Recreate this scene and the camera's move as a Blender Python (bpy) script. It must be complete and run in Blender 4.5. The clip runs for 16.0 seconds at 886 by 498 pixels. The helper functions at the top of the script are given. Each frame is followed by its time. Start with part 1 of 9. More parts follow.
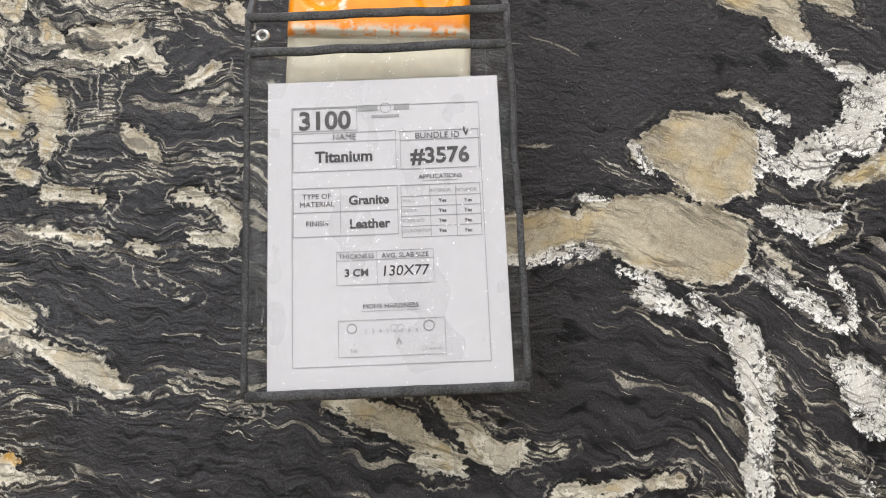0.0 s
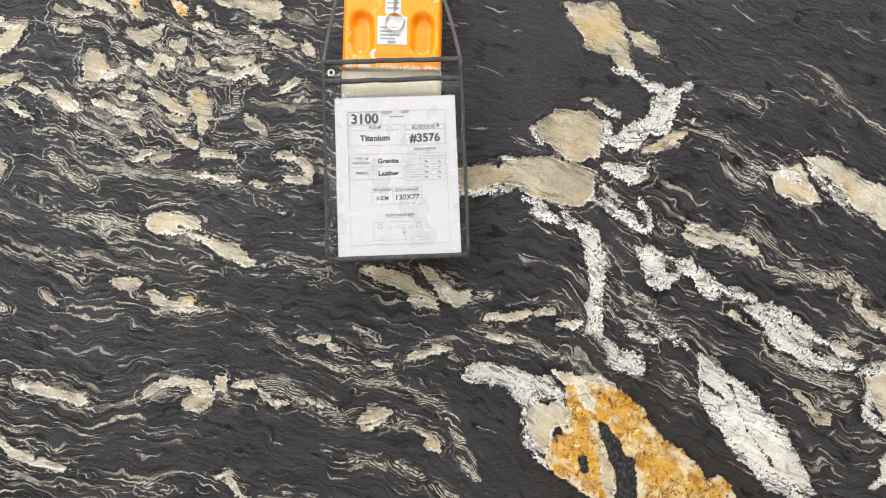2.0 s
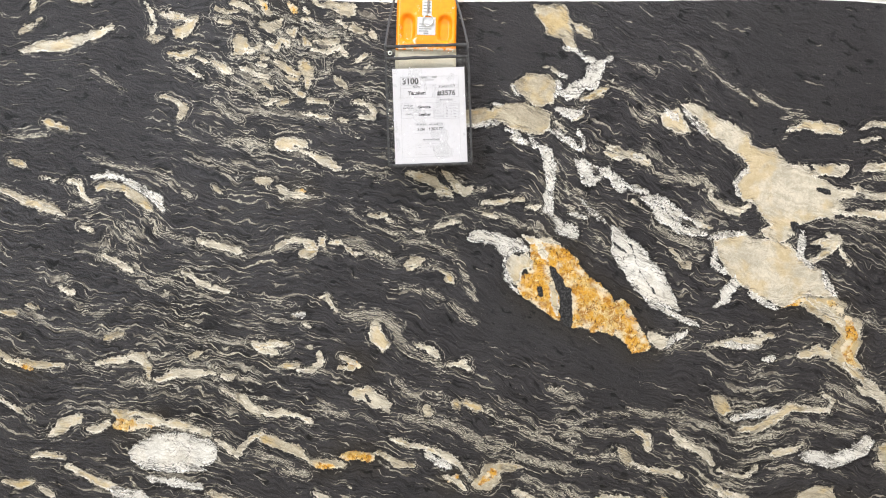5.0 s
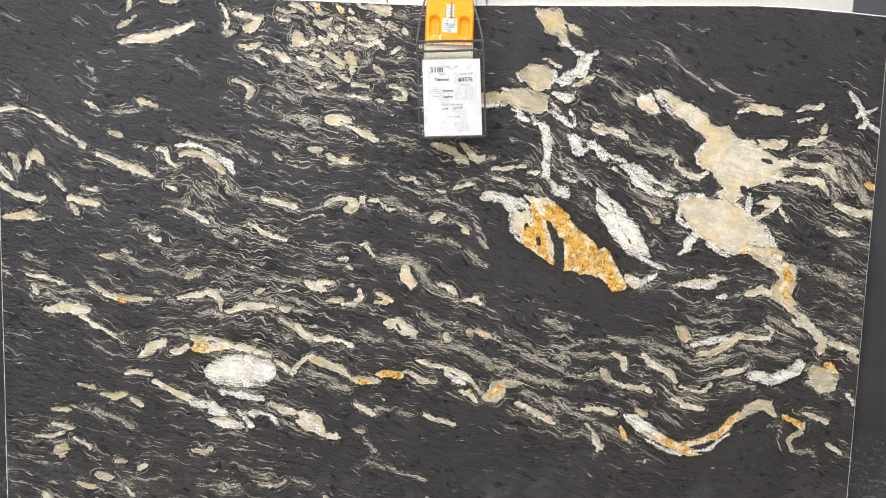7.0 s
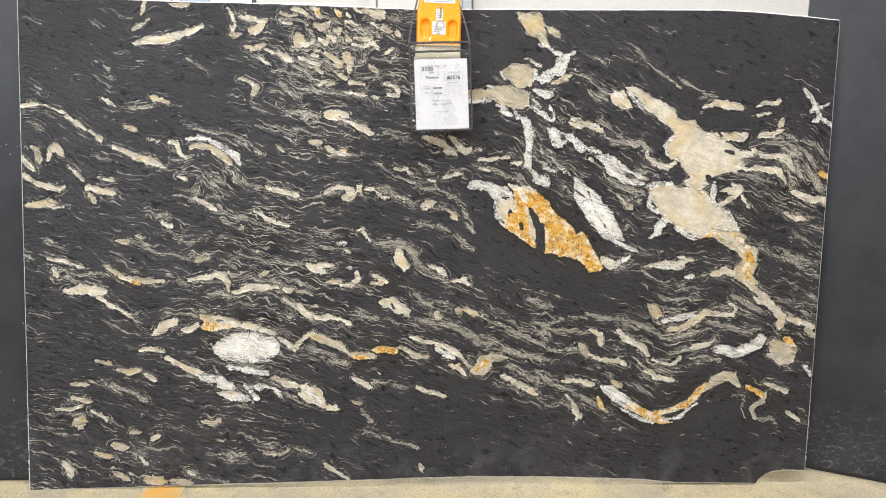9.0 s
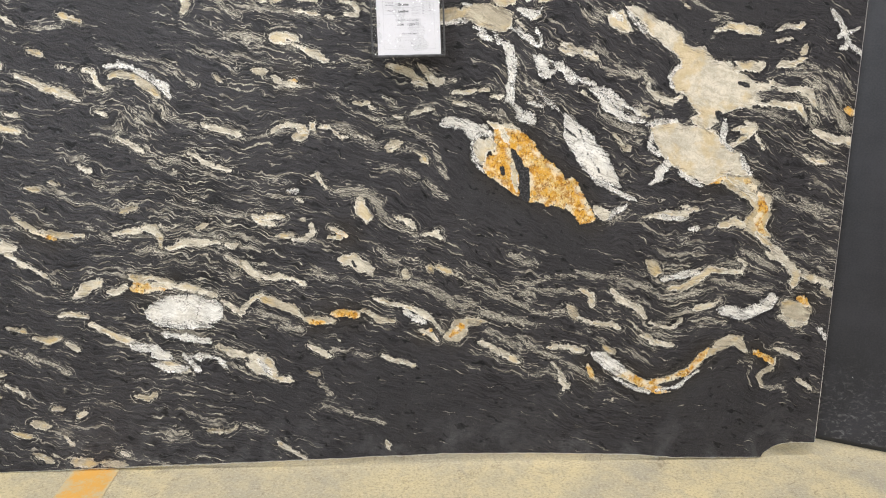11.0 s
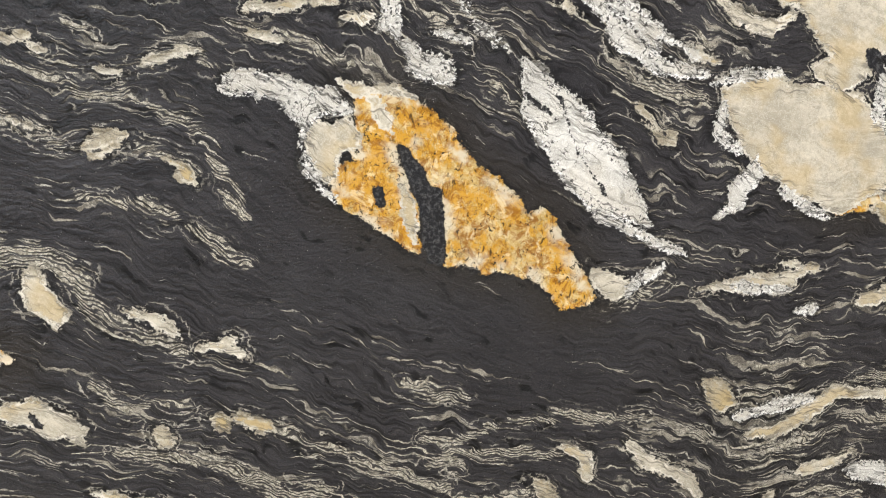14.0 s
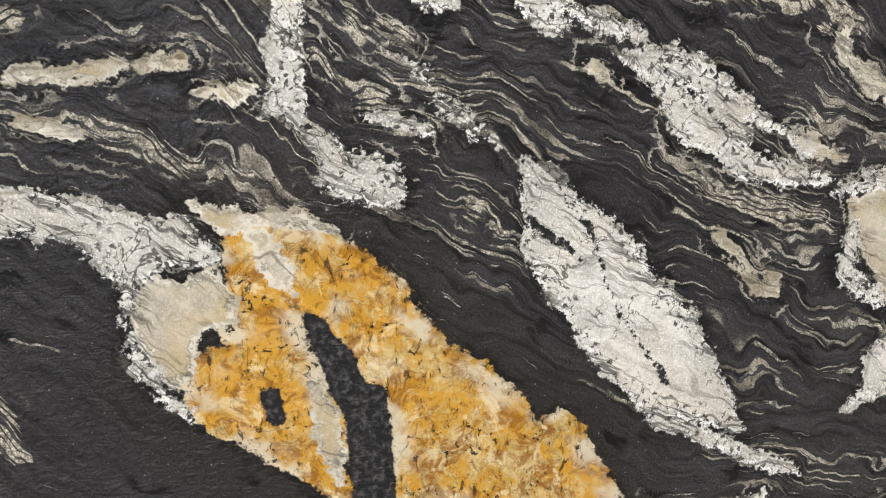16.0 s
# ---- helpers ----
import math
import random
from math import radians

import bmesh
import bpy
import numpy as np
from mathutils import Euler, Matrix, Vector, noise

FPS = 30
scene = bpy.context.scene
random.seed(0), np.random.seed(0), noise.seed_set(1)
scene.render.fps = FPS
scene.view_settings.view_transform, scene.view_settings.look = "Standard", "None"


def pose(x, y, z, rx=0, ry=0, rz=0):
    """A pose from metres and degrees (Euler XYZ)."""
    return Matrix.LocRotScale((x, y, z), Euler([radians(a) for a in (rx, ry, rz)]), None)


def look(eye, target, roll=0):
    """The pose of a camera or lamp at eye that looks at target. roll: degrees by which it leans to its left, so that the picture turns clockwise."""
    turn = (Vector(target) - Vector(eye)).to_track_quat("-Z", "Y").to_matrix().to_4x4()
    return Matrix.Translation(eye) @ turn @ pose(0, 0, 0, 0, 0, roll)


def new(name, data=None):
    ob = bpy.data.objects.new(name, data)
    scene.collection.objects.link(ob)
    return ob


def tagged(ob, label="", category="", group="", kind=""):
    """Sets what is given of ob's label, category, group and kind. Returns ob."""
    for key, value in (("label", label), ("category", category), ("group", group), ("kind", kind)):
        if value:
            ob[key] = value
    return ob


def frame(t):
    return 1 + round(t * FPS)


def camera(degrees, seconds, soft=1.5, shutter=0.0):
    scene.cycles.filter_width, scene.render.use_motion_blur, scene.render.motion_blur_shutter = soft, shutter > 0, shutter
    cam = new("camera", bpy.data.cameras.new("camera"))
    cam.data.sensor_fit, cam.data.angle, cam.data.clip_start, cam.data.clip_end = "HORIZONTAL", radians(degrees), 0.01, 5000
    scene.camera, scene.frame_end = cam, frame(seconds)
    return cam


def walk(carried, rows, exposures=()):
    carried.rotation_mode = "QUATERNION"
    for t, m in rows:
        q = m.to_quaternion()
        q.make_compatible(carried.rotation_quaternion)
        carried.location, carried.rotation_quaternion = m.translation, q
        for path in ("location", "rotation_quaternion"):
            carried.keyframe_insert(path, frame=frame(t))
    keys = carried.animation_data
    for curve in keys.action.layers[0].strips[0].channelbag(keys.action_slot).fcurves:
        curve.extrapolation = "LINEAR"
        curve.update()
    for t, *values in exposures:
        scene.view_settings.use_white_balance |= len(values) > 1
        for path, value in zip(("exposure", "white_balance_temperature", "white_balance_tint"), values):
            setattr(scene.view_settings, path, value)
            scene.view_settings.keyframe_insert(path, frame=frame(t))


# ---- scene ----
# ---- camera ----
# The slab leans back on its rack: SLAB is the pose of its own frame (x along it, y into it, z up it).
LEAN = 4.6
SLAB = pose(0, 0, 0.1, -LEAN, 0, 0) @ pose(0, 0, 0, 0, 0.6, 0)
cam = camera(60.9, 16.0, 1.1)
# seconds, eye in the slab's frame, yaw, pitch, roll
ROWS = [
    (0.0, 0.045, -0.772, 1.448, -0.01, 6.27, 1.11),
    (0.5, 0.046, -0.868, 1.429, -0.21, 4.94, 0.97),
    (1.0, 0.012, -1.028, 1.410, -0.93, 3.39, 1.04),
    (1.5, 0.000, -1.200, 1.405, -2.00, 2.19, 1.20),
    (2.0, 0.041, -1.399, 1.386, -1.57, 1.25, 1.28),
    (2.5, 0.049, -1.552, 1.390, -1.34, 0.03, 1.46),
    (3.0, -0.008, -1.707, 1.381, -1.57, -1.25, 1.61),
    (3.5, -0.059, -1.854, 1.377, -1.73, -2.34, 1.63),
    (4.0, -0.050, -1.981, 1.371, -1.75, -3.16, 1.60),
    (4.5, 0.001, -2.138, 1.352, -1.37, -3.96, 1.45),
    (7.0, -0.139, -2.841, 1.271, -2.52, -5.79, 1.86),
    (7.5, -0.130, -2.984, 1.248, -2.47, -5.59, 1.78),
    (8.0, -0.177, -3.102, 1.231, -2.96, -5.50, 1.66),
    (10.5, -0.112, -2.928, 1.223, -4.25, -7.95, 1.84),
    (11.0, -0.091, -2.671, 1.201, -5.04, -9.83, 1.76),
    (11.5, -0.054, -2.397, 1.200, -5.63, -12.25, 1.87),
    (12.0, 0.047, -2.102, 1.202, -6.35, -13.27, 1.99),
    (12.5, 0.122, -1.842, 1.198, -6.92, -14.15, 2.04),
    (13.0, 0.156, -1.550, 1.204, -7.47, -14.27, 1.95),
    (13.5, 0.192, -1.338, 1.198, -8.11, -14.03, 1.76),
    (14.0, 0.293, -1.129, 1.213, -7.82, -13.44, 1.17),
    (14.5, 0.324, -0.995, 1.210, -8.86, -11.40, 0.63),
    (15.0, 0.357, -0.840, 1.234, -8.83, -10.15, 0.41),
    (15.5, 0.368, -0.709, 1.236, -9.59, -8.32, 0.34),
    (16.0, 0.379, -0.625, 1.242, -10.39, -7.89, 0.29),
]


def eye_pose(x, y, z, yaw, pitch, roll):
    a, p = radians(yaw), radians(pitch)
    way = Vector((-math.sin(a) * math.cos(p), math.cos(a) * math.cos(p), math.sin(p)))
    return SLAB @ look((x, y, z), Vector((x, y, z)) + way, roll)


EXPOSURES = [(0.0, -0.15), (1.5, 0.05), (4.0, 0.18), (7.0, 0.36), (8.2, 0.31), (10.5, 0.22), (12.5, 0.1), (14.5, 0.1), (16.0, -0.14)]
walk(cam, [(t, eye_pose(*row)) for t, *row in ROWS], EXPOSURES)

# ---- light ----
world = bpy.data.worlds.new("world")
scene.world = world
world.use_nodes = True
world.node_tree.nodes["Background"].inputs[0].default_value = (0.9, 0.95, 1.0, 1)
world.node_tree.nodes["Background"].inputs[1].default_value = 0.08


def lamp(x, y, z, sx, sy, watts, tint=(1.0, 0.975, 0.98), rx=0.0):
    data = bpy.data.lights.new("lamp_light", "AREA")
    data.shape, data.size, data.size_y, data.energy, data.color = "RECTANGLE", sx, sy, watts, tint
    ob = new("lamp_light", data)
    ob.matrix_world = pose(x, y, z, rx, 0, 0)
    return ob


LAMPS = [(-3.2, -1.9), (0.4, -1.9), (4.0, -1.9), (-3.2, -5.2), (0.4, -5.2), (4.0, -5.2), (-1.4, 2.6), (2.6, 2.6)]
for lx, ly in LAMPS:
    lamp(lx, ly, 5.9, 1.15, 0.28, 122)
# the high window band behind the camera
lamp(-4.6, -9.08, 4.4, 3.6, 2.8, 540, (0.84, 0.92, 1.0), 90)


# ---- materials ----
class Net:
    """A node material with short calls for its nodes."""

    def __init__(self, name, rough=0.5, metal=0.0):
        self.mat = bpy.data.materials.new(name)
        self.mat.use_nodes = True
        self.nodes, self.links = self.mat.node_tree.nodes, self.mat.node_tree.links
        self.bsdf = self.nodes["Principled BSDF"]
        self.bsdf.inputs["Roughness"].default_value = rough
        self.bsdf.inputs["Metallic"].default_value = metal

    def put(self, socket, value):
        if isinstance(value, bpy.types.NodeSocket):
            self.links.new(value, socket)
        elif value is not None:
            socket.default_value = value

    def math(self, op, a, b=None, c=None, clamp=False):
        n = self.nodes.new("ShaderNodeMath")
        n.operation, n.use_clamp = op, clamp
        for i, v in enumerate((a, b, c)):
            self.put(n.inputs[i], v)
        return n.outputs[0]

    def vec(self, op, a, b=None, scale=None):
        n = self.nodes.new("ShaderNodeVectorMath")
        n.operation = op
        self.put(n.inputs[0], a)
        self.put(n.inputs[1], b)
        if scale is not None:
            self.put(n.inputs["Scale"], scale)
        return n.outputs[0]

    def ramp(self, v, lo, hi, to_lo=0.0, to_hi=1.0):
        n = self.nodes.new("ShaderNodeMapRange")
        n.interpolation_type = "SMOOTHSTEP"
        for i, x in enumerate((v, lo, hi, to_lo, to_hi)):
            self.put(n.inputs[i], x)
        return n.outputs[0]

    def noise(self, where, scale, detail=2.0, rough=0.5, warp=0.0, color=False):
        n = self.nodes.new("ShaderNodeTexNoise")
        self.put(n.inputs["Vector"], where)
        for key, v in (("Scale", scale), ("Detail", detail), ("Roughness", rough), ("Distortion", warp)):
            self.put(n.inputs[key], v)
        return n.outputs["Color" if color else "Fac"]

    def cells(self, where, scale, out="Distance"):
        n = self.nodes.new("ShaderNodeTexVoronoi")
        self.put(n.inputs["Vector"], where)
        self.put(n.inputs["Scale"], scale)
        return n.outputs[out]

    def mix(self, f, a, b):
        n = self.nodes.new("ShaderNodeMix")
        n.data_type = "RGBA"
        self.put(n.inputs[0], f)
        self.put(n.inputs[6], (*a, 1) if isinstance(a, tuple) else a)
        self.put(n.inputs[7], (*b, 1) if isinstance(b, tuple) else b)
        return n.outputs[2]

    def attribute(self, name):
        n = self.nodes.new("ShaderNodeAttribute")
        n.attribute_name = name
        return n

    def split(self, v):
        n = self.nodes.new("ShaderNodeSeparateXYZ")
        self.put(n.inputs[0], v)
        return n.outputs

    def join(self, x, y, z=0.0):
        n = self.nodes.new("ShaderNodeCombineXYZ")
        for i, v in enumerate((x, y, z)):
            self.put(n.inputs[i], v)
        return n.outputs[0]

    def place(self):
        return self.nodes.new("ShaderNodeTexCoord").outputs["Object"]

    def bump(self, height, strength, distance):
        n = self.nodes.new("ShaderNodeBump")
        self.put(n.inputs["Height"], height)
        n.inputs["Strength"].default_value, n.inputs["Distance"].default_value = strength, distance
        self.links.new(n.outputs[0], self.bsdf.inputs["Normal"])

    def color(self, v):
        self.put(self.bsdf.inputs["Base Color"], (*v, 1) if isinstance(v, tuple) else v)
        return self.mat


def simple(name, rgb, rough, metal=0.0, grain=80.0, depth=0.12, bump=0.0):
    """A plain surface with two scales of variation."""
    n = Net(name, rough, metal)
    p = n.place()
    v = n.math("ADD", n.math("MULTIPLY", n.noise(p, grain, 3.0), 0.6), n.math("MULTIPLY", n.noise(p, grain / 12, 2.0), 0.4))
    dark = tuple(c * (1 - depth) for c in rgb)
    light = tuple(min(1.0, c * (1 + depth)) for c in rgb)
    if bump:
        n.bump(v, bump, 0.002)
    return n.color(n.mix(n.ramp(v, 0.3, 0.7), dark, light))


def granite_material():
    """Black leathered granite: foliation follows the flow field, the pale minerals their signed distances."""
    n = Net("black_granite", 0.42)
    lode = n.split(n.attribute("lode").outputs["Vector"])      # metres outside cream, white, gold
    flow = n.split(n.attribute("flow").outputs["Vector"])      # along, across, share of pale threads
    more = n.split(n.attribute("more").outputs["Vector"])      # metres outside tan, dark cores, threads
    p = n.place()
    along, across, share = flow
    c = n.join(along, across)
    add = lambda x, y: n.math("ADD", x, y)
    sub = lambda x, y: n.math("SUBTRACT", x, y)
    mul = lambda x, y: n.math("MULTIPLY", x, y)
    big = n.noise(p, 7.0, 2.0)
    mid = n.noise(p, 32.0, 3.0, 0.6)
    fine = n.noise(p, 140.0, 3.0, 0.65)
    grit = n.noise(p, 560.0, 2.0, 0.6)
    # foliation, drawn out along the flow and crumpled across it
    fold = n.vec("SUBTRACT", n.noise(c, 15.0, 2.0, 0.5, color=True), (0.5, 0.5, 0.5))
    crumple = n.vec("SUBTRACT", n.noise(c, 48.0, 2.0, 0.55, color=True), (0.5, 0.5, 0.5))
    cw = n.vec("ADD", c, n.vec("ADD", n.vec("SCALE", fold, scale=add(0.035, mul(share, 0.06))), n.vec("SCALE", crumple, scale=0.012)))
    drawn = lambda kx, ky, detail=2.0, rough=0.55: n.noise(n.vec("MULTIPLY", cw, (kx, ky, 1.0)), 1.0, detail, rough)
    bundle = drawn(4.0, 24.0, 1.0)
    strand = drawn(8.0, 95.0, 2.0, 0.5)
    ribbon = drawn(13.0, 200.0, 2.0, 0.5)
    hair = drawn(38.0, 420.0)
    streak = drawn(12.0, 170.0, 3.0, 0.6)
    # black ground, plainer where few threads run
    calm = n.ramp(share, 0.05, 0.4, 0.35, 1.0)
    ground = n.mix(add(mul(n.ramp(streak, 0.30, 0.66), mul(calm, 0.8)), mul(sub(1.0, mul(calm, 0.8)), 0.55)), (0.003, 0.0028, 0.0033), (0.064, 0.0605, 0.066))
    ground = n.mix(n.ramp(share, 0.42, 0.70, 0.0, 0.8), ground, (0.0035, 0.0032, 0.0038))
    ground = n.mix(n.ramp(big, 0.38, 0.66, 0.0, 0.3), ground, (0.052, 0.0495, 0.053))
    ground = n.mix(n.ramp(lode[2], 0.075, 0.0, 0.0, 0.55), ground, (0.036, 0.029, 0.021))
    ground = n.mix(mul(n.ramp(drawn(20.0, 52.0, 2.0), 0.58, 0.66, 0.0, 0.85), n.ramp(n.noise(p, 9.0, 2.0), 0.44, 0.58, 0.1, 1.0)), ground, (0.003, 0.003, 0.0036))
    speck = mul(n.ramp(n.cells(p, 190.0), 0.17, 0.07), n.ramp(fine, 0.52, 0.62))
    ground = n.mix(mul(speck, 0.8), ground, (0.34, 0.33, 0.32))
    # laminae: long thin pale films side by side across the foliation, broken along it
    def laminae(count, thick, low, high, shift):
        way = n.vec("ADD", cw, (shift, shift * 0.7, 0.0))
        slow = n.noise(n.vec("MULTIPLY", way, (3.0, 13.0, 1.0)), 1.0, 2.0)
        v = add(mul(n.split(cw)[1], count), mul(slow, 5.0))
        near_line = mul(n.math("PINGPONG", v, 0.5), 2.0)
        swell = n.noise(n.vec("MULTIPLY", way, (14.0, 60.0, 1.0)), 1.0, 2.0)
        wide = mul(n.ramp(swell, 0.36, 0.66, 0.15, 1.0), thick)
        patchy = add(n.noise(n.vec("MULTIPLY", way, (7.0, 20.0, 1.0)), 1.0, 3.0, 0.6), mul(share, 0.5))
        return mul(n.ramp(sub(near_line, wide), 0.07, -0.05), n.ramp(patchy, low, high))

    fine_films = laminae(150.0, 0.26, 0.83, 0.94, 0.0)
    films = laminae(58.0, 0.24, 0.765, 0.83, 3.7)
    # pale threads, in bundles
    gate = sub(0.765, add(mul(share, 0.30), mul(sub(bundle, 0.5), 0.42)))
    s1 = n.ramp(sub(strand, gate), 0.0, 0.03)
    s2 = n.ramp(sub(ribbon, add(gate, 0.01)), 0.0, 0.03)
    s3 = n.ramp(sub(hair, sub(gate, 0.045)), 0.0, 0.06, 0.0, 0.25)
    thread_tint = n.mix(n.ramp(mid, 0.4, 0.62), (0.19, 0.17, 0.14), (0.54, 0.495, 0.41))
    body = n.mix(s3, ground, (0.13, 0.126, 0.12))
    body = n.mix(s2, body, n.mix(n.ramp(fine, 0.4, 0.6), (0.14, 0.13, 0.115), (0.48, 0.45, 0.39)))
    body = n.mix(mul(s1, n.ramp(fine, 0.3, 0.45, 0.0, 0.7)), body, thread_tint)
    body = n.mix(mul(fine_films, 0.75), body, n.mix(n.ramp(mid, 0.38, 0.6), (0.09, 0.086, 0.079), (0.42, 0.40, 0.36)))
    body = n.mix(mul(films, 0.9), body, n.mix(n.ramp(fine, 0.36, 0.6), (0.25, 0.225, 0.17), (0.68, 0.63, 0.52)))
    grain_cells = n.nodes.new("ShaderNodeTexVoronoi")
    n.put(grain_cells.inputs["Vector"], n.vec("ADD", p, n.vec("SCALE", n.noise(p, 160.0, 1.0, color=True), scale=0.004)))
    grain_cells.inputs["Scale"].default_value = 290.0
    pick = n.split(grain_cells.outputs["Color"])[0]
    rag = add(add(mul(sub(fine, 0.5), 0.024), mul(sub(mid, 0.5), 0.022)), mul(sub(n.noise(p, 19.0, 1.0), 0.5), 0.016))
    thin = add(more[2], add(mul(sub(mid, 0.47), 0.014), add(mul(sub(strand, 0.5), 0.03), mul(sub(ribbon, 0.5), 0.02))))
    ply = mul(n.math("PINGPONG", add(mul(n.split(cw)[1], 185.0), mul(mid, 1.6)), 0.5), 2.0)
    plies = n.ramp(add(ply, mul(sub(strand, 0.5), 1.6)), 0.60, 0.42, 0.06, 1.0)
    body = n.mix(mul(n.ramp(sub(thin, 0.001), 0.0012, -0.0012), plies), body, n.mix(n.ramp(fine, 0.4, 0.62), (0.25, 0.23, 0.185), (0.62, 0.575, 0.485)))
    lick = add(mul(sub(strand, 0.5), 0.7), mul(sub(ribbon, 0.5), 0.4))
    # black selvage round the pale minerals
    near = n.math("MINIMUM", n.math("MINIMUM", lode[0], lode[1]), n.math("MINIMUM", lode[2], more[0]))
    body = n.mix(n.ramp(grit, 0.42, 0.62, 0.45, 0.0), body, (0.006, 0.006, 0.007))
    selvage = mul(n.ramp(add(near, mul(rag, 1.2)), 0.016, 0.003), n.ramp(mid, 0.40, 0.56, 0.1, 0.75))
    body = n.mix(selvage, body, (0.006, 0.006, 0.0066))
    # pale films that follow the veins at a small distance
    slimmest = n.math("MINIMUM", lode[0], n.math("MINIMUM", more[0], more[2]))
    for k, (gap, wide) in enumerate(((0.007, 0.0010), (0.0145, 0.0011))):
        off = add(slimmest, add(mul(rag, 0.55), mul(lick, 0.014)))
        line = n.ramp(n.math("ABSOLUTE", sub(off, gap)), wide * 1.5, wide * 0.6)
        broken = n.ramp(n.noise(n.vec("ADD", p, (3.1 * k, 0.0, 1.7)), 17.0, 3.0, 0.6), 0.50, 0.57)
        body = n.mix(mul(mul(line, broken), n.ramp(share, 0.15, 0.45, 0.1, 0.6)), body, n.mix(n.ramp(fine, 0.38, 0.6), (0.22, 0.205, 0.175), (0.62, 0.575, 0.49)))
    # cracks and dark seams inside them
    web = n.noise(p, 26.0, 4.0, 0.62, 0.5)
    crack = mul(n.ramp(n.math("ABSOLUTE", sub(web, 0.5)), 0.014, 0.004), n.ramp(n.noise(p, 14.0, 1.0), 0.46, 0.56))
    seam_at = n.noise(n.vec("MULTIPLY", n.vec("ADD", c, n.vec("SCALE", crumple, scale=0.014)), (6.0, 58.0, 1.0)), 1.0, 4.0, 0.62)
    seam = mul(n.ramp(n.math("ABSOLUTE", sub(seam_at, 0.5)), 0.03, 0.008), n.ramp(n.noise(p, 19.0, 1.0), 0.42, 0.55))

    knob = n.noise(p, 68.0, 3.0, 0.6, 0.7)
    honey = n.noise(p, 8.5, 3.0, 0.6)
    sugar = n.noise(p, 175.0, 3.0, 0.6, 0.6)

    def lens(d, low, high, pale, edge, lap, grainy, cracks, seams, honeyed=0.0, rims=0.0):
        """One mineral: its mask and colour, drawn out along the flow, with a rim, dark grains, cracks and seams."""
        e = add(d, add(add(mul(rag, edge), mul(sub(knob, 0.5), 0.013)), sub(mul(lick, lap), 0.001)))
        if grainy:
            e = add(e, mul(sub(pick, 0.5), grainy))
        mask = n.ramp(e, 0.0016, -0.0016)
        tone = add(add(mul(mid, 0.35), mul(fine, 0.3)), mul(strand, 0.35))
        col = n.mix(n.ramp(tone, 0.40, 0.60), low, high)
        col = n.mix(n.ramp(n.noise(p, 11.0, 2.0), 0.45, 0.62, 0.0, 0.45), col, tuple(v * 0.8 for v in low))
        col = n.mix(mul(n.ramp(pick, 0.4, 1.0), 0.16), col, tuple(v * 0.62 for v in low))
        col = n.mix(n.ramp(grit, 0.48, 0.70, 0.0, 0.75 if grainy else 0.4), col, pale)
        col = n.mix(mul(n.ramp(e, -0.003, -0.009), n.ramp(honey, 0.47, 0.6, 0.0, honeyed)), col, (0.50, 0.36, 0.15))
        rim_at = n.ramp(n.math("ABSOLUTE", add(e, add(0.0055, mul(sub(fine, 0.5), 0.008)))), 0.0016, 0.0006)
        col = n.mix(mul(rim_at, n.ramp(n.noise(p, 27.0, 2.0), 0.45, 0.55, 0.0, rims)), col, (0.05, 0.045, 0.04))
        col = n.mix(mul(n.ramp(e, -0.0070, -0.0020), n.ramp(mid, 0.42, 0.56, 0.0, 0.6)), col, pale)
        if grainy:
            gaps = mul(n.ramp(sugar, 0.53, 0.61, 0.0, 0.9), n.ramp(add(e, mul(sub(mid, 0.5), 0.10)), -0.022, -0.004))
            col = n.mix(gaps, col, (0.012, 0.012, 0.013))
        col = n.mix(mul(crack, cracks), col, (0.03, 0.026, 0.022))
        slim = mul(n.ramp(e, -0.030, -0.010, 0.06 if not grainy else 0.4, 1.0), seams)
        col = n.mix(mul(seam, slim), col, (0.03, 0.029, 0.028))
        col = n.mix(mul(n.ramp(ribbon, 0.42, 0.33), slim), col, (0.06, 0.054, 0.048))
        return mask, col, e

    m, col, e = lens(more[0], (0.30, 0.26, 0.19), (0.48, 0.425, 0.325), (0.62, 0.575, 0.485), 0.75, 0.022, 0.0, 0.3, 0.6, 0.6, 0.45)
    body = n.mix(m, body, col)
    m, col, e = lens(lode[2], (0.45, 0.29, 0.085), (0.66, 0.51, 0.26), (0.68, 0.55, 0.33), 0.7, 0.012, 0.0, 0.25, 0.0)
    fibre = n.noise(n.vec("MULTIPLY", p, (120.0, 1.0, 55.0)), 1.0, 4.0, 0.65, 0.5)
    cloud = n.noise(p, 42.0, 6.0, 0.7, 0.8)
    amber = n.ramp(add(mul(cloud, 0.6), mul(fibre, 0.4)), sub(0.44, mul(sub(n.noise(p, 13.0, 2.0), 0.5), 0.5)), sub(0.54, mul(sub(n.noise(p, 13.0, 2.0), 0.5), 0.5)))
    col = n.mix(mul(amber, n.ramp(grit, 0.3, 0.65, 0.55, 0.95)), col, (0.56, 0.275, 0.012))
    rust = n.ramp(n.noise(p, 46.0, 7.0, 0.75, 1.0), 0.47, 0.60)
    col = n.mix(mul(rust, 0.85), col, (0.25, 0.095, 0.010))
    col = n.mix(n.ramp(n.noise(p, 31.0, 5.0, 0.7, 0.6), 0.55, 0.64, 0.0, 0.6), col, (0.78, 0.66, 0.42))
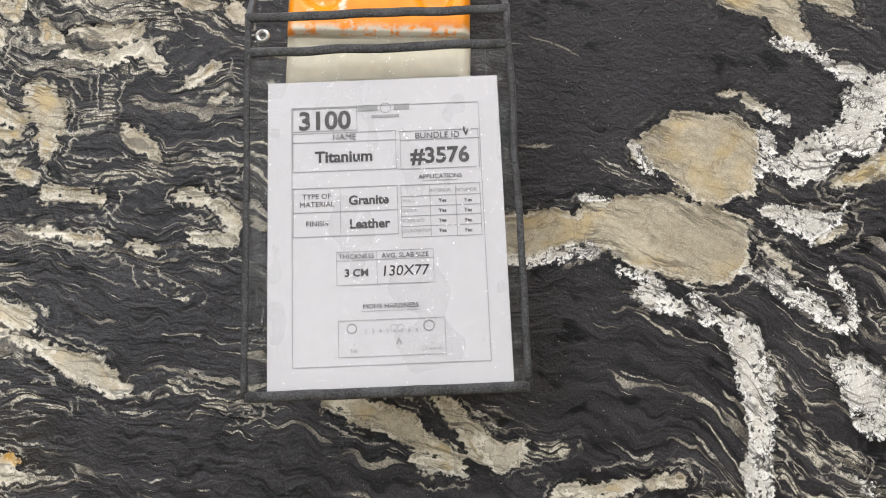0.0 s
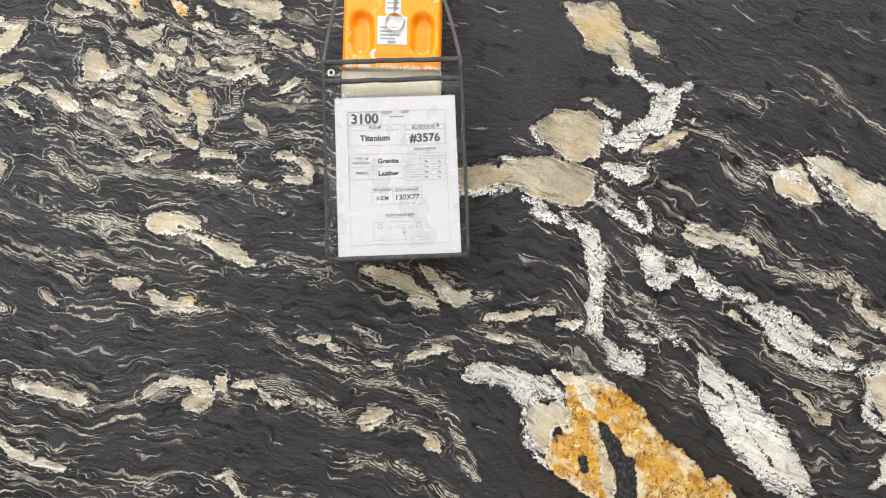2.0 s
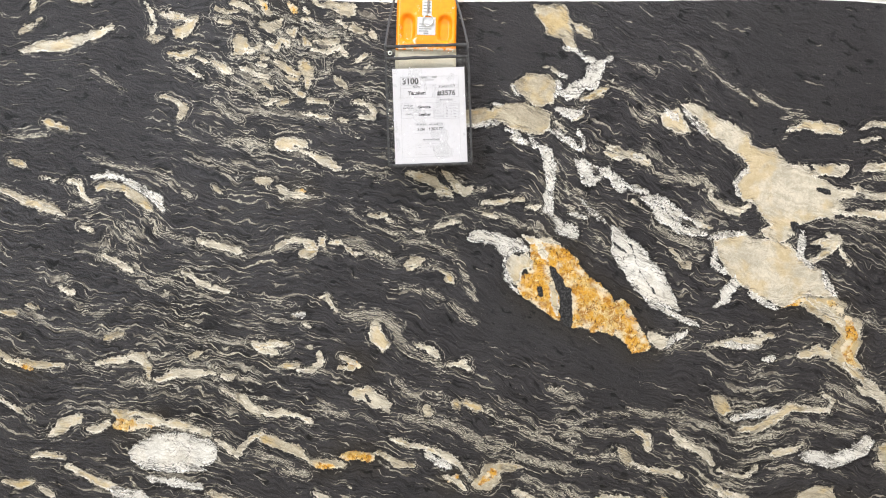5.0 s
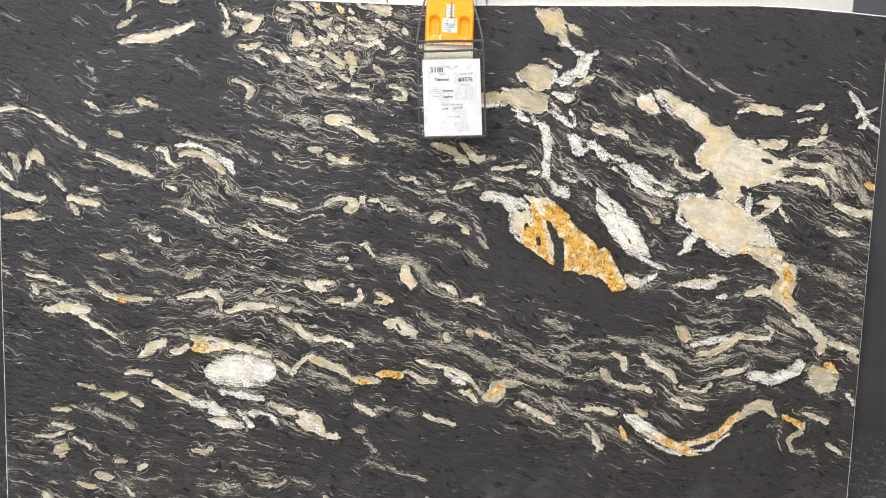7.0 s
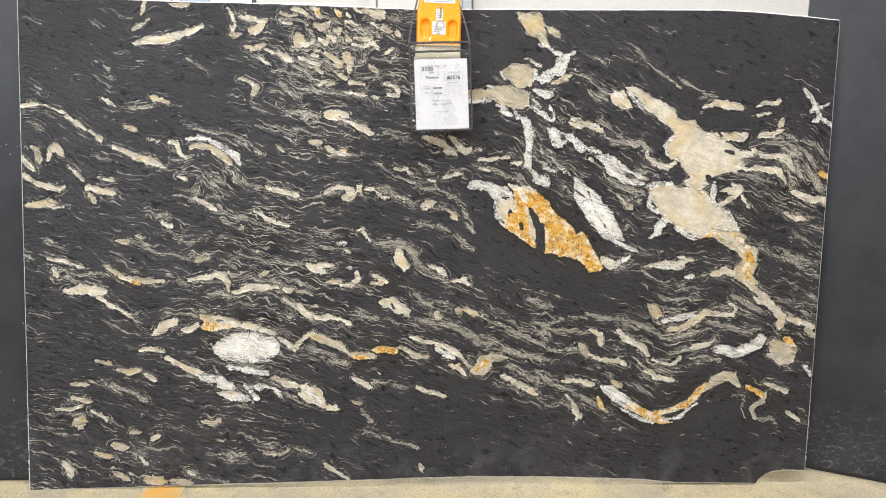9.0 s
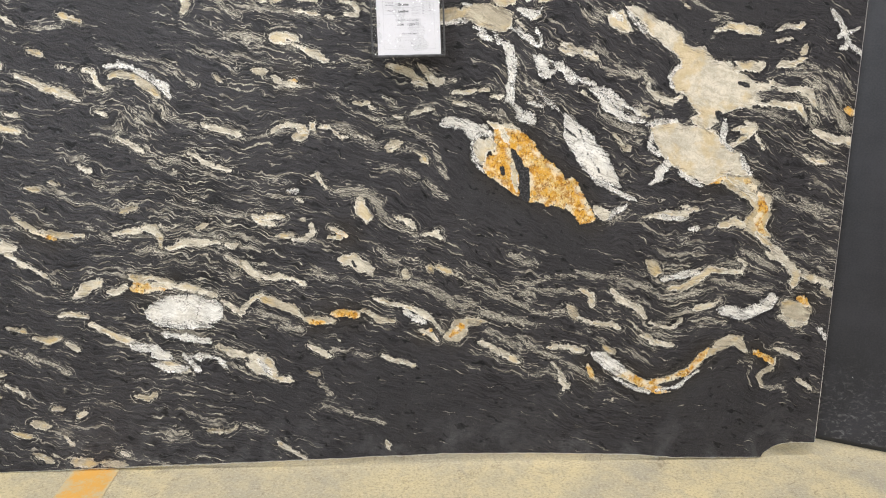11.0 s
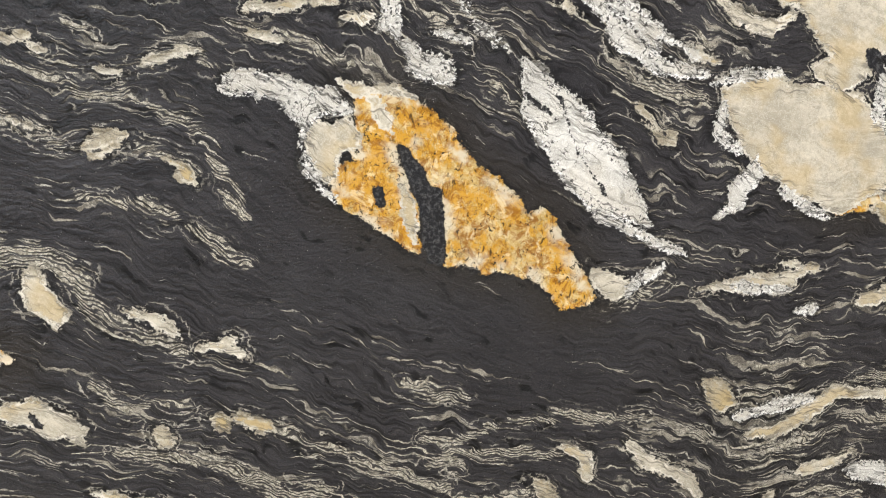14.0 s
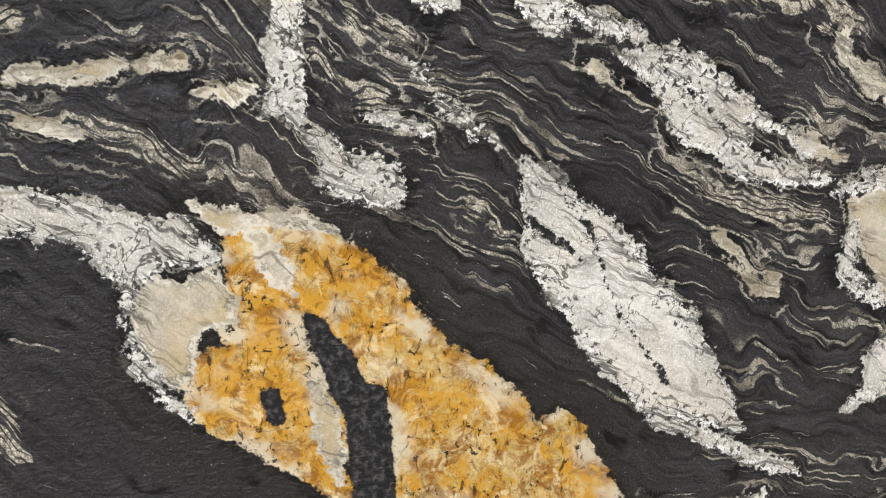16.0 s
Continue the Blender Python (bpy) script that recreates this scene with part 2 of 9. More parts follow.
    col = n.mix(mul(n.ramp(e, -0.03, -0.006), n.ramp(n.noise(p, 19.0, 3.0), 0.46, 0.58, 0.0, 0.85)), col, (0.62, 0.56, 0.44))
    spots = mul(n.ramp(n.noise(p, 125.0, 4.0, 0.65, 0.6), 0.56, 0.63), n.ramp(n.noise(p, 21.0), 0.44, 0.58))
    col = n.mix(n.math("MAXIMUM", spots, mul(n.ramp(fibre, 0.59, 0.67), 0.85)), col, (0.022, 0.018, 0.014))
    col = n.mix(mul(crack, 0.25), col, (0.03, 0.022, 0.016))
    body = n.mix(m, body, col)
    m, col, e = lens(lode[0], (0.40, 0.36, 0.285), (0.61, 0.555, 0.455), (0.74, 0.70, 0.62), 0.75, 0.022, 0.0, 0.22, 0.55, 0.45, 0.5)
    body = n.mix(m, body, col)
    m, col, e = lens(lode[1], (0.48, 0.46, 0.42), (0.72, 0.70, 0.66), (0.86, 0.85, 0.83), 0.9, 0.011, 0.0035, 0.8, 0.75, 0.1, 0.5)
    body = n.mix(m, body, col)
    core = n.ramp(add(more[1], mul(rag, 0.5)), 0.001, -0.001)
    body = n.mix(core, body, n.mix(n.ramp(fine, 0.45, 0.7), (0.016, 0.016, 0.018), (0.085, 0.084, 0.086)))
    # dust from handling
    dust = mul(n.ramp(n.noise(p, 3.0, 4.0, 0.65), 0.47, 0.75, 0.0, 0.03), n.ramp(grit, 0.3, 0.7))
    body = n.mix(dust, body, (0.45, 0.45, 0.46))
    low = n.ramp(n.split(p)[2], 0.22, -0.05)
    smear = mul(low, n.ramp(n.noise(p, 8.0, 6.0, 0.7, 0.6), 0.46, 0.7, 0.0, 0.075))
    body = n.mix(smear, body, (0.44, 0.44, 0.45))
    # leather finish: dull pits and soft swells
    swirl = n.noise(n.vec("MULTIPLY", p, (1.0, 1.0, 1.5)), 78.0, 3.0, 0.55, 1.7)
    relief = add(add(mul(mul(drawn(42.0, 120.0), calm), 0.65), mul(mul(swirl, sub(1.2, calm)), 0.8)), mul(fine, 0.25))
    pale = n.ramp(near, 0.002, -0.004, 1.0, 0.3)
    n.bump(mul(relief, pale), 0.85, 0.006)
    n.put(n.bsdf.inputs["Roughness"], n.ramp(add(mid, mul(grit, 0.4)), 0.5, 0.95, 0.27, 0.42))
    n.bsdf.inputs["Specular IOR Level"].default_value = 0.15
    return n.color(body)


GRANITE = granite_material()
SAWN = simple("sawn_granite_edge", (0.62, 0.61, 0.59), 0.7, grain=140.0, depth=0.25, bump=0.3)


def plain_slab_material():
    n = Net("charcoal_stone", 0.38)
    p = n.place()
    tone = n.math("ADD", n.math("MULTIPLY", n.noise(p, 5.0, 4.0, 0.6), 0.6), n.math("MULTIPLY", n.noise(p, 160.0, 2.0), 0.4))
    col = n.mix(n.ramp(tone, 0.35, 0.65), (0.021, 0.0208, 0.0235), (0.035, 0.0345, 0.039))
    z = n.split(p)[2]
    scuff = n.math("MULTIPLY", n.ramp(n.noise(n.vec("MULTIPLY", p, (1.0, 1.0, 1.7)), 30.0, 7.0, 0.68, 1.1), 0.5, 0.74), n.ramp(z, 0.42, 0.05))
    col = n.mix(n.math("MULTIPLY", scuff, 0.30), col, (0.42, 0.41, 0.42))
    chip = n.math("MULTIPLY", n.ramp(n.cells(p, 24.0), 0.07, 0.04), n.ramp(n.noise(p, 9.0), 0.52, 0.56))
    col = n.mix(n.math("MULTIPLY", chip, 0.7), col, (0.5, 0.5, 0.5))
    n.bump(n.noise(p, 220.0, 2.0), 0.15, 0.001)
    n.bsdf.inputs["Specular IOR Level"].default_value = 0.2
    return n.color(col)


CHARCOAL = plain_slab_material()


def floor_material():
    n = Net("worn_concrete", 0.6)
    p = n.place()
    cloud = n.noise(p, 2.6, 8.0, 0.7)
    patch = n.noise(p, 11.0, 8.0, 0.72, 0.4)
    grit = n.noise(p, 260.0, 3.0, 0.6)
    col = n.mix(n.ramp(cloud, 0.30, 0.68), (0.355, 0.325, 0.25), (0.55, 0.462, 0.268))
    col = n.mix(n.ramp(patch, 0.44, 0.76, 0.0, 0.65), col, (0.31, 0.285, 0.235))
    col = n.mix(n.ramp(n.noise(p, 38.0, 4.0, 0.7), 0.6, 0.72, 0.0, 0.5), col, (0.30, 0.275, 0.22))
    col = n.mix(n.ramp(grit, 0.55, 0.75, 0.0, 0.3), col, (0.66, 0.60, 0.46))
    scratch = n.ramp(n.noise(n.vec("MULTIPLY", p, (26.0, 9.0, 1.0)), 1.0, 4.0, 0.7, 1.8), 0.495, 0.505)
    back = n.ramp(n.noise(n.vec("MULTIPLY", p, (26.0, 9.0, 1.0)), 1.0, 4.0, 0.7, 1.8), 0.52, 0.51)
    col = n.mix(n.math("MULTIPLY", n.math("MULTIPLY", scratch, back), n.ramp(patch, 0.45, 0.6, 0.0, 0.4)), col, (0.22, 0.19, 0.14))
    sand = n.noise(p, 95.0, 5.0, 0.75)
    col = n.mix(n.ramp(sand, 0.50, 0.64, 0.0, 0.75), col, (0.255, 0.215, 0.14))
    col = n.mix(n.ramp(sand, 0.46, 0.34, 0.0, 0.5), col, (0.70, 0.62, 0.43))
    vein_at = n.noise(p, 3.4, 5.0, 0.6, 1.2)
    hairline = n.ramp(n.math("ABSOLUTE", n.math("SUBTRACT", vein_at, 0.5)), 0.006, 0.002)
    col = n.mix(n.math("MULTIPLY", hairline, n.ramp(patch, 0.42, 0.55, 0.0, 0.65)), col, (0.20, 0.155, 0.09))
    n.bump(n.math("ADD", grit, patch), 0.25, 0.002)
    return n.color(col)


CONCRETE = floor_material()


def paint_material():
    n = Net("worn_orange_floor_paint", 0.55)
    p = n.place()
    wear = n.math("ADD", n.math("MULTIPLY", n.noise(p, 14.0, 5.0, 0.65), 0.7), n.math("MULTIPLY", n.noise(p, 150.0, 3.0), 0.3))
    side = n.math("ABSOLUTE", n.math("ADD", n.split(p)[0], 1.105))
    rubbed = n.math("ADD", wear, n.ramp(side, 0.05, 0.115, 0.0, 0.28))
    col = n.mix(n.ramp(rubbed, 0.42, 0.66), (0.60, 0.325, 0.07), (0.47, 0.405, 0.255))
    return n.color(col)


def enamel_material():
    """Orange enamel, chipped and scuffed to a pale primer."""
    n = Net("orange_enamel", 0.36)
    p = n.place()
    col = n.mix(n.ramp(n.noise(p, 60.0, 3.0), 0.3, 0.7), (0.90, 0.27, 0.002), (0.97, 0.32, 0.004))
    scuff = n.math("MULTIPLY", n.ramp(n.noise(p, 46.0, 6.0, 0.75, 0.5), 0.58, 0.64), n.ramp(n.noise(p, 11.0, 2.0), 0.48, 0.60))
    rub = n.math("MULTIPLY", n.ramp(n.split(p)[2], 1.737, 1.728), n.ramp(n.noise(p, 70.0, 4.0, 0.7), 0.42, 0.55))
    col = n.mix(n.math("MAXIMUM", scuff, rub), col, (0.74, 0.68, 0.56))
    n.bump(scuff, 0.2, 0.0006)
    return n.color(col)


ORANGE_PAINT = paint_material()
JOINT = simple("dirty_floor_joint", (0.34, 0.295, 0.20), 0.8, grain=60.0, depth=0.4)
WALL_PAINT = simple("white_metal_cladding", (0.62, 0.61, 0.585), 0.5, grain=30.0, depth=0.05)
WALL_PLAIN = simple("white_painted_wall", (0.26, 0.26, 0.26), 0.7, grain=30.0, depth=0.05)
CEILING = simple("grey_roof_deck", (0.55, 0.55, 0.55), 0.8, grain=10.0, depth=0.08)
ALUMINIUM = simple("brushed_aluminium", (0.55, 0.56, 0.57), 0.35, 1.0, depth=0.06)
STEEL = simple("zinc_steel", (0.62, 0.62, 0.61), 0.28, 1.0, depth=0.08)
DARK_GLASS = simple("dark_window_glass", (0.03, 0.045, 0.065), 0.08, grain=4.0, depth=0.2)
ORANGE = enamel_material()
PAD = simple("cream_rubber_pad", (0.64, 0.59, 0.46), 0.5, grain=120.0, depth=0.1, bump=0.1)
PAPER = simple("white_paper", (0.53, 0.518, 0.535), 0.75, grain=90.0, depth=0.02, bump=0.03)
INK = simple("black_ink", (0.05, 0.048, 0.048), 0.7, depth=0.2)
GREY_INK = simple("grey_ink", (0.30, 0.30, 0.30), 0.7, depth=0.15)
BINDING = simple("black_woven_binding", (0.04, 0.04, 0.042), 0.7, grain=620.0, depth=0.85, bump=1.0)
STRAP = simple("dark_grey_cord", (0.075, 0.075, 0.08), 0.7, grain=500.0, depth=0.35, bump=0.5)
STICKER = simple("silver_sticker", (0.62, 0.62, 0.63), 0.35, 0.2, grain=120.0, depth=0.15)
WHITE_STICKER = simple("white_sticker", (0.80, 0.80, 0.80), 0.4, depth=0.03)
RED_INK = simple("red_ink", (0.62, 0.03, 0.05), 0.5)
BLUE_INK = simple("navy_ink", (0.03, 0.04, 0.12), 0.5)


def film_material():
    """Clear vinyl: see-through, with a wrinkled gloss on top."""
    n = Net("clear_vinyl", 0.12)
    p = n.place()
    wrinkle = add_wrinkles(n, p)
    bump = n.nodes.new("ShaderNodeBump")
    n.put(bump.inputs["Height"], wrinkle)
    bump.inputs["Strength"].default_value, bump.inputs["Distance"].default_value = 1.0, 0.012
    clear, gloss, edge, blend = (n.nodes.new(k) for k in ("ShaderNodeBsdfTransparent", "ShaderNodeBsdfGlossy", "ShaderNodeFresnel", "ShaderNodeMixShader"))
    clear.inputs[0].default_value = (0.95, 0.95, 0.94, 1)
    gloss.inputs["Roughness"].default_value = 0.06
    edge.inputs["IOR"].default_value = 1.28
    for node in (gloss, edge):
        n.links.new(bump.outputs[0], node.inputs["Normal"])
    n.links.new(edge.outputs[0], blend.inputs[0])
    milk, haze = n.nodes.new("ShaderNodeBsdfDiffuse"), n.nodes.new("ShaderNodeMixShader")
    milk.inputs[0].default_value = (0.75, 0.75, 0.74, 1)
    n.put(haze.inputs[0], n.ramp(n.noise(p, 22.0, 3.0, 0.6, 0.8), 0.4, 0.7, 0.0, 0.035))
    n.links.new(clear.outputs[0], haze.inputs[1])
    n.links.new(milk.outputs[0], haze.inputs[2])
    n.links.new(haze.outputs[0], blend.inputs[1])
    n.links.new(gloss.outputs[0], blend.inputs[2])
    n.links.new(blend.outputs[0], n.nodes["Material Output"].inputs[0])
    return n.mat


def add_wrinkles(n, p):
    long = n.noise(n.vec("MULTIPLY", p, (1.0, 1.0, 0.6)), 26.0, 3.0, 0.6, 1.5)
    return n.math("ADD", long, n.math("MULTIPLY", n.noise(p, 85.0, 2.0, 0.6, 0.8), 0.35))


FILM = film_material()


# ---- building helpers ----
def link(name, bm, material, parent=None, label="", smooth=False):
    mesh = bpy.data.meshes.new(name)
    bm.normal_update()
    bm.to_mesh(mesh)
    bm.free()
    for m in (material if isinstance(material, (list, tuple)) else [material]):
        mesh.materials.append(m)
    if smooth:
        for poly in mesh.polygons:
            poly.use_smooth = True
    ob = new(name, mesh)
    if parent:
        ob.parent = parent
    return tagged(ob, label) if label else ob


def part(name, bm, material, parent, label="", smooth=False):
    return link(name, bm, material, parent, label, smooth)


def box(x0, x1, y0, y1, z0, z1, bevel=0.0, seg=1, bm=None):
    bm2 = bmesh.new()
    bmesh.ops.create_cube(bm2, size=1)
    for v in bm2.verts:
        v.co = Vector(((x0 + x1) / 2 + v.co.x * (x1 - x0), (y0 + y1) / 2 + v.co.y * (y1 - y0), (z0 + z1) / 2 + v.co.z * (z1 - z0)))
    if bevel:
        bmesh.ops.bevel(bm2, geom=list(bm2.edges), offset=bevel, segments=seg, profile=0.5, affect="EDGES")
    if bm is None:
        return bm2
    mesh = bpy.data.meshes.new("joined")
    bm2.to_mesh(mesh)
    bm2.free()
    bm.from_mesh(mesh)
    bpy.data.meshes.remove(mesh)
    return bm


def tube(points, radius, sides=8, flat=1.0):
    """A cord along points; flat < 1 squeezes it towards the slab."""
    bm = bmesh.new()
    rings = []
    for i, p in enumerate(points):
        a, b = points[max(0, i - 1)], points[min(len(points) - 1, i + 1)]
        way = (b - a).normalized()
        side = way.cross(Vector((0, 1, 0))).normalized()
        out = way.cross(side).normalized()
        rings.append([bm.verts.new(p + side * radius * math.cos(k * math.tau / sides) + out * radius * flat * math.sin(k * math.tau / sides)) for k in range(sides)])
    for r0, r1 in zip(rings, rings[1:]):
        for k in range(sides):
            bm.faces.new((r0[k], r0[(k + 1) % sides], r1[(k + 1) % sides], r1[k]))
    bm.faces.new(rings[0][::-1])
    bm.faces.new(rings[-1])
    bmesh.ops.recalc_face_normals(bm, faces=bm.faces)
    return bm


def ring(cx, cy, cz, major, minor, n=28, m=8):
    bm = bmesh.new()
    loops = []
    for i in range(n):
        a = i * math.tau / n
        loops.append([bm.verts.new((cx + (major + minor * math.cos(b)) * math.cos(a), cy + minor * math.sin(b), cz + (major + minor * math.cos(b)) * math.sin(a))) for b in (j * math.tau / m for j in range(m))])
    for i in range(n):
        for j in range(m):
            bm.faces.new((loops[i][j], loops[(i + 1) % n][j], loops[(i + 1) % n][(j + 1) % m], loops[i][(j + 1) % m]))
    bmesh.ops.recalc_face_normals(bm, faces=bm.faces)
    return bm


# ---- the hall ----
floor = link("floor", box(-9, 9, -9, 6.5, -0.2, 0.0), CONCRETE)
tagged(floor, "worn yellowish concrete warehouse floor with scratches", "floor", kind="structure")
stripe = link("floor_marking", box(-1.19, -1.025, -1.6, 0.05, 0.0, 0.0035, 0.001), ORANGE_PAINT)
tagged(stripe, "worn orange painted stripe on the concrete floor", "floor marking", kind="structure")
wall_back = link("wall_north", box(-9, 9, 6.5, 6.7, 0, 6.2), WALL_PLAIN)
tagged(wall_back, "plain white warehouse wall", "wall", kind="structure")
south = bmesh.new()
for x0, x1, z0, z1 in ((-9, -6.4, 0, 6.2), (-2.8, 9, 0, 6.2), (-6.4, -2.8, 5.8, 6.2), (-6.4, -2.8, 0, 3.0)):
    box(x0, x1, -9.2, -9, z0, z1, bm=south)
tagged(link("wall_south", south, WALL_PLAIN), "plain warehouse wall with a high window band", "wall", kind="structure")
tagged(link("wall_west", box(-9.2, -9, -9, 6.5, 0, 6.2), WALL_PLAIN), "plain white warehouse wall", "wall", kind="structure")
tagged(link("wall_east", box(9, 9.2, -9, 6.5, 0, 6.2), WALL_PLAIN), "plain white warehouse wall", "wall", kind="structure")
tagged(link("ceiling", box(-9.2, 9.2, -9.2, 6.7, 6.2, 6.4), CEILING), "grey metal roof deck", "ceiling", kind="structure")


def glazed_frame(x0, x1, y, z1):
    """A glazed aluminium partition bay that stands behind the slabs."""
    bay = tagged(new("glazed_partition"), "aluminium framed glazed partition with dark panes behind the slabs", "partition", kind="structure")
    part("frame", box(x0, x0 + 0.05, y, y + 0.06, 0, z1, 0.004), ALUMINIUM, bay)
    part("frame", box(x1 - 0.05, x1, y, y + 0.06, 0, z1, 0.004), ALUMINIUM, bay)
    mid = (x0 + x1) / 2
    part("mullion", box(mid - 0.02, mid + 0.02, y + 0.005, y + 0.055, 0.05, z1 - 0.05, 0.003), ALUMINIUM, bay)
    part("rail", box(x0 + 0.05, x1 - 0.05, y, y + 0.06, z1 - 0.05, z1, 0.003), ALUMINIUM, bay)
    part("rail", box(x0 + 0.05, x1 - 0.05, y, y + 0.06, 0, 0.05, 0.003), ALUMINIUM, bay)
    part("pane", box(x0 + 0.05, mid - 0.02, y + 0.025, y + 0.031, 0.05, z1 - 0.05), DARK_GLASS, bay, "dark window pane")
    part("pane", box(mid + 0.02, x1 - 0.05, y + 0.025, y + 0.031, 0.05, z1 - 0.05), WHITE_STICKER, bay, "white window pane")
    return bay


# cladding panels of the inner wall, with seams, bolts and posts
inner = tagged(new("wall_inner"), "off-white metal clad inner wall with panel seams", "wall", kind="structure")
seams = [-6.0, -3.6, -0.35, 0.45, 3.9, 7.0]
for x0, x1 in zip(seams, seams[1:]):
    if x0 == -3.6:
        x0 = -1.35
    part("panel", box(x0 + 0.006, x1 - 0.006, 3.6, 3.66, 0, 4.6, 0.004), WALL_PAINT, inner)
part("post", box(0.36, 0.44, 3.5, 3.59, 0, 4.6, 0.006), ALUMINIUM, inner, "grey metal wall post")
for z in (2.2, 2.5, 2.75, 3.0, 3.3):
    for x in (0.30, -0.45):
        b = bmesh.new()
        bmesh.ops.create_cone(b, cap_ends=True, segments=12, radius1=0.022, radius2=0.016, depth=0.02, matrix=pose(x, 3.59, z, 90))
        part("bolt", b, STEEL, inner)
for x0, x1 in ((-3.55, -2.75), (-2.72, -2.05), (-2.02, -1.38)):
    glazed_frame(x0, x1, 3.6, 4.6)


def high_bay_light(x, y):
    """A slim lamp housing hung under the roof; its lamp shines from just below."""
    ob = tagged(new("ceiling_light"), "slim white linear ceiling light under the roof", "ceiling light", group="hall lights")
    ob.location = (x, y, 5.93)
    part("housing", box(-0.6, 0.6, -0.16, 0.16, 0, 0.07, 0.012), WALL_PLAIN, ob)
    part("stem", box(-0.45, -0.43, -0.01, 0.01, 0.07, 0.27), STEEL, ob)
    part("stem", box(0.43, 0.45, -0.01, 0.01, 0.07, 0.27), STEEL, ob)
    return ob


for lx, ly in LAMPS:
    high_bay_light(lx, ly)


# ---- the granite slab ----
CREAM, WHITE, GOLD, TAN, DARK, THREAD = range(6)
LEFT, RIGHT, THICK = -1.651, 1.641, 0.03
NX, NZ = 830, 500
TOP = [(-1.646, 1.862), (-1.622, 1.874), (-1.14, 1.868), (-0.645, 1.877), (-0.127, 1.878), (0.457, 1.9), (1.105, 1.926), (1.28, 1.926), (1.652, 1.907)]
FOOT = [(-1.651, -0.118), (-1.23, -0.102), (-0.444, -0.074), (0.167, -0.050), (0.543, -0.050), (0.924, -0.059), (1.06, -0.072), (1.425, -0.076), (1.435, -0.058), (1.468, -0.032), (1.508, -0.019), (1.55, -0.013), (1.641, -0.016)]


def wobble(x, z, cell, seed):
    """Smooth noise between -1 and 1 over arrays, with lumps about cell metres wide."""
    rng = np.random.RandomState(seed)
    grid = rng.rand(64, 64) * 2 - 1
    a, b = x / cell + 200.3, z / cell + 200.7
    i, j = np.floor(a).astype(int), np.floor(b).astype(int)
    f, g = a - i, b - j
    f, g = f * f * (3 - 2 * f), g * g * (3 - 2 * g)
    at = lambda p, q: grid[p % 64, q % 64]
    return (at(i, j) * (1 - f) + at(i + 1, j) * f) * (1 - g) + (at(i, j + 1) * (1 - f) + at(i + 1, j + 1) * f) * g


us = np.linspace(LEFT, RIGHT, NX)
top = np.interp(us, *np.array(TOP).T) + 0.0012 * wobble(us, us * 0, 0.05, 3)
foot = np.interp(us, *np.array(FOOT).T) + 0.0015 * wobble(us, us * 0, 0.035, 4)
vs = np.linspace(0, 1, NZ)
GX = np.repeat(us[None], NZ, 0)
GZ = foot[None] * (1 - vs[:, None]) + top[None] * vs[:, None]
WX = GX + 0.003 * wobble(GX, GZ, 0.05, 11) + 0.0025 * wobble(GX, GZ, 0.018, 12)
WZ = GZ + 0.003 * wobble(GX, GZ, 0.05, 13) + 0.0025 * wobble(GX, GZ, 0.018, 14)
FAR = 0.08
field = np.full((6, NZ, NX), FAR)
turn_c, turn_s, turn_w = (np.zeros((NZ, NX)) for _ in range(3))
STEP_X, STEP_Z = (RIGHT - LEFT) / (NX - 1), 2.0 / (NZ - 1)


def window(x0, x1, z0, z1):
    i0, i1 = np.searchsorted(us, (x0, x1))
    k0 = max(0, int((z0 + 0.12) / STEP_Z) - 12)
    k1 = min(NZ, int((z1 + 0.12) / STEP_Z) + 14)
    return slice(k0, max(k0 + 1, k1)), slice(i0, max(i0 + 1, i1))


def vein(kind, *beads):
    """A mineral vein through beads (x, z, half width) of the slab's face; slim ones also bend the foliation."""
    wide = max(b[2] for b in beads)
    for (x0, z0, r0), (x1, z1, r1) in zip(beads, beads[1:] or beads):
        reach = max(r0, r1) + FAR
        w = window(min(x0, x1) - reach, max(x0, x1) + reach, min(z0, z1) - reach, max(z0, z1) + reach)
        px, pz, dx, dz = WX[w] - x0, WZ[w] - z0, x1 - x0, z1 - z0
        span = max(dx * dx + dz * dz, 1e-9)
        t = np.clip((px * dx + pz * dz) / span, 0, 1)
        d = np.hypot(px - t * dx, pz - t * dz) - (r0 + (r1 - r0) * t)
        field[kind][w] = np.minimum(field[kind][w], d)
        if kind != DARK and (wide < 0.022 or (kind == WHITE and wide < 0.05 and len(beads) > 2)):
            a = 2 * math.atan2(dz, dx)
            w = window(min(x0, x1) - 0.2, max(x0, x1) + 0.2, min(z0, z1) - 0.2, max(z0, z1) + 0.2)
            px, pz = GX[w] - x0, GZ[w] - z0
            t = np.clip((px * dx + pz * dz) / span, 0, 1)
            d = np.hypot(px - t * dx, pz - t * dz)
            g = math.sqrt(span) / 0.05 * np.exp(-((d / 0.055) ** 2))
            turn_c[w] += g * math.cos(a)
            turn_s[w] += g * math.sin(a)
            turn_w[w] += g


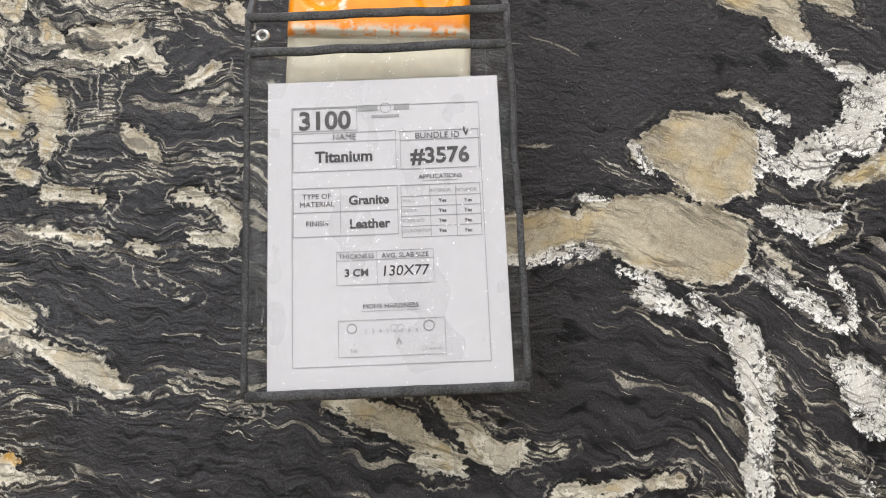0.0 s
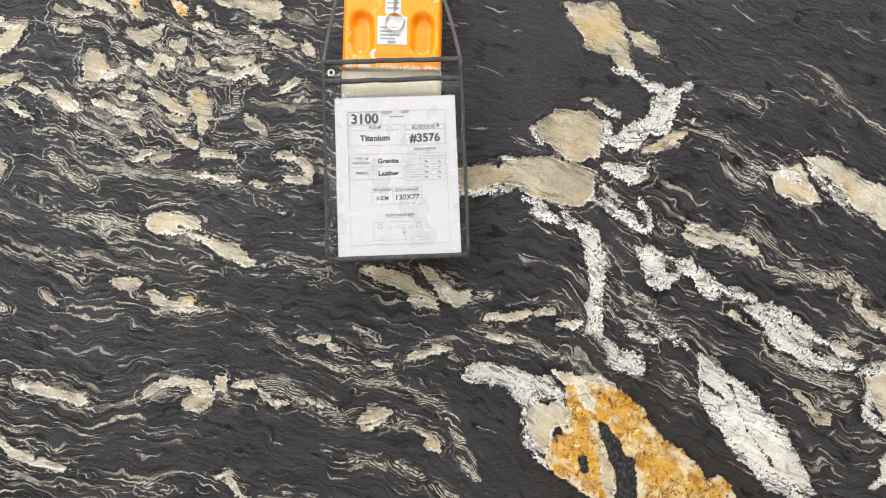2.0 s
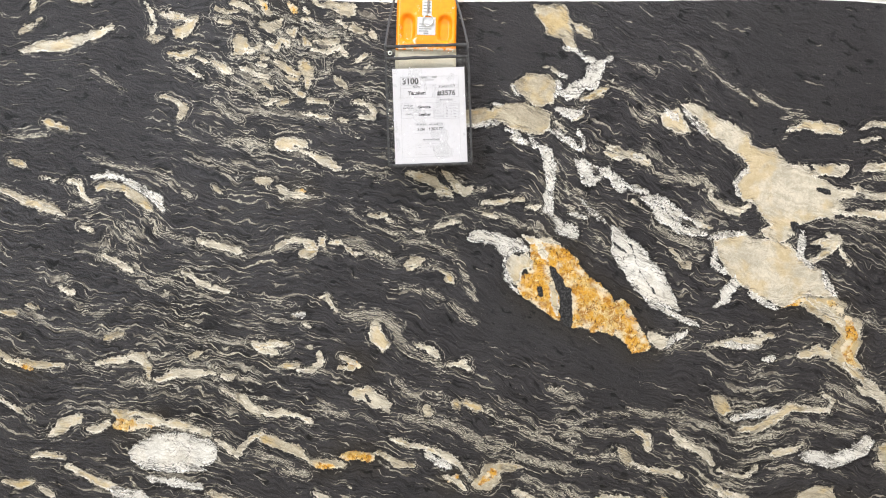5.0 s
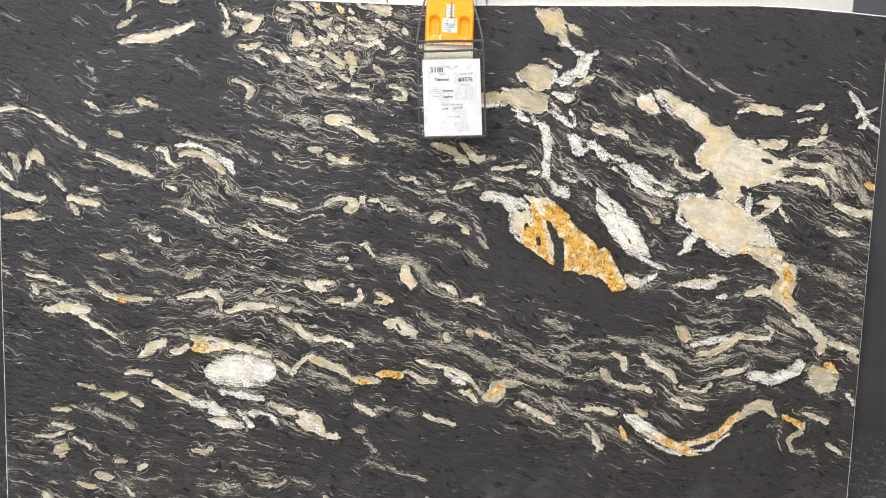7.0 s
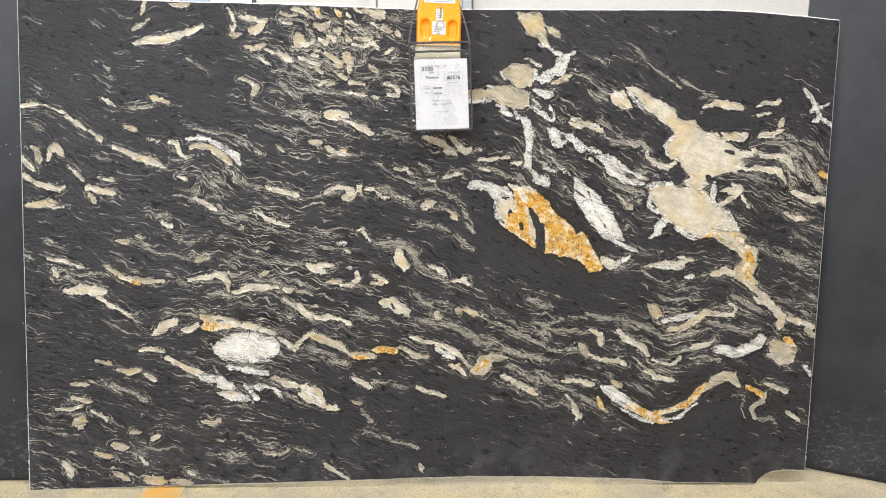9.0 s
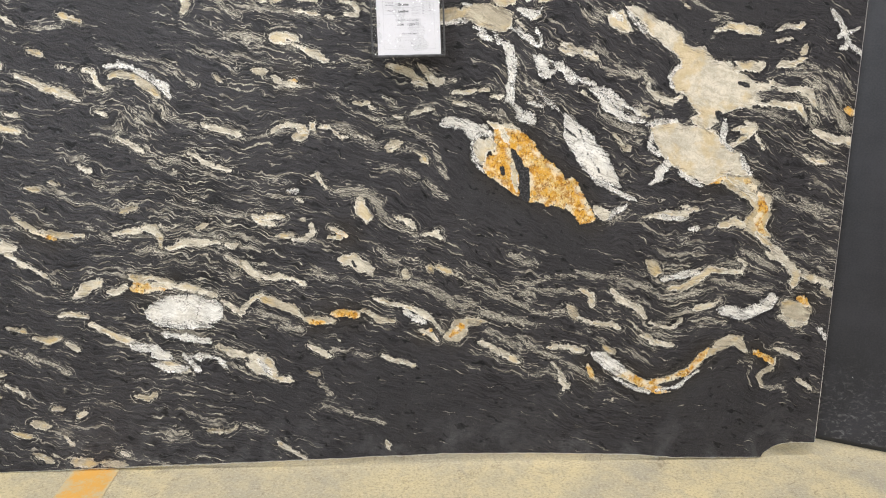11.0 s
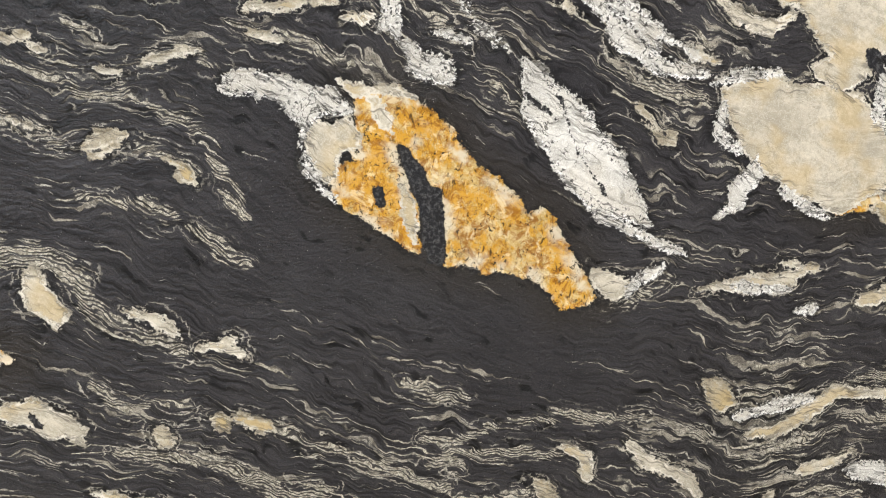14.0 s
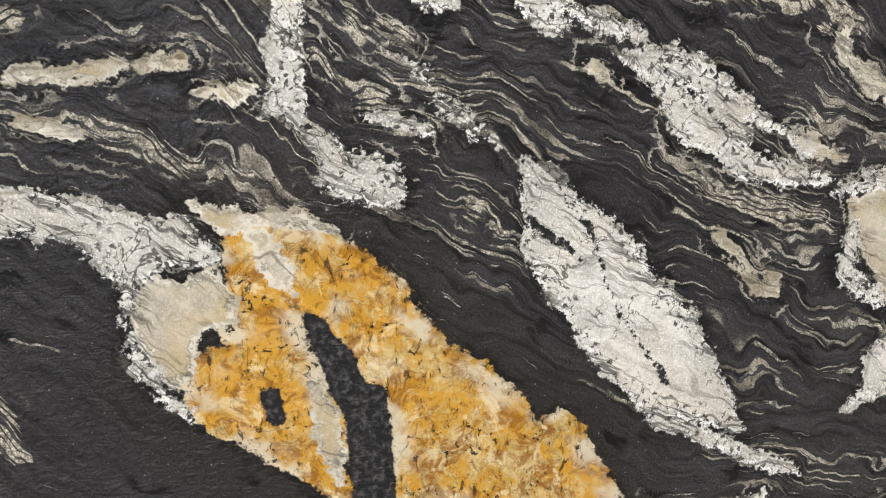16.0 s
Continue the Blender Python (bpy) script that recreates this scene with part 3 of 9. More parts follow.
def patch(kind, *corners):
    """A mineral body with an angular outline through corners (x, z) of the slab's face."""
    xs, zs = [c[0] for c in corners], [c[1] for c in corners]
    w = window(min(xs) - FAR, max(xs) + FAR, min(zs) - FAR, max(zs) + FAR)
    px, pz = WX[w], WZ[w]
    far = np.full(px.shape, 9.0)
    inside = np.zeros(px.shape, bool)
    for (x0, z0), (x1, z1) in zip(corners, corners[1:] + corners[:1]):
        dx, dz = x1 - x0, z1 - z0
        t = np.clip(((px - x0) * dx + (pz - z0) * dz) / max(dx * dx + dz * dz, 1e-9), 0, 1)
        far = np.minimum(far, np.hypot(px - x0 - t * dx, pz - z0 - t * dz))
        if z0 != z1:
            inside ^= ((z0 > pz) != (z1 > pz)) & (px < dx * (pz - z0) / dz + x0)
    field[kind][w] = np.minimum(field[kind][w], np.where(inside, -far, far))


patch(GOLD, (0.313, 1.189), (0.347, 1.183), (0.377, 1.189), (0.402, 1.167), (0.433, 1.145), (0.462, 1.122), (0.478, 1.092), (0.498, 1.069), (0.532, 1.052), (0.559, 1.027), (0.580, 0.992), (0.601, 1.009), (0.618, 0.991), (0.637, 0.955), (0.667, 0.918), (0.687, 0.880), (0.703, 0.850), (0.685, 0.840), (0.642, 0.839), (0.616, 0.866), (0.590, 0.889), (0.548, 0.902), (0.520, 0.900), (0.486, 0.912), (0.456, 0.917), (0.449, 0.963), (0.446, 1.004), (0.443, 1.037), (0.426, 1.041), (0.414, 1.064), (0.395, 1.097), (0.376, 1.107), (0.382, 1.072), (0.394, 1.039), (0.410, 1.005), (0.410, 0.964), (0.413, 0.933), (0.393, 0.945), (0.361, 0.966), (0.329, 0.981), (0.305, 0.999), (0.284, 1.022), (0.269, 1.049), (0.288, 1.067), (0.319, 1.076), (0.296, 1.099), (0.312, 1.124), (0.309, 1.155))
patch(DARK, (0.379, 1.101), (0.398, 1.091), (0.414, 1.064), (0.426, 1.038), (0.443, 1.031), (0.449, 0.990), (0.454, 0.949), (0.451, 0.914), (0.432, 0.919), (0.416, 0.950), (0.412, 0.998), (0.397, 1.039), (0.385, 1.072))
patch(DARK, (0.340, 1.037), (0.353, 1.040), (0.357, 1.020), (0.360, 1.007), (0.349, 1.006), (0.342, 1.020))
patch(CREAM, (0.249, 1.143), (0.278, 1.131), (0.303, 1.149), (0.314, 1.118), (0.320, 1.092), (0.295, 1.086), (0.288, 1.055), (0.269, 1.036), (0.254, 1.055), (0.243, 1.081), (0.239, 1.112))
patch(CREAM, (0.328, 1.173), (0.346, 1.167), (0.364, 1.148), (0.370, 1.117), (0.352, 1.123), (0.334, 1.149))
patch(CREAM, (0.381, 1.046), (0.400, 1.019), (0.408, 0.978), (0.406, 0.951), (0.393, 0.979), (0.378, 1.019))
patch(WHITE, (0.126, 1.201), (0.143, 1.207), (0.171, 1.207), (0.205, 1.203), (0.231, 1.192), (0.254, 1.183), (0.280, 1.183), (0.292, 1.168), (0.309, 1.152), (0.297, 1.140), (0.267, 1.143), (0.248, 1.125), (0.238, 1.094), (0.232, 1.100), (0.237, 1.131), (0.220, 1.144), (0.197, 1.165), (0.163, 1.171), (0.134, 1.165), (0.123, 1.177))
vein(WHITE, (0.236, 1.101, 0.0008), (0.238, 1.094, 0.0056), (0.246, 1.062, 0.0075), (0.263, 1.036, 0.0063), (0.281, 1.019, 0.0032), (0.284, 1.016, 0.0005))
vein(CREAM, (0.290, 1.196, 0.0007), (0.296, 1.192, 0.0049), (0.310, 1.180, 0.0086), (0.328, 1.181, 0.0074), (0.371, 1.181, 0.0068), (0.396, 1.173, 0.0038), (0.401, 1.172, 0.0006))
patch(WHITE, (0.561, 1.230), (0.591, 1.227), (0.618, 1.198), (0.657, 1.166), (0.686, 1.132), (0.723, 1.098), (0.746, 1.057), (0.767, 1.014), (0.792, 0.970), (0.751, 0.979), (0.707, 0.991), (0.670, 1.010), (0.634, 1.052), (0.612, 1.087), (0.584, 1.120), (0.566, 1.153), (0.569, 1.179), (0.565, 1.211))
vein(WHITE, (0.671, 1.011, 0.0008), (0.678, 1.006, 0.0054), (0.715, 0.980, 0.0076), (0.767, 0.964, 0.0076), (0.813, 0.940, 0.0063), (0.848, 0.924, 0.0035), (0.853, 0.922, 0.0005))
vein(DARK, (0.569, 1.181, 0.0004), (0.572, 1.179, 0.0026), (0.603, 1.153, 0.0052), (0.620, 1.140, 0.0020), (0.622, 1.138, 0.0003))
vein(DARK, (0.587, 1.218, 0.0001), (0.588, 1.217, 0.0010), (0.623, 1.172, 0.0020), (0.638, 1.133, 0.0016), (0.653, 1.099, 0.0020), (0.682, 1.065, 0.0020), (0.702, 1.023, 0.0014), (0.703, 1.021, 0.0002))
patch(WHITE, (0.375, 1.259), (0.397, 1.247), (0.412, 1.232), (0.434, 1.232), (0.459, 1.210), (0.462, 1.198), (0.446, 1.189), (0.421, 1.192), (0.405, 1.201), (0.396, 1.226), (0.381, 1.244))
vein(WHITE, (0.357, 1.375, 0.0013), (0.362, 1.364, 0.0089), (0.368, 1.352, 0.0108), (0.375, 1.326, 0.0084), (0.378, 1.318, 0.0042), (0.380, 1.312, 0.0006))
vein(WHITE, (0.379, 1.330, 0.0007), (0.378, 1.324, 0.0048), (0.373, 1.288, 0.0055), (0.364, 1.270, 0.0043), (0.361, 1.265, 0.0006))
patch(CREAM, (0.686, 0.910), (0.719, 0.901), (0.753, 0.888), (0.754, 0.862), (0.729, 0.852), (0.706, 0.868), (0.691, 0.884))
vein(WHITE, (0.746, 0.854, 0.0008), (0.751, 0.860, 0.0057), (0.775, 0.890, 0.0099), (0.804, 0.907, 0.0064), (0.812, 0.912, 0.0010))
vein(THREAD, (0.801, 0.910, 0.0004), (0.804, 0.907, 0.0028), (0.820, 0.888, 0.0036), (0.781, 0.860, 0.0036), (0.737, 0.836, 0.0042), (0.708, 0.833, 0.0028), (0.704, 0.833, 0.0004))
vein(CREAM, (0.867, 0.861, 0.0005), (0.872, 0.863, 0.0036), (0.910, 0.872, 0.0065), (0.957, 0.877, 0.0146), (1.006, 0.875, 0.0176), (1.037, 0.885, 0.0132), (1.067, 0.906, 0.0059), (1.074, 0.911, 0.0009))
vein(WHITE, (0.934, 0.874, 0.0009), (0.942, 0.873, 0.0058), (0.982, 0.866, 0.0081), (1.031, 0.868, 0.0059), (1.039, 0.868, 0.0009))
vein(CREAM, (1.012, 0.906, 0.0007), (1.018, 0.906, 0.0044), (1.042, 0.907, 0.0073), (1.080, 0.899, 0.0059), (1.088, 0.898, 0.0009))
vein(TAN, (0.744, 1.167, 0.0005), (0.747, 1.164, 0.0033), (0.770, 1.142, 0.0081), (0.788, 1.112, 0.0041), (0.790, 1.107, 0.0006))
vein(TAN, (0.802, 1.131, 0.0009), (0.803, 1.123, 0.0061), (0.805, 1.111, 0.0068), (0.806, 1.101, 0.0010))
vein(WHITE, (0.649, 1.322, 0.0010), (0.657, 1.318, 0.0064), (0.681, 1.306, 0.0102), (0.699, 1.288, 0.0129), (0.714, 1.259, 0.0169), (0.742, 1.244, 0.0105), (0.775, 1.223, 0.0159), (0.814, 1.218, 0.0093), (0.851, 1.214, 0.0081), (0.862, 1.212, 0.0012))
vein(WHITE, (0.699, 1.310, 0.0007), (0.704, 1.306, 0.0045), (0.725, 1.294, 0.0071), (0.747, 1.276, 0.0072), (0.763, 1.250, 0.0085), (0.769, 1.240, 0.0013))
vein(WHITE, (0.692, 1.327, 0.0005), (0.697, 1.325, 0.0032), (0.738, 1.307, 0.0058), (0.757, 1.282, 0.0052), (0.790, 1.263, 0.0059), (0.834, 1.241, 0.0053), (0.841, 1.238, 0.0008))
vein(CREAM, (0.813, 1.253, 0.0007), (0.819, 1.251, 0.0046), (0.841, 1.241, 0.0093), (0.867, 1.232, 0.0054), (0.874, 1.229, 0.0008))
vein(CREAM, (0.697, 1.260, 0.0009), (0.704, 1.256, 0.0058), (0.714, 1.250, 0.0078), (0.724, 1.244, 0.0012))
vein(THREAD, (0.692, 1.229, 0.0004), (0.695, 1.227, 0.0026), (0.723, 1.211, 0.0046), (0.759, 1.198, 0.0086), (0.803, 1.182, 0.0087), (0.846, 1.178, 0.0047), (0.853, 1.178, 0.0007))
vein(CREAM, (0.617, 1.317, 0.0011), (0.625, 1.311, 0.0076), (0.641, 1.300, 0.0051), (0.647, 1.296, 0.0008))
vein(THREAD, (0.508, 1.210, 0.0004), (0.510, 1.207, 0.0025), (0.523, 1.189, 0.0057), (0.527, 1.182, 0.0009))
vein(WHITE, (0.425, 1.266, 0.0003), (0.428, 1.265, 0.0018), (0.452, 1.263, 0.0037), (0.481, 1.248, 0.0037), (0.485, 1.245, 0.0006))
vein(WHITE, (0.476, 1.314, 0.0004), (0.477, 1.311, 0.0025), (0.480, 1.296, 0.0025), (0.481, 1.293, 0.0004))
vein(WHITE, (0.488, 1.286, 0.0003), (0.490, 1.284, 0.0019), (0.515, 1.260, 0.0025), (0.538, 1.245, 0.0025), (0.541, 1.243, 0.0004))
vein(CREAM, (0.157, 1.293, 0.0003), (0.159, 1.293, 0.0017), (0.193, 1.291, 0.0047), (0.227, 1.294, 0.0059), (0.247, 1.301, 0.0024), (0.250, 1.302, 0.0004))
vein(CREAM, (0.306, 1.289, 0.0005), (0.310, 1.287, 0.0036), (0.325, 1.283, 0.0054), (0.340, 1.288, 0.0024), (0.343, 1.289, 0.0004))
vein(TAN, (0.170, 1.259, 0.0008), (0.177, 1.257, 0.0053), (0.188, 1.255, 0.0053), (0.195, 1.254, 0.0008))
vein(CREAM, (0.021, 1.216, 0.0008), (0.028, 1.218, 0.0052), (0.056, 1.224, 0.0052), (0.094, 1.230, 0.0029), (0.098, 1.230, 0.0004))
vein(THREAD, (0.092, 1.232, 0.0004), (0.094, 1.230, 0.0023), (0.110, 1.212, 0.0029), (0.126, 1.212, 0.0024), (0.130, 1.212, 0.0004))
vein(CREAM, (0.016, 1.322, 0.0012), (0.027, 1.321, 0.0079), (0.045, 1.319, 0.0079), (0.068, 1.311, 0.0040), (0.074, 1.309, 0.0006))
vein(CREAM, (0.080, 1.345, 0.0010), (0.087, 1.339, 0.0068), (0.107, 1.320, 0.0126), (0.127, 1.334, 0.0069), (0.134, 1.340, 0.0010))
vein(THREAD, (0.013, 1.096, 0.0004), (0.017, 1.095, 0.0030), (0.044, 1.085, 0.0054), (0.071, 1.073, 0.0072), (0.090, 1.060, 0.0048), (0.096, 1.056, 0.0007))
vein(THREAD, (0.053, 1.150, 0.0003), (0.055, 1.148, 0.0018), (0.081, 1.130, 0.0030), (0.108, 1.105, 0.0024), (0.123, 1.078, 0.0024), (0.124, 1.075, 0.0004))
vein(THREAD, (0.120, 1.061, 0.0003), (0.122, 1.059, 0.0018), (0.143, 1.027, 0.0043), (0.147, 0.995, 0.0043), (0.147, 0.989, 0.0007))
vein(THREAD, (0.078, 0.977, 0.0004), (0.081, 0.975, 0.0025), (0.109, 0.958, 0.0050), (0.131, 0.937, 0.0056), (0.157, 0.922, 0.0025), (0.160, 0.921, 0.0004))
vein(THREAD, (0.008, 1.021, 0.0004), (0.011, 1.019, 0.0024), (0.031, 0.999, 0.0036), (0.053, 0.992, 0.0024), (0.057, 0.991, 0.0004))
vein(CREAM, (-0.032, 0.850, 0.0011), (-0.022, 0.847, 0.0075), (0.011, 0.834, 0.0113), (0.039, 0.809, 0.0076), (0.046, 0.801, 0.0011))
vein(CREAM, (0.090, 0.784, 0.0015), (0.103, 0.790, 0.0103), (0.129, 0.802, 0.0058), (0.136, 0.805, 0.0009))
patch(CREAM, (0.942, 1.334), (0.934, 1.364), (0.959, 1.402), (0.980, 1.426), (1.036, 1.436), (1.152, 1.433), (1.173, 1.404), (1.218, 1.383), (1.263, 1.362), (1.315, 1.356), (1.301, 1.333), (1.251, 1.331), (1.289, 1.301), (1.248, 1.292), (1.208, 1.275), (1.176, 1.258), (1.128, 1.241), (1.129, 1.210), (1.084, 1.192), (1.040, 1.207), (1.025, 1.230), (1.052, 1.246), (1.026, 1.276), (1.023, 1.307), (1.001, 1.321), (0.982, 1.343))
patch(CREAM, (0.875, 1.194), (0.914, 1.210), (0.963, 1.217), (1.007, 1.198), (1.066, 1.200), (1.118, 1.186), (1.158, 1.147), (1.195, 1.124), (1.223, 1.109), (1.237, 1.069), (1.269, 1.029), (1.226, 1.028), (1.190, 1.032), (1.158, 1.018), (1.109, 0.992), (1.064, 1.007), (1.020, 1.023), (0.991, 1.046), (0.956, 1.061), (0.917, 1.108), (0.896, 1.147))
vein(WHITE, (0.862, 1.199, 0.0010), (0.871, 1.201, 0.0064), (0.914, 1.212, 0.0080), (0.967, 1.217, 0.0064), (0.976, 1.218, 0.0010))
vein(WHITE, (0.887, 1.172, 0.0010), (0.886, 1.163, 0.0064), (0.882, 1.126, 0.0112), (0.918, 1.097, 0.0081), (0.927, 1.090, 0.0012))
patch(WHITE, (0.923, 1.053), (0.953, 1.085), (0.968, 1.054), (0.943, 1.021), (0.937, 1.004), (0.904, 0.995), (0.888, 0.987), (0.911, 1.009), (0.913, 1.036))
vein(WHITE, (1.147, 1.156, 0.0010), (1.154, 1.150, 0.0065), (1.190, 1.122, 0.0082), (1.199, 1.116, 0.0012))
vein(WHITE, (1.226, 1.115, 0.0007), (1.228, 1.109, 0.0049), (1.247, 1.061, 0.0082), (1.269, 1.034, 0.0066), (1.274, 1.026, 0.0010))
vein(WHITE, (0.997, 1.035, 0.0010), (1.005, 1.030, 0.0065), (1.048, 1.002, 0.0098), (1.083, 0.991, 0.0066), (1.092, 0.989, 0.0010))
vein(WHITE, (0.949, 1.334, 0.0009), (0.946, 1.342, 0.0063), (0.934, 1.372, 0.0078), (0.966, 1.406, 0.0063), (0.972, 1.412, 0.0009))
vein(CREAM, (1.154, 1.126, 0.0007), (1.160, 1.128, 0.0049), (1.201, 1.140, 0.0081), (1.256, 1.182, 0.0098), (1.261, 1.206, 0.0114), (1.264, 1.222, 0.0017))
vein(CREAM, (1.146, 1.400, 0.0012), (1.156, 1.403, 0.0079), (1.221, 1.421, 0.0142), (1.270, 1.428, 0.0095), (1.283, 1.429, 0.0014))
vein(CREAM, (1.214, 1.291, 0.0010), (1.223, 1.291, 0.0064), (1.326, 1.287, 0.0065), (1.393, 1.292, 0.0113), (1.430, 1.283, 0.0130), (1.454, 1.244, 0.0065), (1.458, 1.236, 0.0010))
vein(CREAM, (1.304, 1.369, 0.0012), (1.314, 1.364, 0.0080), (1.351, 1.342, 0.0080), (1.419, 1.345, 0.0097), (1.465, 1.331, 0.0146), (1.489, 1.293, 0.0065), (1.494, 1.285, 0.0010))
vein(THREAD, (1.370, 1.394, 0.0007), (1.376, 1.397, 0.0048), (1.423, 1.422, 0.0080), (1.463, 1.393, 0.0064), (1.522, 1.349, 0.0049), (1.528, 1.345, 0.0007))
vein(THREAD, (1.346, 1.441, 0.0007), (1.352, 1.442, 0.0048), (1.418, 1.452, 0.0064), (1.494, 1.410, 0.0048), (1.500, 1.406, 0.0007))
vein(CREAM, (1.327, 1.423, 0.0012), (1.338, 1.426, 0.0080), (1.370, 1.435, 0.0143), (1.389, 1.440, 0.0021))
vein(CREAM, (1.486, 1.202, 0.0012), (1.497, 1.198, 0.0082), (1.534, 1.183, 0.0132), (1.581, 1.168, 0.0099), (1.595, 1.164, 0.0015))
vein(CREAM, (1.273, 1.180, 0.0007), (1.277, 1.175, 0.0049), (1.306, 1.135, 0.0082), (1.312, 1.126, 0.0012))
vein(CREAM, (1.464, 1.110, 0.0005), (1.468, 1.108, 0.0033), (1.516, 1.084, 0.0100), (1.552, 1.085, 0.0050), (1.559, 1.085, 0.0007))
vein(WHITE, (1.122, 1.244, 0.0007), (1.128, 1.241, 0.0048), (1.155, 1.226, 0.0064), (1.153, 1.179, 0.0113), (1.148, 1.152, 0.0114), (1.146, 1.136, 0.0017))
vein(CREAM, (1.204, 1.192, 0.0017), (1.220, 1.194, 0.0113), (1.262, 1.198, 0.0130), (1.233, 1.221, 0.0081), (1.224, 1.228, 0.0012))
vein(DARK, (1.188, 1.362, 0.0010), (1.196, 1.359, 0.0064), (1.223, 1.350, 0.0096), (1.235, 1.345, 0.0014))
vein(DARK, (1.119, 1.254, 0.0019), (1.131, 1.241, 0.0128), (1.143, 1.229, 0.0097), (1.153, 1.219, 0.0014))
vein(GOLD, (1.245, 1.013, 0.0012), (1.255, 1.007, 0.0083), (1.294, 0.980, 0.0100), (1.305, 0.972, 0.0015))
vein(GOLD, (1.309, 0.970, 0.0018), (1.315, 0.955, 0.0117), (1.335, 0.905, 0.0151), (1.311, 0.862, 0.0135), (1.335, 0.819, 0.0136), (1.345, 0.803, 0.0020))
patch(TAN, (1.200, 1.027), (1.269, 1.029), (1.308, 1.005), (1.295, 0.971), (1.359, 0.956), (1.362, 0.880), (1.349, 0.845), (1.374, 0.803), (1.330, 0.793), (1.264, 0.822), (1.266, 0.870), (1.296, 0.904), (1.274, 0.937), (1.208, 0.969), (1.160, 1.001))
vein(CREAM, (1.162, 0.838, 0.0018), (1.177, 0.843, 0.0117), (1.223, 0.857, 0.0168), (1.261, 0.842, 0.0118), (1.276, 0.836, 0.0018))
vein(CREAM, (1.181, 1.022, 0.0015), (1.193, 1.015, 0.0099), (1.240, 0.987, 0.0116), (1.299, 0.946, 0.0083), (1.308, 0.940, 0.0013))
vein(CREAM, (1.310, 0.818, 0.0013), (1.319, 0.811, 0.0085), (1.391, 0.751, 0.0137), (1.443, 0.707, 0.0155), (1.487, 0.663, 0.0173), (1.484, 0.627, 0.0157), (1.482, 0.605, 0.0023))
vein(CREAM, (1.359, 0.745, 0.0008), (1.365, 0.742, 0.0051), (1.415, 0.716, 0.0086), (1.455, 0.689, 0.0086), (1.466, 0.683, 0.0013))
vein(GOLD, (1.193, 1.016, 0.0010), (1.184, 1.015, 0.0066), (1.108, 1.003, 0.0115), (1.054, 1.023, 0.0065), (1.045, 1.027, 0.0010))
patch(TAN, (1.440, 0.554), (1.476, 0.563), (1.535, 0.545), (1.567, 0.517), (1.555, 0.480), (1.531, 0.452), (1.482, 0.462), (1.448, 0.499))
patch(GOLD, (1.502, 0.573), (1.529, 0.582), (1.564, 0.536), (1.537, 0.532))
vein(CREAM, (1.440, 0.504, 0.0011), (1.448, 0.499, 0.0070), (1.501, 0.466, 0.0124), (1.547, 0.471, 0.0071), (1.557, 0.472, 0.0011))
vein(CREAM, (1.505, 0.657, 0.0013), (1.517, 0.654, 0.0087), (1.555, 0.645, 0.0157), (1.624, 0.624, 0.0140), (1.643, 0.618, 0.0021))
vein(TAN, (1.589, 0.616, 0.0013), (1.599, 0.609, 0.0088), (1.631, 0.588, 0.0123), (1.645, 0.578, 0.0018))
vein(WHITE, (1.600, 0.452, 0.0013), (1.609, 0.443, 0.0089), (1.632, 0.420, 0.0071), (1.639, 0.413, 0.0011))
patch(WHITE, (1.186, 0.526), (1.231, 0.536), (1.296, 0.527), (1.349, 0.545), (1.397, 0.590), (1.429, 0.563), (1.407, 0.527), (1.355, 0.499), (1.303, 0.481), (1.246, 0.490), (1.208, 0.499))
patch(TAN, (0.895, 0.707), (0.925, 0.711), (0.953, 0.685), (0.965, 0.659), (0.940, 0.642), (0.911, 0.668))
vein(WHITE, (0.963, 0.635, 0.0010), (0.973, 0.636, 0.0068), (1.019, 0.646, 0.0136), (1.063, 0.656, 0.0136), (1.107, 0.660, 0.0051), (1.114, 0.661, 0.0008))
vein(CREAM, (0.995, 0.596, 0.0013), (1.007, 0.598, 0.0085), (1.059, 0.607, 0.0120), (1.109, 0.643, 0.0137), (1.149, 0.675, 0.0119), (1.222, 0.670, 0.0086), (1.277, 0.665, 0.0069), (1.286, 0.664, 0.0010))
vein(CREAM, (1.275, 0.658, 0.0008), (1.277, 0.665, 0.0051), (1.284, 0.702, 0.0068), (1.252, 0.714, 0.0034), (1.247, 0.716, 0.0005))
vein(THREAD, (1.256, 0.753, 0.0010), (1.265, 0.749, 0.0068), (1.323, 0.724, 0.0154), (1.391, 0.689, 0.0121), (1.406, 0.681, 0.0018))
vein(THREAD, (1.167, 0.626, 0.0008), (1.174, 0.625, 0.0051), (1.247, 0.617, 0.0103), (1.341, 0.599, 0.0087), (1.394, 0.608, 0.0052), (1.402, 0.610, 0.0008))
vein(THREAD, (1.030, 0.569, 0.0008), (1.037, 0.571, 0.0051), (1.106, 0.589, 0.0069), (1.176, 0.607, 0.0052), (1.183, 0.609, 0.0008))
vein(CREAM, (1.094, 0.518, 0.0018), (1.111, 0.523, 0.0121), (1.158, 0.535, 0.0104), (1.201, 0.554, 0.0052), (1.208, 0.556, 0.0008))
vein(THREAD, (1.095, 0.469, 0.0008), (1.102, 0.472, 0.0052), (1.155, 0.490, 0.0069), (1.231, 0.462, 0.0052), (1.238, 0.460, 0.0008))
vein(CREAM, (0.772, 0.591, 0.0010), (0.780, 0.585, 0.0068), (0.817, 0.553, 0.0119), (0.882, 0.526, 0.0137), (0.912, 0.490, 0.0069), (0.918, 0.483, 0.0010))
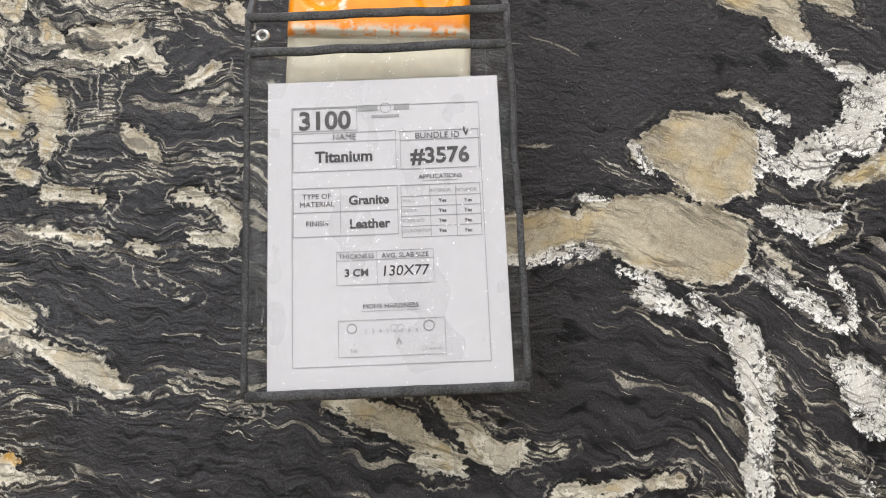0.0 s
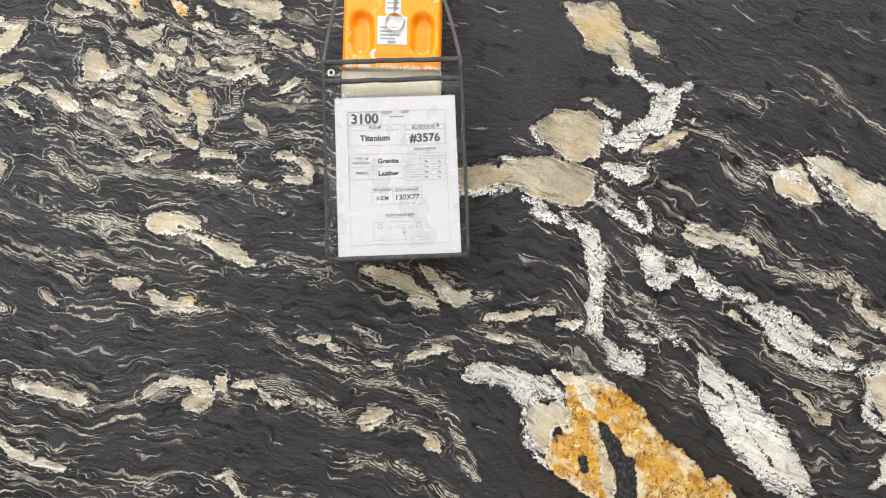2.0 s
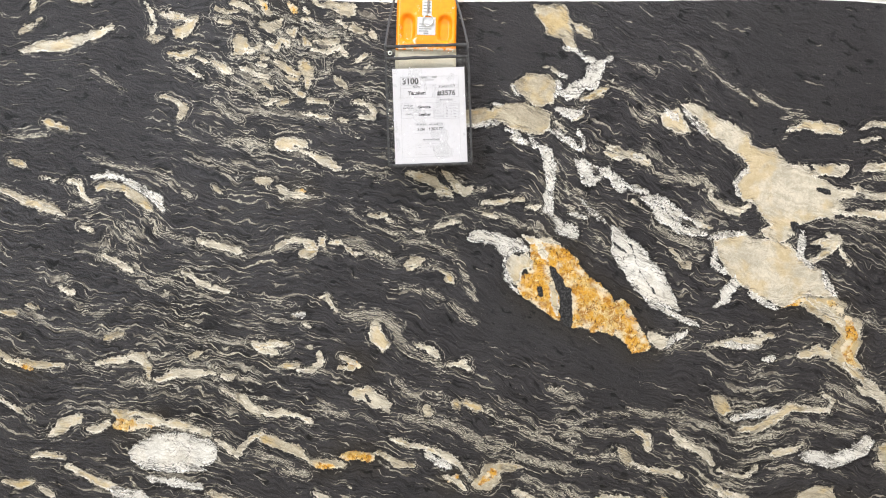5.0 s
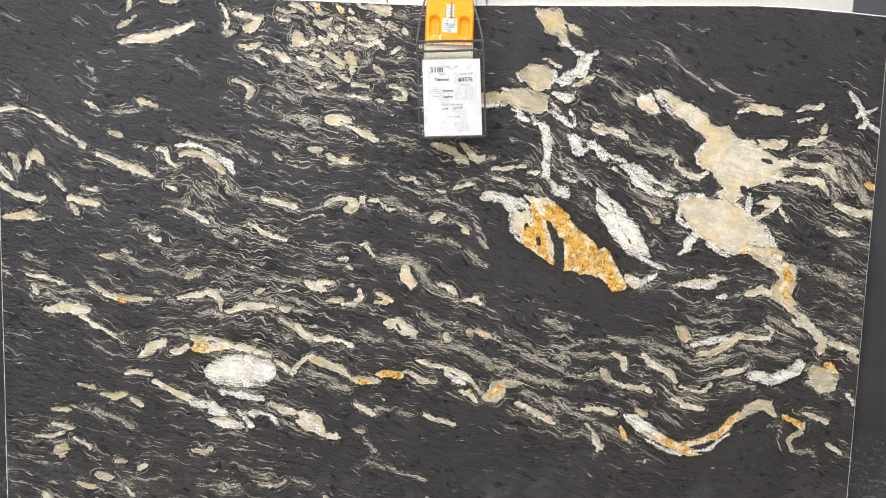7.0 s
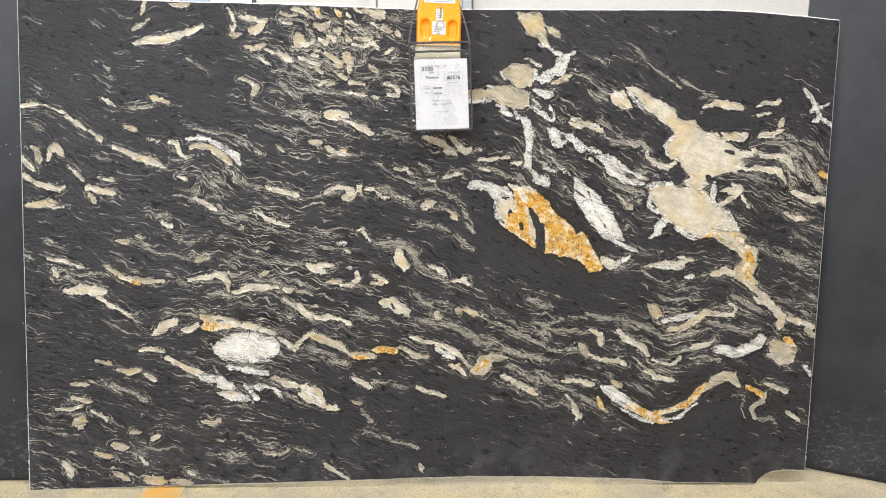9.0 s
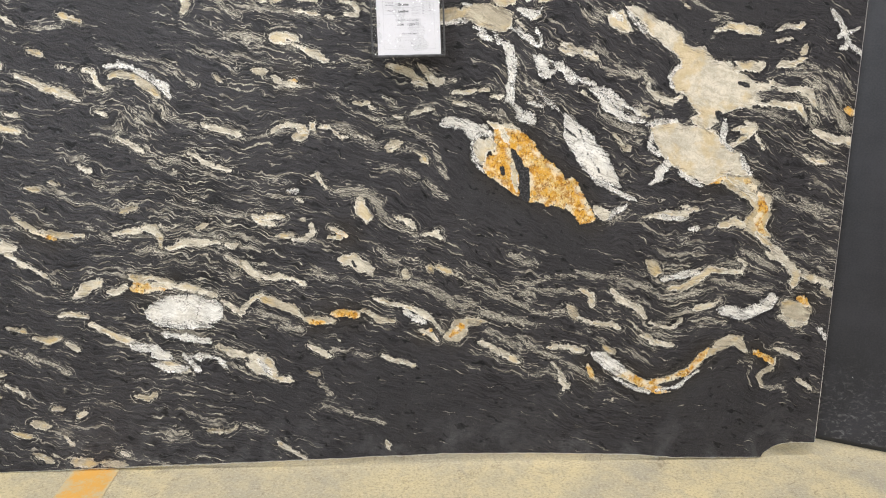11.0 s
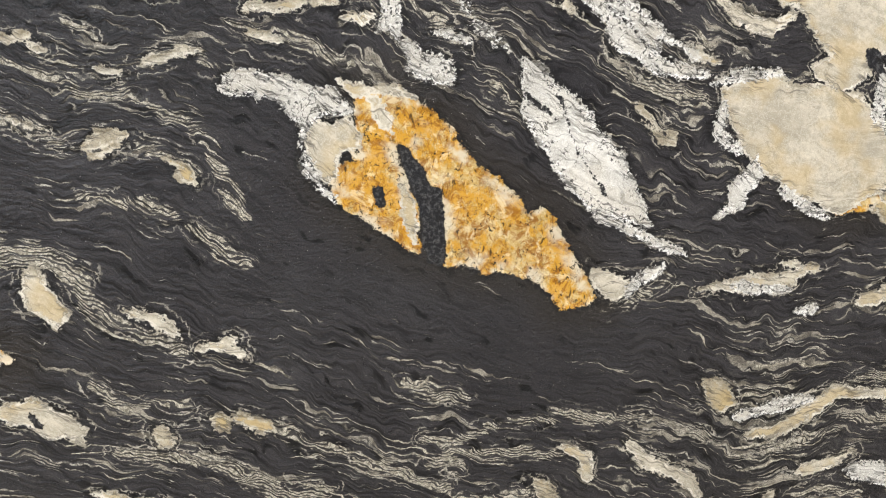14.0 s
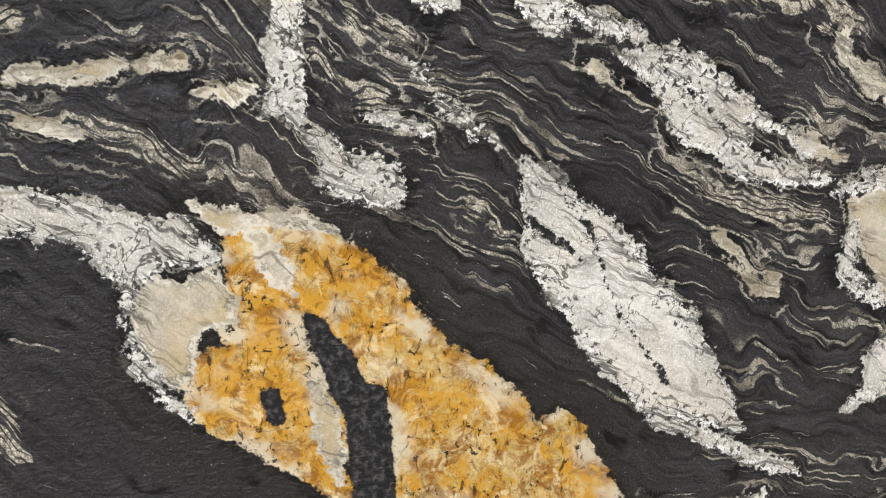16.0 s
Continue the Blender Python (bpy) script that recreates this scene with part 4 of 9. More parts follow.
vein(CREAM, (0.922, 0.422, 0.0008), (0.928, 0.417, 0.0052), (0.967, 0.390, 0.0122), (1.022, 0.384, 0.0052), (1.029, 0.383, 0.0008))
vein(CREAM, (0.934, 0.464, 0.0008), (0.941, 0.463, 0.0052), (1.015, 0.448, 0.0069), (1.040, 0.463, 0.0069), (1.051, 0.477, 0.0035), (1.054, 0.481, 0.0005))
vein(CREAM, (0.656, 0.593, 0.0013), (0.667, 0.588, 0.0084), (0.703, 0.570, 0.0118), (0.705, 0.535, 0.0085), (0.706, 0.523, 0.0013))
vein(CREAM, (0.648, 0.485, 0.0010), (0.657, 0.482, 0.0068), (0.711, 0.464, 0.0085), (0.781, 0.463, 0.0103), (0.818, 0.445, 0.0069), (0.827, 0.441, 0.0010))
vein(TAN, (0.610, 0.539, 0.0018), (0.620, 0.526, 0.0118), (0.639, 0.499, 0.0169), (0.657, 0.482, 0.0085), (0.666, 0.473, 0.0013))
vein(THREAD, (0.455, 0.597, 0.0007), (0.462, 0.596, 0.0050), (0.513, 0.587, 0.0067), (0.581, 0.587, 0.0084), (0.650, 0.579, 0.0067), (0.660, 0.578, 0.0010))
vein(THREAD, (0.305, 0.585, 0.0007), (0.312, 0.583, 0.0050), (0.362, 0.569, 0.0066), (0.414, 0.543, 0.0067), (0.466, 0.526, 0.0050), (0.472, 0.524, 0.0008))
vein(THREAD, (0.487, 0.563, 0.0010), (0.480, 0.570, 0.0067), (0.462, 0.587, 0.0067), (0.429, 0.569, 0.0050), (0.423, 0.566, 0.0007))
vein(THREAD, (0.444, 0.528, 0.0005), (0.449, 0.526, 0.0033), (0.501, 0.499, 0.0067), (0.586, 0.508, 0.0068), (0.629, 0.517, 0.0051), (0.636, 0.519, 0.0008))
vein(THREAD, (0.291, 0.501, 0.0007), (0.298, 0.500, 0.0050), (0.366, 0.482, 0.0084), (0.435, 0.464, 0.0084), (0.486, 0.460, 0.0051), (0.493, 0.460, 0.0008))
vein(CREAM, (0.287, 0.393, 0.0008), (0.293, 0.390, 0.0051), (0.354, 0.357, 0.0119), (0.407, 0.330, 0.0119), (0.442, 0.311, 0.0051), (0.449, 0.308, 0.0008))
vein(THREAD, (0.432, 0.416, 0.0008), (0.437, 0.411, 0.0051), (0.474, 0.374, 0.0085), (0.527, 0.347, 0.0086), (0.598, 0.328, 0.0069), (0.607, 0.325, 0.0010))
vein(THREAD, (0.313, 0.431, 0.0005), (0.317, 0.429, 0.0034), (0.387, 0.393, 0.0068), (0.457, 0.356, 0.0068), (0.466, 0.352, 0.0010))
vein(CREAM, (0.545, 0.369, 0.0008), (0.552, 0.370, 0.0051), (0.595, 0.377, 0.0086), (0.649, 0.360, 0.0103), (0.684, 0.355, 0.0052), (0.691, 0.354, 0.0008))
vein(THREAD, (0.590, 0.323, 0.0010), (0.599, 0.319, 0.0069), (0.672, 0.281, 0.0087), (0.746, 0.243, 0.0070), (0.755, 0.238, 0.0010))
vein(GOLD, (0.701, 0.308, 0.0010), (0.706, 0.299, 0.0069), (0.727, 0.262, 0.0104), (0.734, 0.249, 0.0016))
vein(TAN, (0.761, 0.379, 0.0013), (0.771, 0.372, 0.0086), (0.800, 0.354, 0.0104), (0.812, 0.346, 0.0016))
vein(THREAD, (0.380, 0.717, 0.0010), (0.389, 0.714, 0.0065), (0.440, 0.698, 0.0082), (0.490, 0.690, 0.0049), (0.497, 0.689, 0.0007))
vein(THREAD, (0.420, 0.622, 0.0007), (0.427, 0.621, 0.0050), (0.478, 0.613, 0.0066), (0.544, 0.639, 0.0050), (0.550, 0.642, 0.0007))
vein(THREAD, (0.522, 0.639, 0.0005), (0.527, 0.639, 0.0033), (0.578, 0.643, 0.0067), (0.646, 0.640, 0.0050), (0.653, 0.639, 0.0008))
vein(THREAD, (0.638, 0.659, 0.0008), (0.645, 0.657, 0.0050), (0.714, 0.640, 0.0067), (0.800, 0.644, 0.0050), (0.808, 0.644, 0.0008))
vein(THREAD, (0.857, 0.617, 0.0008), (0.864, 0.615, 0.0051), (0.909, 0.603, 0.0085), (0.921, 0.600, 0.0013))
vein(THREAD, (1.161, 0.685, 0.0005), (1.166, 0.687, 0.0034), (1.217, 0.705, 0.0051), (1.272, 0.697, 0.0051), (1.279, 0.696, 0.0008))
vein(THREAD, (1.472, 0.946, 0.0008), (1.478, 0.941, 0.0051), (1.509, 0.917, 0.0118), (1.551, 0.883, 0.0068), (1.559, 0.877, 0.0010))
vein(WHITE, (1.053, 0.823, 0.0008), (1.060, 0.824, 0.0050), (1.081, 0.828, 0.0084), (1.092, 0.830, 0.0013))
patch(WHITE, (0.737, 0.354), (0.774, 0.345), (0.821, 0.317), (0.860, 0.279), (0.817, 0.261), (0.779, 0.280), (0.750, 0.308))
patch(WHITE, (-0.910, 0.492), (-0.878, 0.525), (-0.831, 0.549), (-0.770, 0.558), (-0.718, 0.550), (-0.696, 0.542), (-0.666, 0.542), (-0.645, 0.517), (-0.639, 0.483), (-0.664, 0.458), (-0.703, 0.450), (-0.742, 0.433), (-0.787, 0.438), (-0.862, 0.450), (-0.898, 0.467))
vein(GOLD, (-0.958, 0.583, 0.0021), (-0.939, 0.582, 0.0140), (-0.902, 0.579, 0.0156), (-0.851, 0.579, 0.0125), (-0.827, 0.590, 0.0078), (-0.818, 0.595, 0.0012))
vein(TAN, (-0.963, 0.613, 0.0014), (-0.950, 0.614, 0.0093), (-0.877, 0.617, 0.0093), (-0.819, 0.598, 0.0078), (-0.809, 0.595, 0.0012))
vein(CREAM, (-0.814, 0.591, 0.0009), (-0.805, 0.590, 0.0062), (-0.746, 0.582, 0.0110), (-0.695, 0.566, 0.0094), (-0.682, 0.562, 0.0014))
vein(CREAM, (-0.649, 0.545, 0.0007), (-0.643, 0.542, 0.0047), (-0.607, 0.517, 0.0095), (-0.577, 0.492, 0.0096), (-0.553, 0.525, 0.0096), (-0.528, 0.550, 0.0080), (-0.505, 0.558, 0.0064), (-0.496, 0.561, 0.0010))
vein(TAN, (-0.516, 0.554, 0.0012), (-0.505, 0.550, 0.0080), (-0.460, 0.534, 0.0144), (-0.414, 0.517, 0.0161), (-0.375, 0.497, 0.0113), (-0.352, 0.474, 0.0065), (-0.346, 0.468, 0.0010))
vein(TAN, (-0.355, 0.471, 0.0019), (-0.337, 0.469, 0.0130), (-0.297, 0.466, 0.0162), (-0.258, 0.466, 0.0114), (-0.242, 0.466, 0.0017))
vein(GOLD, (-0.338, 0.464, 0.0010), (-0.329, 0.462, 0.0065), (-0.290, 0.457, 0.0081), (-0.278, 0.456, 0.0012))
vein(GOLD, (-0.263, 0.490, 0.0015), (-0.249, 0.491, 0.0097), (-0.201, 0.496, 0.0130), (-0.161, 0.486, 0.0098), (-0.148, 0.483, 0.0015))
vein(TAN, (-0.169, 0.483, 0.0012), (-0.161, 0.491, 0.0082), (-0.145, 0.508, 0.0065), (-0.121, 0.500, 0.0098), (-0.081, 0.474, 0.0131), (-0.032, 0.465, 0.0066), (-0.023, 0.464, 0.0010))
vein(CREAM, (-0.111, 0.553, 0.0007), (-0.104, 0.551, 0.0049), (-0.048, 0.534, 0.0065), (0.000, 0.526, 0.0065), (0.066, 0.500, 0.0099), (0.116, 0.474, 0.0083), (0.149, 0.430, 0.0067), (0.155, 0.422, 0.0010))
patch(TAN, (0.150, 0.412), (0.174, 0.430), (0.199, 0.465), (0.240, 0.482), (0.288, 0.482), (0.316, 0.468), (0.289, 0.456), (0.249, 0.447), (0.234, 0.412), (0.209, 0.385), (0.175, 0.391))
vein(GOLD, (0.178, 0.408, 0.0013), (0.186, 0.415, 0.0084), (0.224, 0.447, 0.0100), (0.235, 0.456, 0.0015))
vein(GOLD, (0.082, 0.414, 0.0012), (0.091, 0.421, 0.0083), (0.103, 0.430, 0.0083), (0.112, 0.437, 0.0012))
vein(CREAM, (0.068, 0.433, 0.0007), (0.075, 0.430, 0.0050), (0.108, 0.416, 0.0083), (0.133, 0.394, 0.0050), (0.139, 0.390, 0.0008))
vein(WHITE, (0.008, 0.507, 0.0012), (0.017, 0.500, 0.0082), (0.050, 0.474, 0.0116), (0.083, 0.465, 0.0066), (0.092, 0.463, 0.0010))
patch(TAN, (-0.007, 0.652), (0.013, 0.661), (0.027, 0.644), (0.023, 0.624), (0.003, 0.622))
patch(TAN, (0.077, 0.670), (0.096, 0.677), (0.116, 0.665), (0.110, 0.648), (0.087, 0.651))
vein(TAN, (0.116, 0.671, 0.0015), (0.129, 0.667, 0.0097), (0.165, 0.654, 0.0130), (0.182, 0.647, 0.0020))
patch(CREAM, (-0.237, 0.692), (-0.213, 0.708), (-0.174, 0.717), (-0.143, 0.701), (-0.119, 0.685), (-0.104, 0.660), (-0.112, 0.635), (-0.135, 0.651), (-0.159, 0.643), (-0.175, 0.668), (-0.206, 0.667))
vein(DARK, (-0.185, 0.691, 0.0010), (-0.179, 0.684, 0.0064), (-0.170, 0.674, 0.0048), (-0.165, 0.669, 0.0007))
patch(CREAM, (-0.171, 0.909), (-0.156, 0.920), (-0.140, 0.901), (-0.125, 0.870), (-0.110, 0.839), (-0.134, 0.827), (-0.164, 0.854), (-0.176, 0.885))
vein(TAN, (-0.275, 0.772, 0.0009), (-0.266, 0.772, 0.0063), (-0.227, 0.773, 0.0110), (-0.212, 0.773, 0.0017))
vein(GOLD, (-0.241, 0.791, 0.0007), (-0.235, 0.789, 0.0047), (-0.204, 0.781, 0.0079), (-0.193, 0.779, 0.0012))
vein(CREAM, (-0.263, 0.807, 0.0007), (-0.257, 0.805, 0.0047), (-0.219, 0.789, 0.0063), (-0.211, 0.786, 0.0009))
vein(CREAM, (-0.328, 0.821, 0.0014), (-0.326, 0.808, 0.0094), (-0.324, 0.788, 0.0110), (-0.350, 0.763, 0.0094), (-0.389, 0.763, 0.0063), (-0.397, 0.763, 0.0009))
vein(TAN, (-0.447, 0.769, 0.0014), (-0.434, 0.770, 0.0094), (-0.396, 0.774, 0.0063), (-0.387, 0.775, 0.0009))
vein(CREAM, (-0.539, 0.846, 0.0014), (-0.528, 0.840, 0.0092), (-0.499, 0.825, 0.0124), (-0.462, 0.817, 0.0077), (-0.451, 0.815, 0.0012))
vein(TAN, (-0.488, 0.850, 0.0014), (-0.475, 0.848, 0.0093), (-0.431, 0.841, 0.0093), (-0.418, 0.839, 0.0014))
vein(WHITE, (-0.410, 0.935, 0.0014), (-0.397, 0.935, 0.0092), (-0.375, 0.936, 0.0092), (-0.362, 0.936, 0.0014))
vein(TAN, (-0.919, 0.797, 0.0016), (-0.904, 0.795, 0.0106), (-0.868, 0.791, 0.0137), (-0.849, 0.765, 0.0107), (-0.849, 0.734, 0.0061), (-0.849, 0.725, 0.0009))
vein(CREAM, (-0.824, 0.723, 0.0009), (-0.816, 0.726, 0.0061), (-0.771, 0.742, 0.0108), (-0.712, 0.746, 0.0108), (-0.667, 0.744, 0.0062), (-0.659, 0.743, 0.0009))
vein(TAN, (-0.725, 0.794, 0.0011), (-0.715, 0.798, 0.0077), (-0.693, 0.806, 0.0092), (-0.680, 0.810, 0.0014))
vein(THREAD, (-0.935, 0.707, 0.0009), (-0.927, 0.709, 0.0061), (-0.890, 0.717, 0.0092), (-0.847, 0.710, 0.0061), (-0.838, 0.709, 0.0009))
vein(THREAD, (-0.664, 0.770, 0.0007), (-0.658, 0.767, 0.0046), (-0.630, 0.752, 0.0077), (-0.609, 0.728, 0.0062), (-0.603, 0.722, 0.0009))
vein(TAN, (-0.580, 0.685, 0.0019), (-0.567, 0.673, 0.0125), (-0.543, 0.649, 0.0142), (-0.517, 0.624, 0.0079), (-0.509, 0.617, 0.0012))
vein(CREAM, (-0.626, 0.701, 0.0009), (-0.618, 0.696, 0.0062), (-0.582, 0.673, 0.0063), (-0.575, 0.668, 0.0009))
vein(CREAM, (-0.495, 0.615, 0.0009), (-0.487, 0.616, 0.0063), (-0.440, 0.625, 0.0111), (-0.394, 0.617, 0.0079), (-0.356, 0.600, 0.0064), (-0.348, 0.597, 0.0010))
vein(THREAD, (-0.329, 0.653, 0.0007), (-0.323, 0.650, 0.0048), (-0.285, 0.634, 0.0080), (-0.246, 0.626, 0.0048), (-0.239, 0.625, 0.0007))
vein(THREAD, (-0.516, 0.503, 0.0010), (-0.508, 0.500, 0.0064), (-0.462, 0.483, 0.0080), (-0.416, 0.466, 0.0081), (-0.405, 0.462, 0.0012))
vein(THREAD, (-0.439, 0.442, 0.0007), (-0.432, 0.440, 0.0049), (-0.370, 0.428, 0.0097), (-0.356, 0.426, 0.0015))
vein(CREAM, (-0.340, 0.375, 0.0010), (-0.332, 0.371, 0.0065), (-0.300, 0.353, 0.0082), (-0.261, 0.335, 0.0082), (-0.250, 0.331, 0.0012))
vein(THREAD, (-0.267, 0.329, 0.0010), (-0.261, 0.335, 0.0066), (-0.236, 0.362, 0.0049), (-0.212, 0.353, 0.0049), (-0.205, 0.350, 0.0007))
vein(THREAD, (-0.170, 0.345, 0.0007), (-0.163, 0.343, 0.0050), (-0.114, 0.334, 0.0083), (-0.103, 0.332, 0.0012))
vein(CREAM, (-0.074, 0.337, 0.0010), (-0.065, 0.334, 0.0067), (-0.015, 0.315, 0.0084), (0.051, 0.297, 0.0050), (0.058, 0.295, 0.0008))
vein(TAN, (-0.665, 0.369, 0.0012), (-0.655, 0.365, 0.0081), (-0.609, 0.347, 0.0146), (-0.571, 0.338, 0.0114), (-0.555, 0.334, 0.0017))
vein(WHITE, (-0.842, 0.399, 0.0007), (-0.836, 0.400, 0.0048), (-0.774, 0.408, 0.0064), (-0.715, 0.391, 0.0064), (-0.706, 0.388, 0.0010))
vein(WHITE, (-0.900, 0.377, 0.0014), (-0.892, 0.366, 0.0096), (-0.871, 0.341, 0.0192), (-0.841, 0.332, 0.0160), (-0.820, 0.325, 0.0024))
vein(WHITE, (-0.970, 0.375, 0.0012), (-0.959, 0.375, 0.0079), (-0.913, 0.375, 0.0079), (-0.902, 0.375, 0.0012))
vein(CREAM, (-0.855, 0.305, 0.0029), (-0.829, 0.297, 0.0193), (-0.769, 0.279, 0.0129), (-0.751, 0.274, 0.0019))
vein(WHITE, (-0.761, 0.331, 0.0012), (-0.750, 0.331, 0.0081), (-0.719, 0.331, 0.0113), (-0.703, 0.331, 0.0017))
vein(WHITE, (-0.659, 0.323, 0.0015), (-0.650, 0.313, 0.0097), (-0.636, 0.295, 0.0081), (-0.628, 0.286, 0.0012))
vein(CREAM, (-0.551, 0.336, 0.0022), (-0.532, 0.329, 0.0147), (-0.485, 0.311, 0.0196), (-0.463, 0.276, 0.0131), (-0.453, 0.260, 0.0020))
vein(THREAD, (-0.297, 0.982, 0.0009), (-0.291, 0.976, 0.0061), (-0.262, 0.946, 0.0077), (-0.216, 0.936, 0.0093), (-0.171, 0.932, 0.0078), (-0.109, 0.926, 0.0078), (-0.099, 0.924, 0.0012))
vein(THREAD, (-0.113, 0.933, 0.0009), (-0.109, 0.926, 0.0062), (-0.087, 0.879, 0.0094), (-0.056, 0.840, 0.0095), (-0.001, 0.816, 0.0095), (0.047, 0.785, 0.0080), (0.056, 0.779, 0.0012))
vein(THREAD, (-0.040, 0.832, 0.0009), (-0.032, 0.829, 0.0063), (0.023, 0.809, 0.0080), (0.033, 0.805, 0.0012))
vein(THREAD, (-0.207, 0.955, 0.0007), (-0.201, 0.955, 0.0046), (-0.140, 0.948, 0.0078), (-0.102, 0.926, 0.0062), (-0.094, 0.921, 0.0009))
vein(CREAM, (0.070, 0.783, 0.0010), (0.079, 0.785, 0.0064), (0.110, 0.794, 0.0080), (0.135, 0.778, 0.0064), (0.142, 0.773, 0.0010))
vein(THREAD, (-0.092, 0.739, 0.0007), (-0.087, 0.734, 0.0048), (-0.056, 0.702, 0.0064), (-0.032, 0.685, 0.0064), (-0.000, 0.702, 0.0048), (0.048, 0.694, 0.0048), (0.054, 0.693, 0.0007))
vein(THREAD, (0.172, 0.657, 0.0007), (0.178, 0.654, 0.0049), (0.244, 0.620, 0.0082), (0.284, 0.603, 0.0066), (0.293, 0.600, 0.0010))
vein(THREAD, (-0.071, 0.619, 0.0007), (-0.064, 0.619, 0.0048), (0.000, 0.610, 0.0065), (0.065, 0.602, 0.0065), (0.131, 0.560, 0.0099), (0.197, 0.526, 0.0099), (0.263, 0.534, 0.0083), (0.275, 0.536, 0.0012))
vein(THREAD, (0.040, 0.605, 0.0010), (0.049, 0.602, 0.0065), (0.114, 0.586, 0.0082), (0.180, 0.552, 0.0066), (0.188, 0.547, 0.0010))
vein(THREAD, (0.065, 0.979, 0.0005), (0.069, 0.976, 0.0031), (0.108, 0.938, 0.0047), (0.140, 0.923, 0.0032), (0.144, 0.921, 0.0005))
patch(CREAM, (0.751, 1.609), (0.795, 1.606), (0.859, 1.578), (0.922, 1.549), (0.971, 1.520), (0.981, 1.481), (1.052, 1.476), (1.093, 1.438), (1.133, 1.432), (1.167, 1.394), (1.206, 1.395), (1.240, 1.365), (1.250, 1.271), (1.032, 1.266), (0.998, 1.312), (0.958, 1.326), (0.948, 1.365), (0.977, 1.412), (0.951, 1.450), (0.903, 1.479), (0.854, 1.509), (0.829, 1.546), (0.789, 1.575))
patch(TAN, (0.299, 1.884), (0.390, 1.887), (0.407, 1.850), (0.415, 1.828), (0.417, 1.783), (0.433, 1.761), (0.403, 1.753), (0.386, 1.790), (0.340, 1.796), (0.336, 1.826), (0.316, 1.847))
patch(TAN, (0.407, 1.843), (0.446, 1.829), (0.469, 1.822), (0.478, 1.793), (0.455, 1.800), (0.431, 1.814))
vein(WHITE, (0.389, 1.761, 0.0007), (0.395, 1.760, 0.0046), (0.426, 1.757, 0.0061), (0.458, 1.732, 0.0061), (0.481, 1.725, 0.0061), (0.489, 1.723, 0.0009))
patch(TAN, (0.033, 1.386), (0.064, 1.372), (0.095, 1.342), (0.118, 1.335), (0.104, 1.316), (0.081, 1.319), (0.065, 1.341))
vein(THREAD, (0.112, 1.327, 0.0007), (0.119, 1.327, 0.0046), (0.165, 1.333, 0.0031), (0.169, 1.334, 0.0005))
vein(WHITE, (0.360, 1.462, 0.0014), (0.361, 1.449, 0.0092), (0.363, 1.403, 0.0123), (0.372, 1.357, 0.0108), (0.366, 1.311, 0.0092), (0.375, 1.265, 0.0077), (0.378, 1.254, 0.0012))
vein(WHITE, (0.442, 1.425, 0.0018), (0.455, 1.413, 0.0123), (0.479, 1.391, 0.0154), (0.495, 1.368, 0.0092), (0.503, 1.358, 0.0014))
vein(WHITE, (0.500, 1.411, 0.0012), (0.509, 1.407, 0.0077), (0.541, 1.392, 0.0123), (0.573, 1.370, 0.0092), (0.605, 1.356, 0.0077), (0.660, 1.342, 0.0062), (0.668, 1.340, 0.0009))
vein(WHITE, (0.674, 1.324, 0.0012), (0.684, 1.319, 0.0077), (0.732, 1.297, 0.0108), (0.765, 1.275, 0.0108), (0.777, 1.266, 0.0016))
vein(CREAM, (0.534, 1.467, 0.0005), (0.538, 1.466, 0.0031), (0.585, 1.455, 0.0077), (0.632, 1.441, 0.0123), (0.664, 1.427, 0.0077), (0.674, 1.422, 0.0012))
vein(THREAD, (0.605, 1.589, 0.0007), (0.610, 1.585, 0.0046), (0.642, 1.564, 0.0061), (0.681, 1.549, 0.0046), (0.687, 1.547, 0.0007))
patch(CREAM, (0.696, 1.573), (0.734, 1.589), (0.752, 1.594), (0.763, 1.567), (0.791, 1.522), (0.761, 1.514), (0.721, 1.532), (0.705, 1.550))
vein(WHITE, (0.709, 1.583, 0.0012), (0.719, 1.578, 0.0077), (0.743, 1.567, 0.0092), (0.754, 1.561, 0.0014))
vein(WHITE, (0.760, 1.595, 0.0007), (0.765, 1.590, 0.0046), (0.798, 1.553, 0.0077), (0.830, 1.523, 0.0077), (0.838, 1.516, 0.0012))
vein(THREAD, (0.524, 1.661, 0.0007), (0.530, 1.659, 0.0046), (0.592, 1.638, 0.0061), (0.656, 1.594, 0.0061), (0.688, 1.573, 0.0046), (0.693, 1.569, 0.0007))
vein(THREAD, (0.657, 1.477, 0.0007), (0.662, 1.472, 0.0046), (0.710, 1.428, 0.0077), (0.767, 1.391, 0.0093), (0.838, 1.377, 0.0077), (0.871, 1.347, 0.0062), (0.877, 1.341, 0.0009))
vein(CREAM, (0.862, 1.356, 0.0009), (0.863, 1.347, 0.0062), (0.864, 1.324, 0.0077), (0.897, 1.301, 0.0124), (0.945, 1.287, 0.0140), (0.975, 1.303, 0.0078), (0.985, 1.309, 0.0012))
vein(THREAD, (0.793, 1.752, 0.0003), (0.795, 1.750, 0.0023), (0.836, 1.714, 0.0031), (0.900, 1.670, 0.0038), (0.965, 1.626, 0.0046), (0.970, 1.623, 0.0007))
vein(TAN, (0.964, 1.625, 0.0012), (0.973, 1.619, 0.0077), (0.985, 1.612, 0.0077), (0.994, 1.606, 0.0012))
vein(THREAD, (0.976, 1.651, 0.0003), (0.979, 1.650, 0.0023), (1.044, 1.614, 0.0031), (1.124, 1.578, 0.0046), (1.130, 1.575, 0.0007))
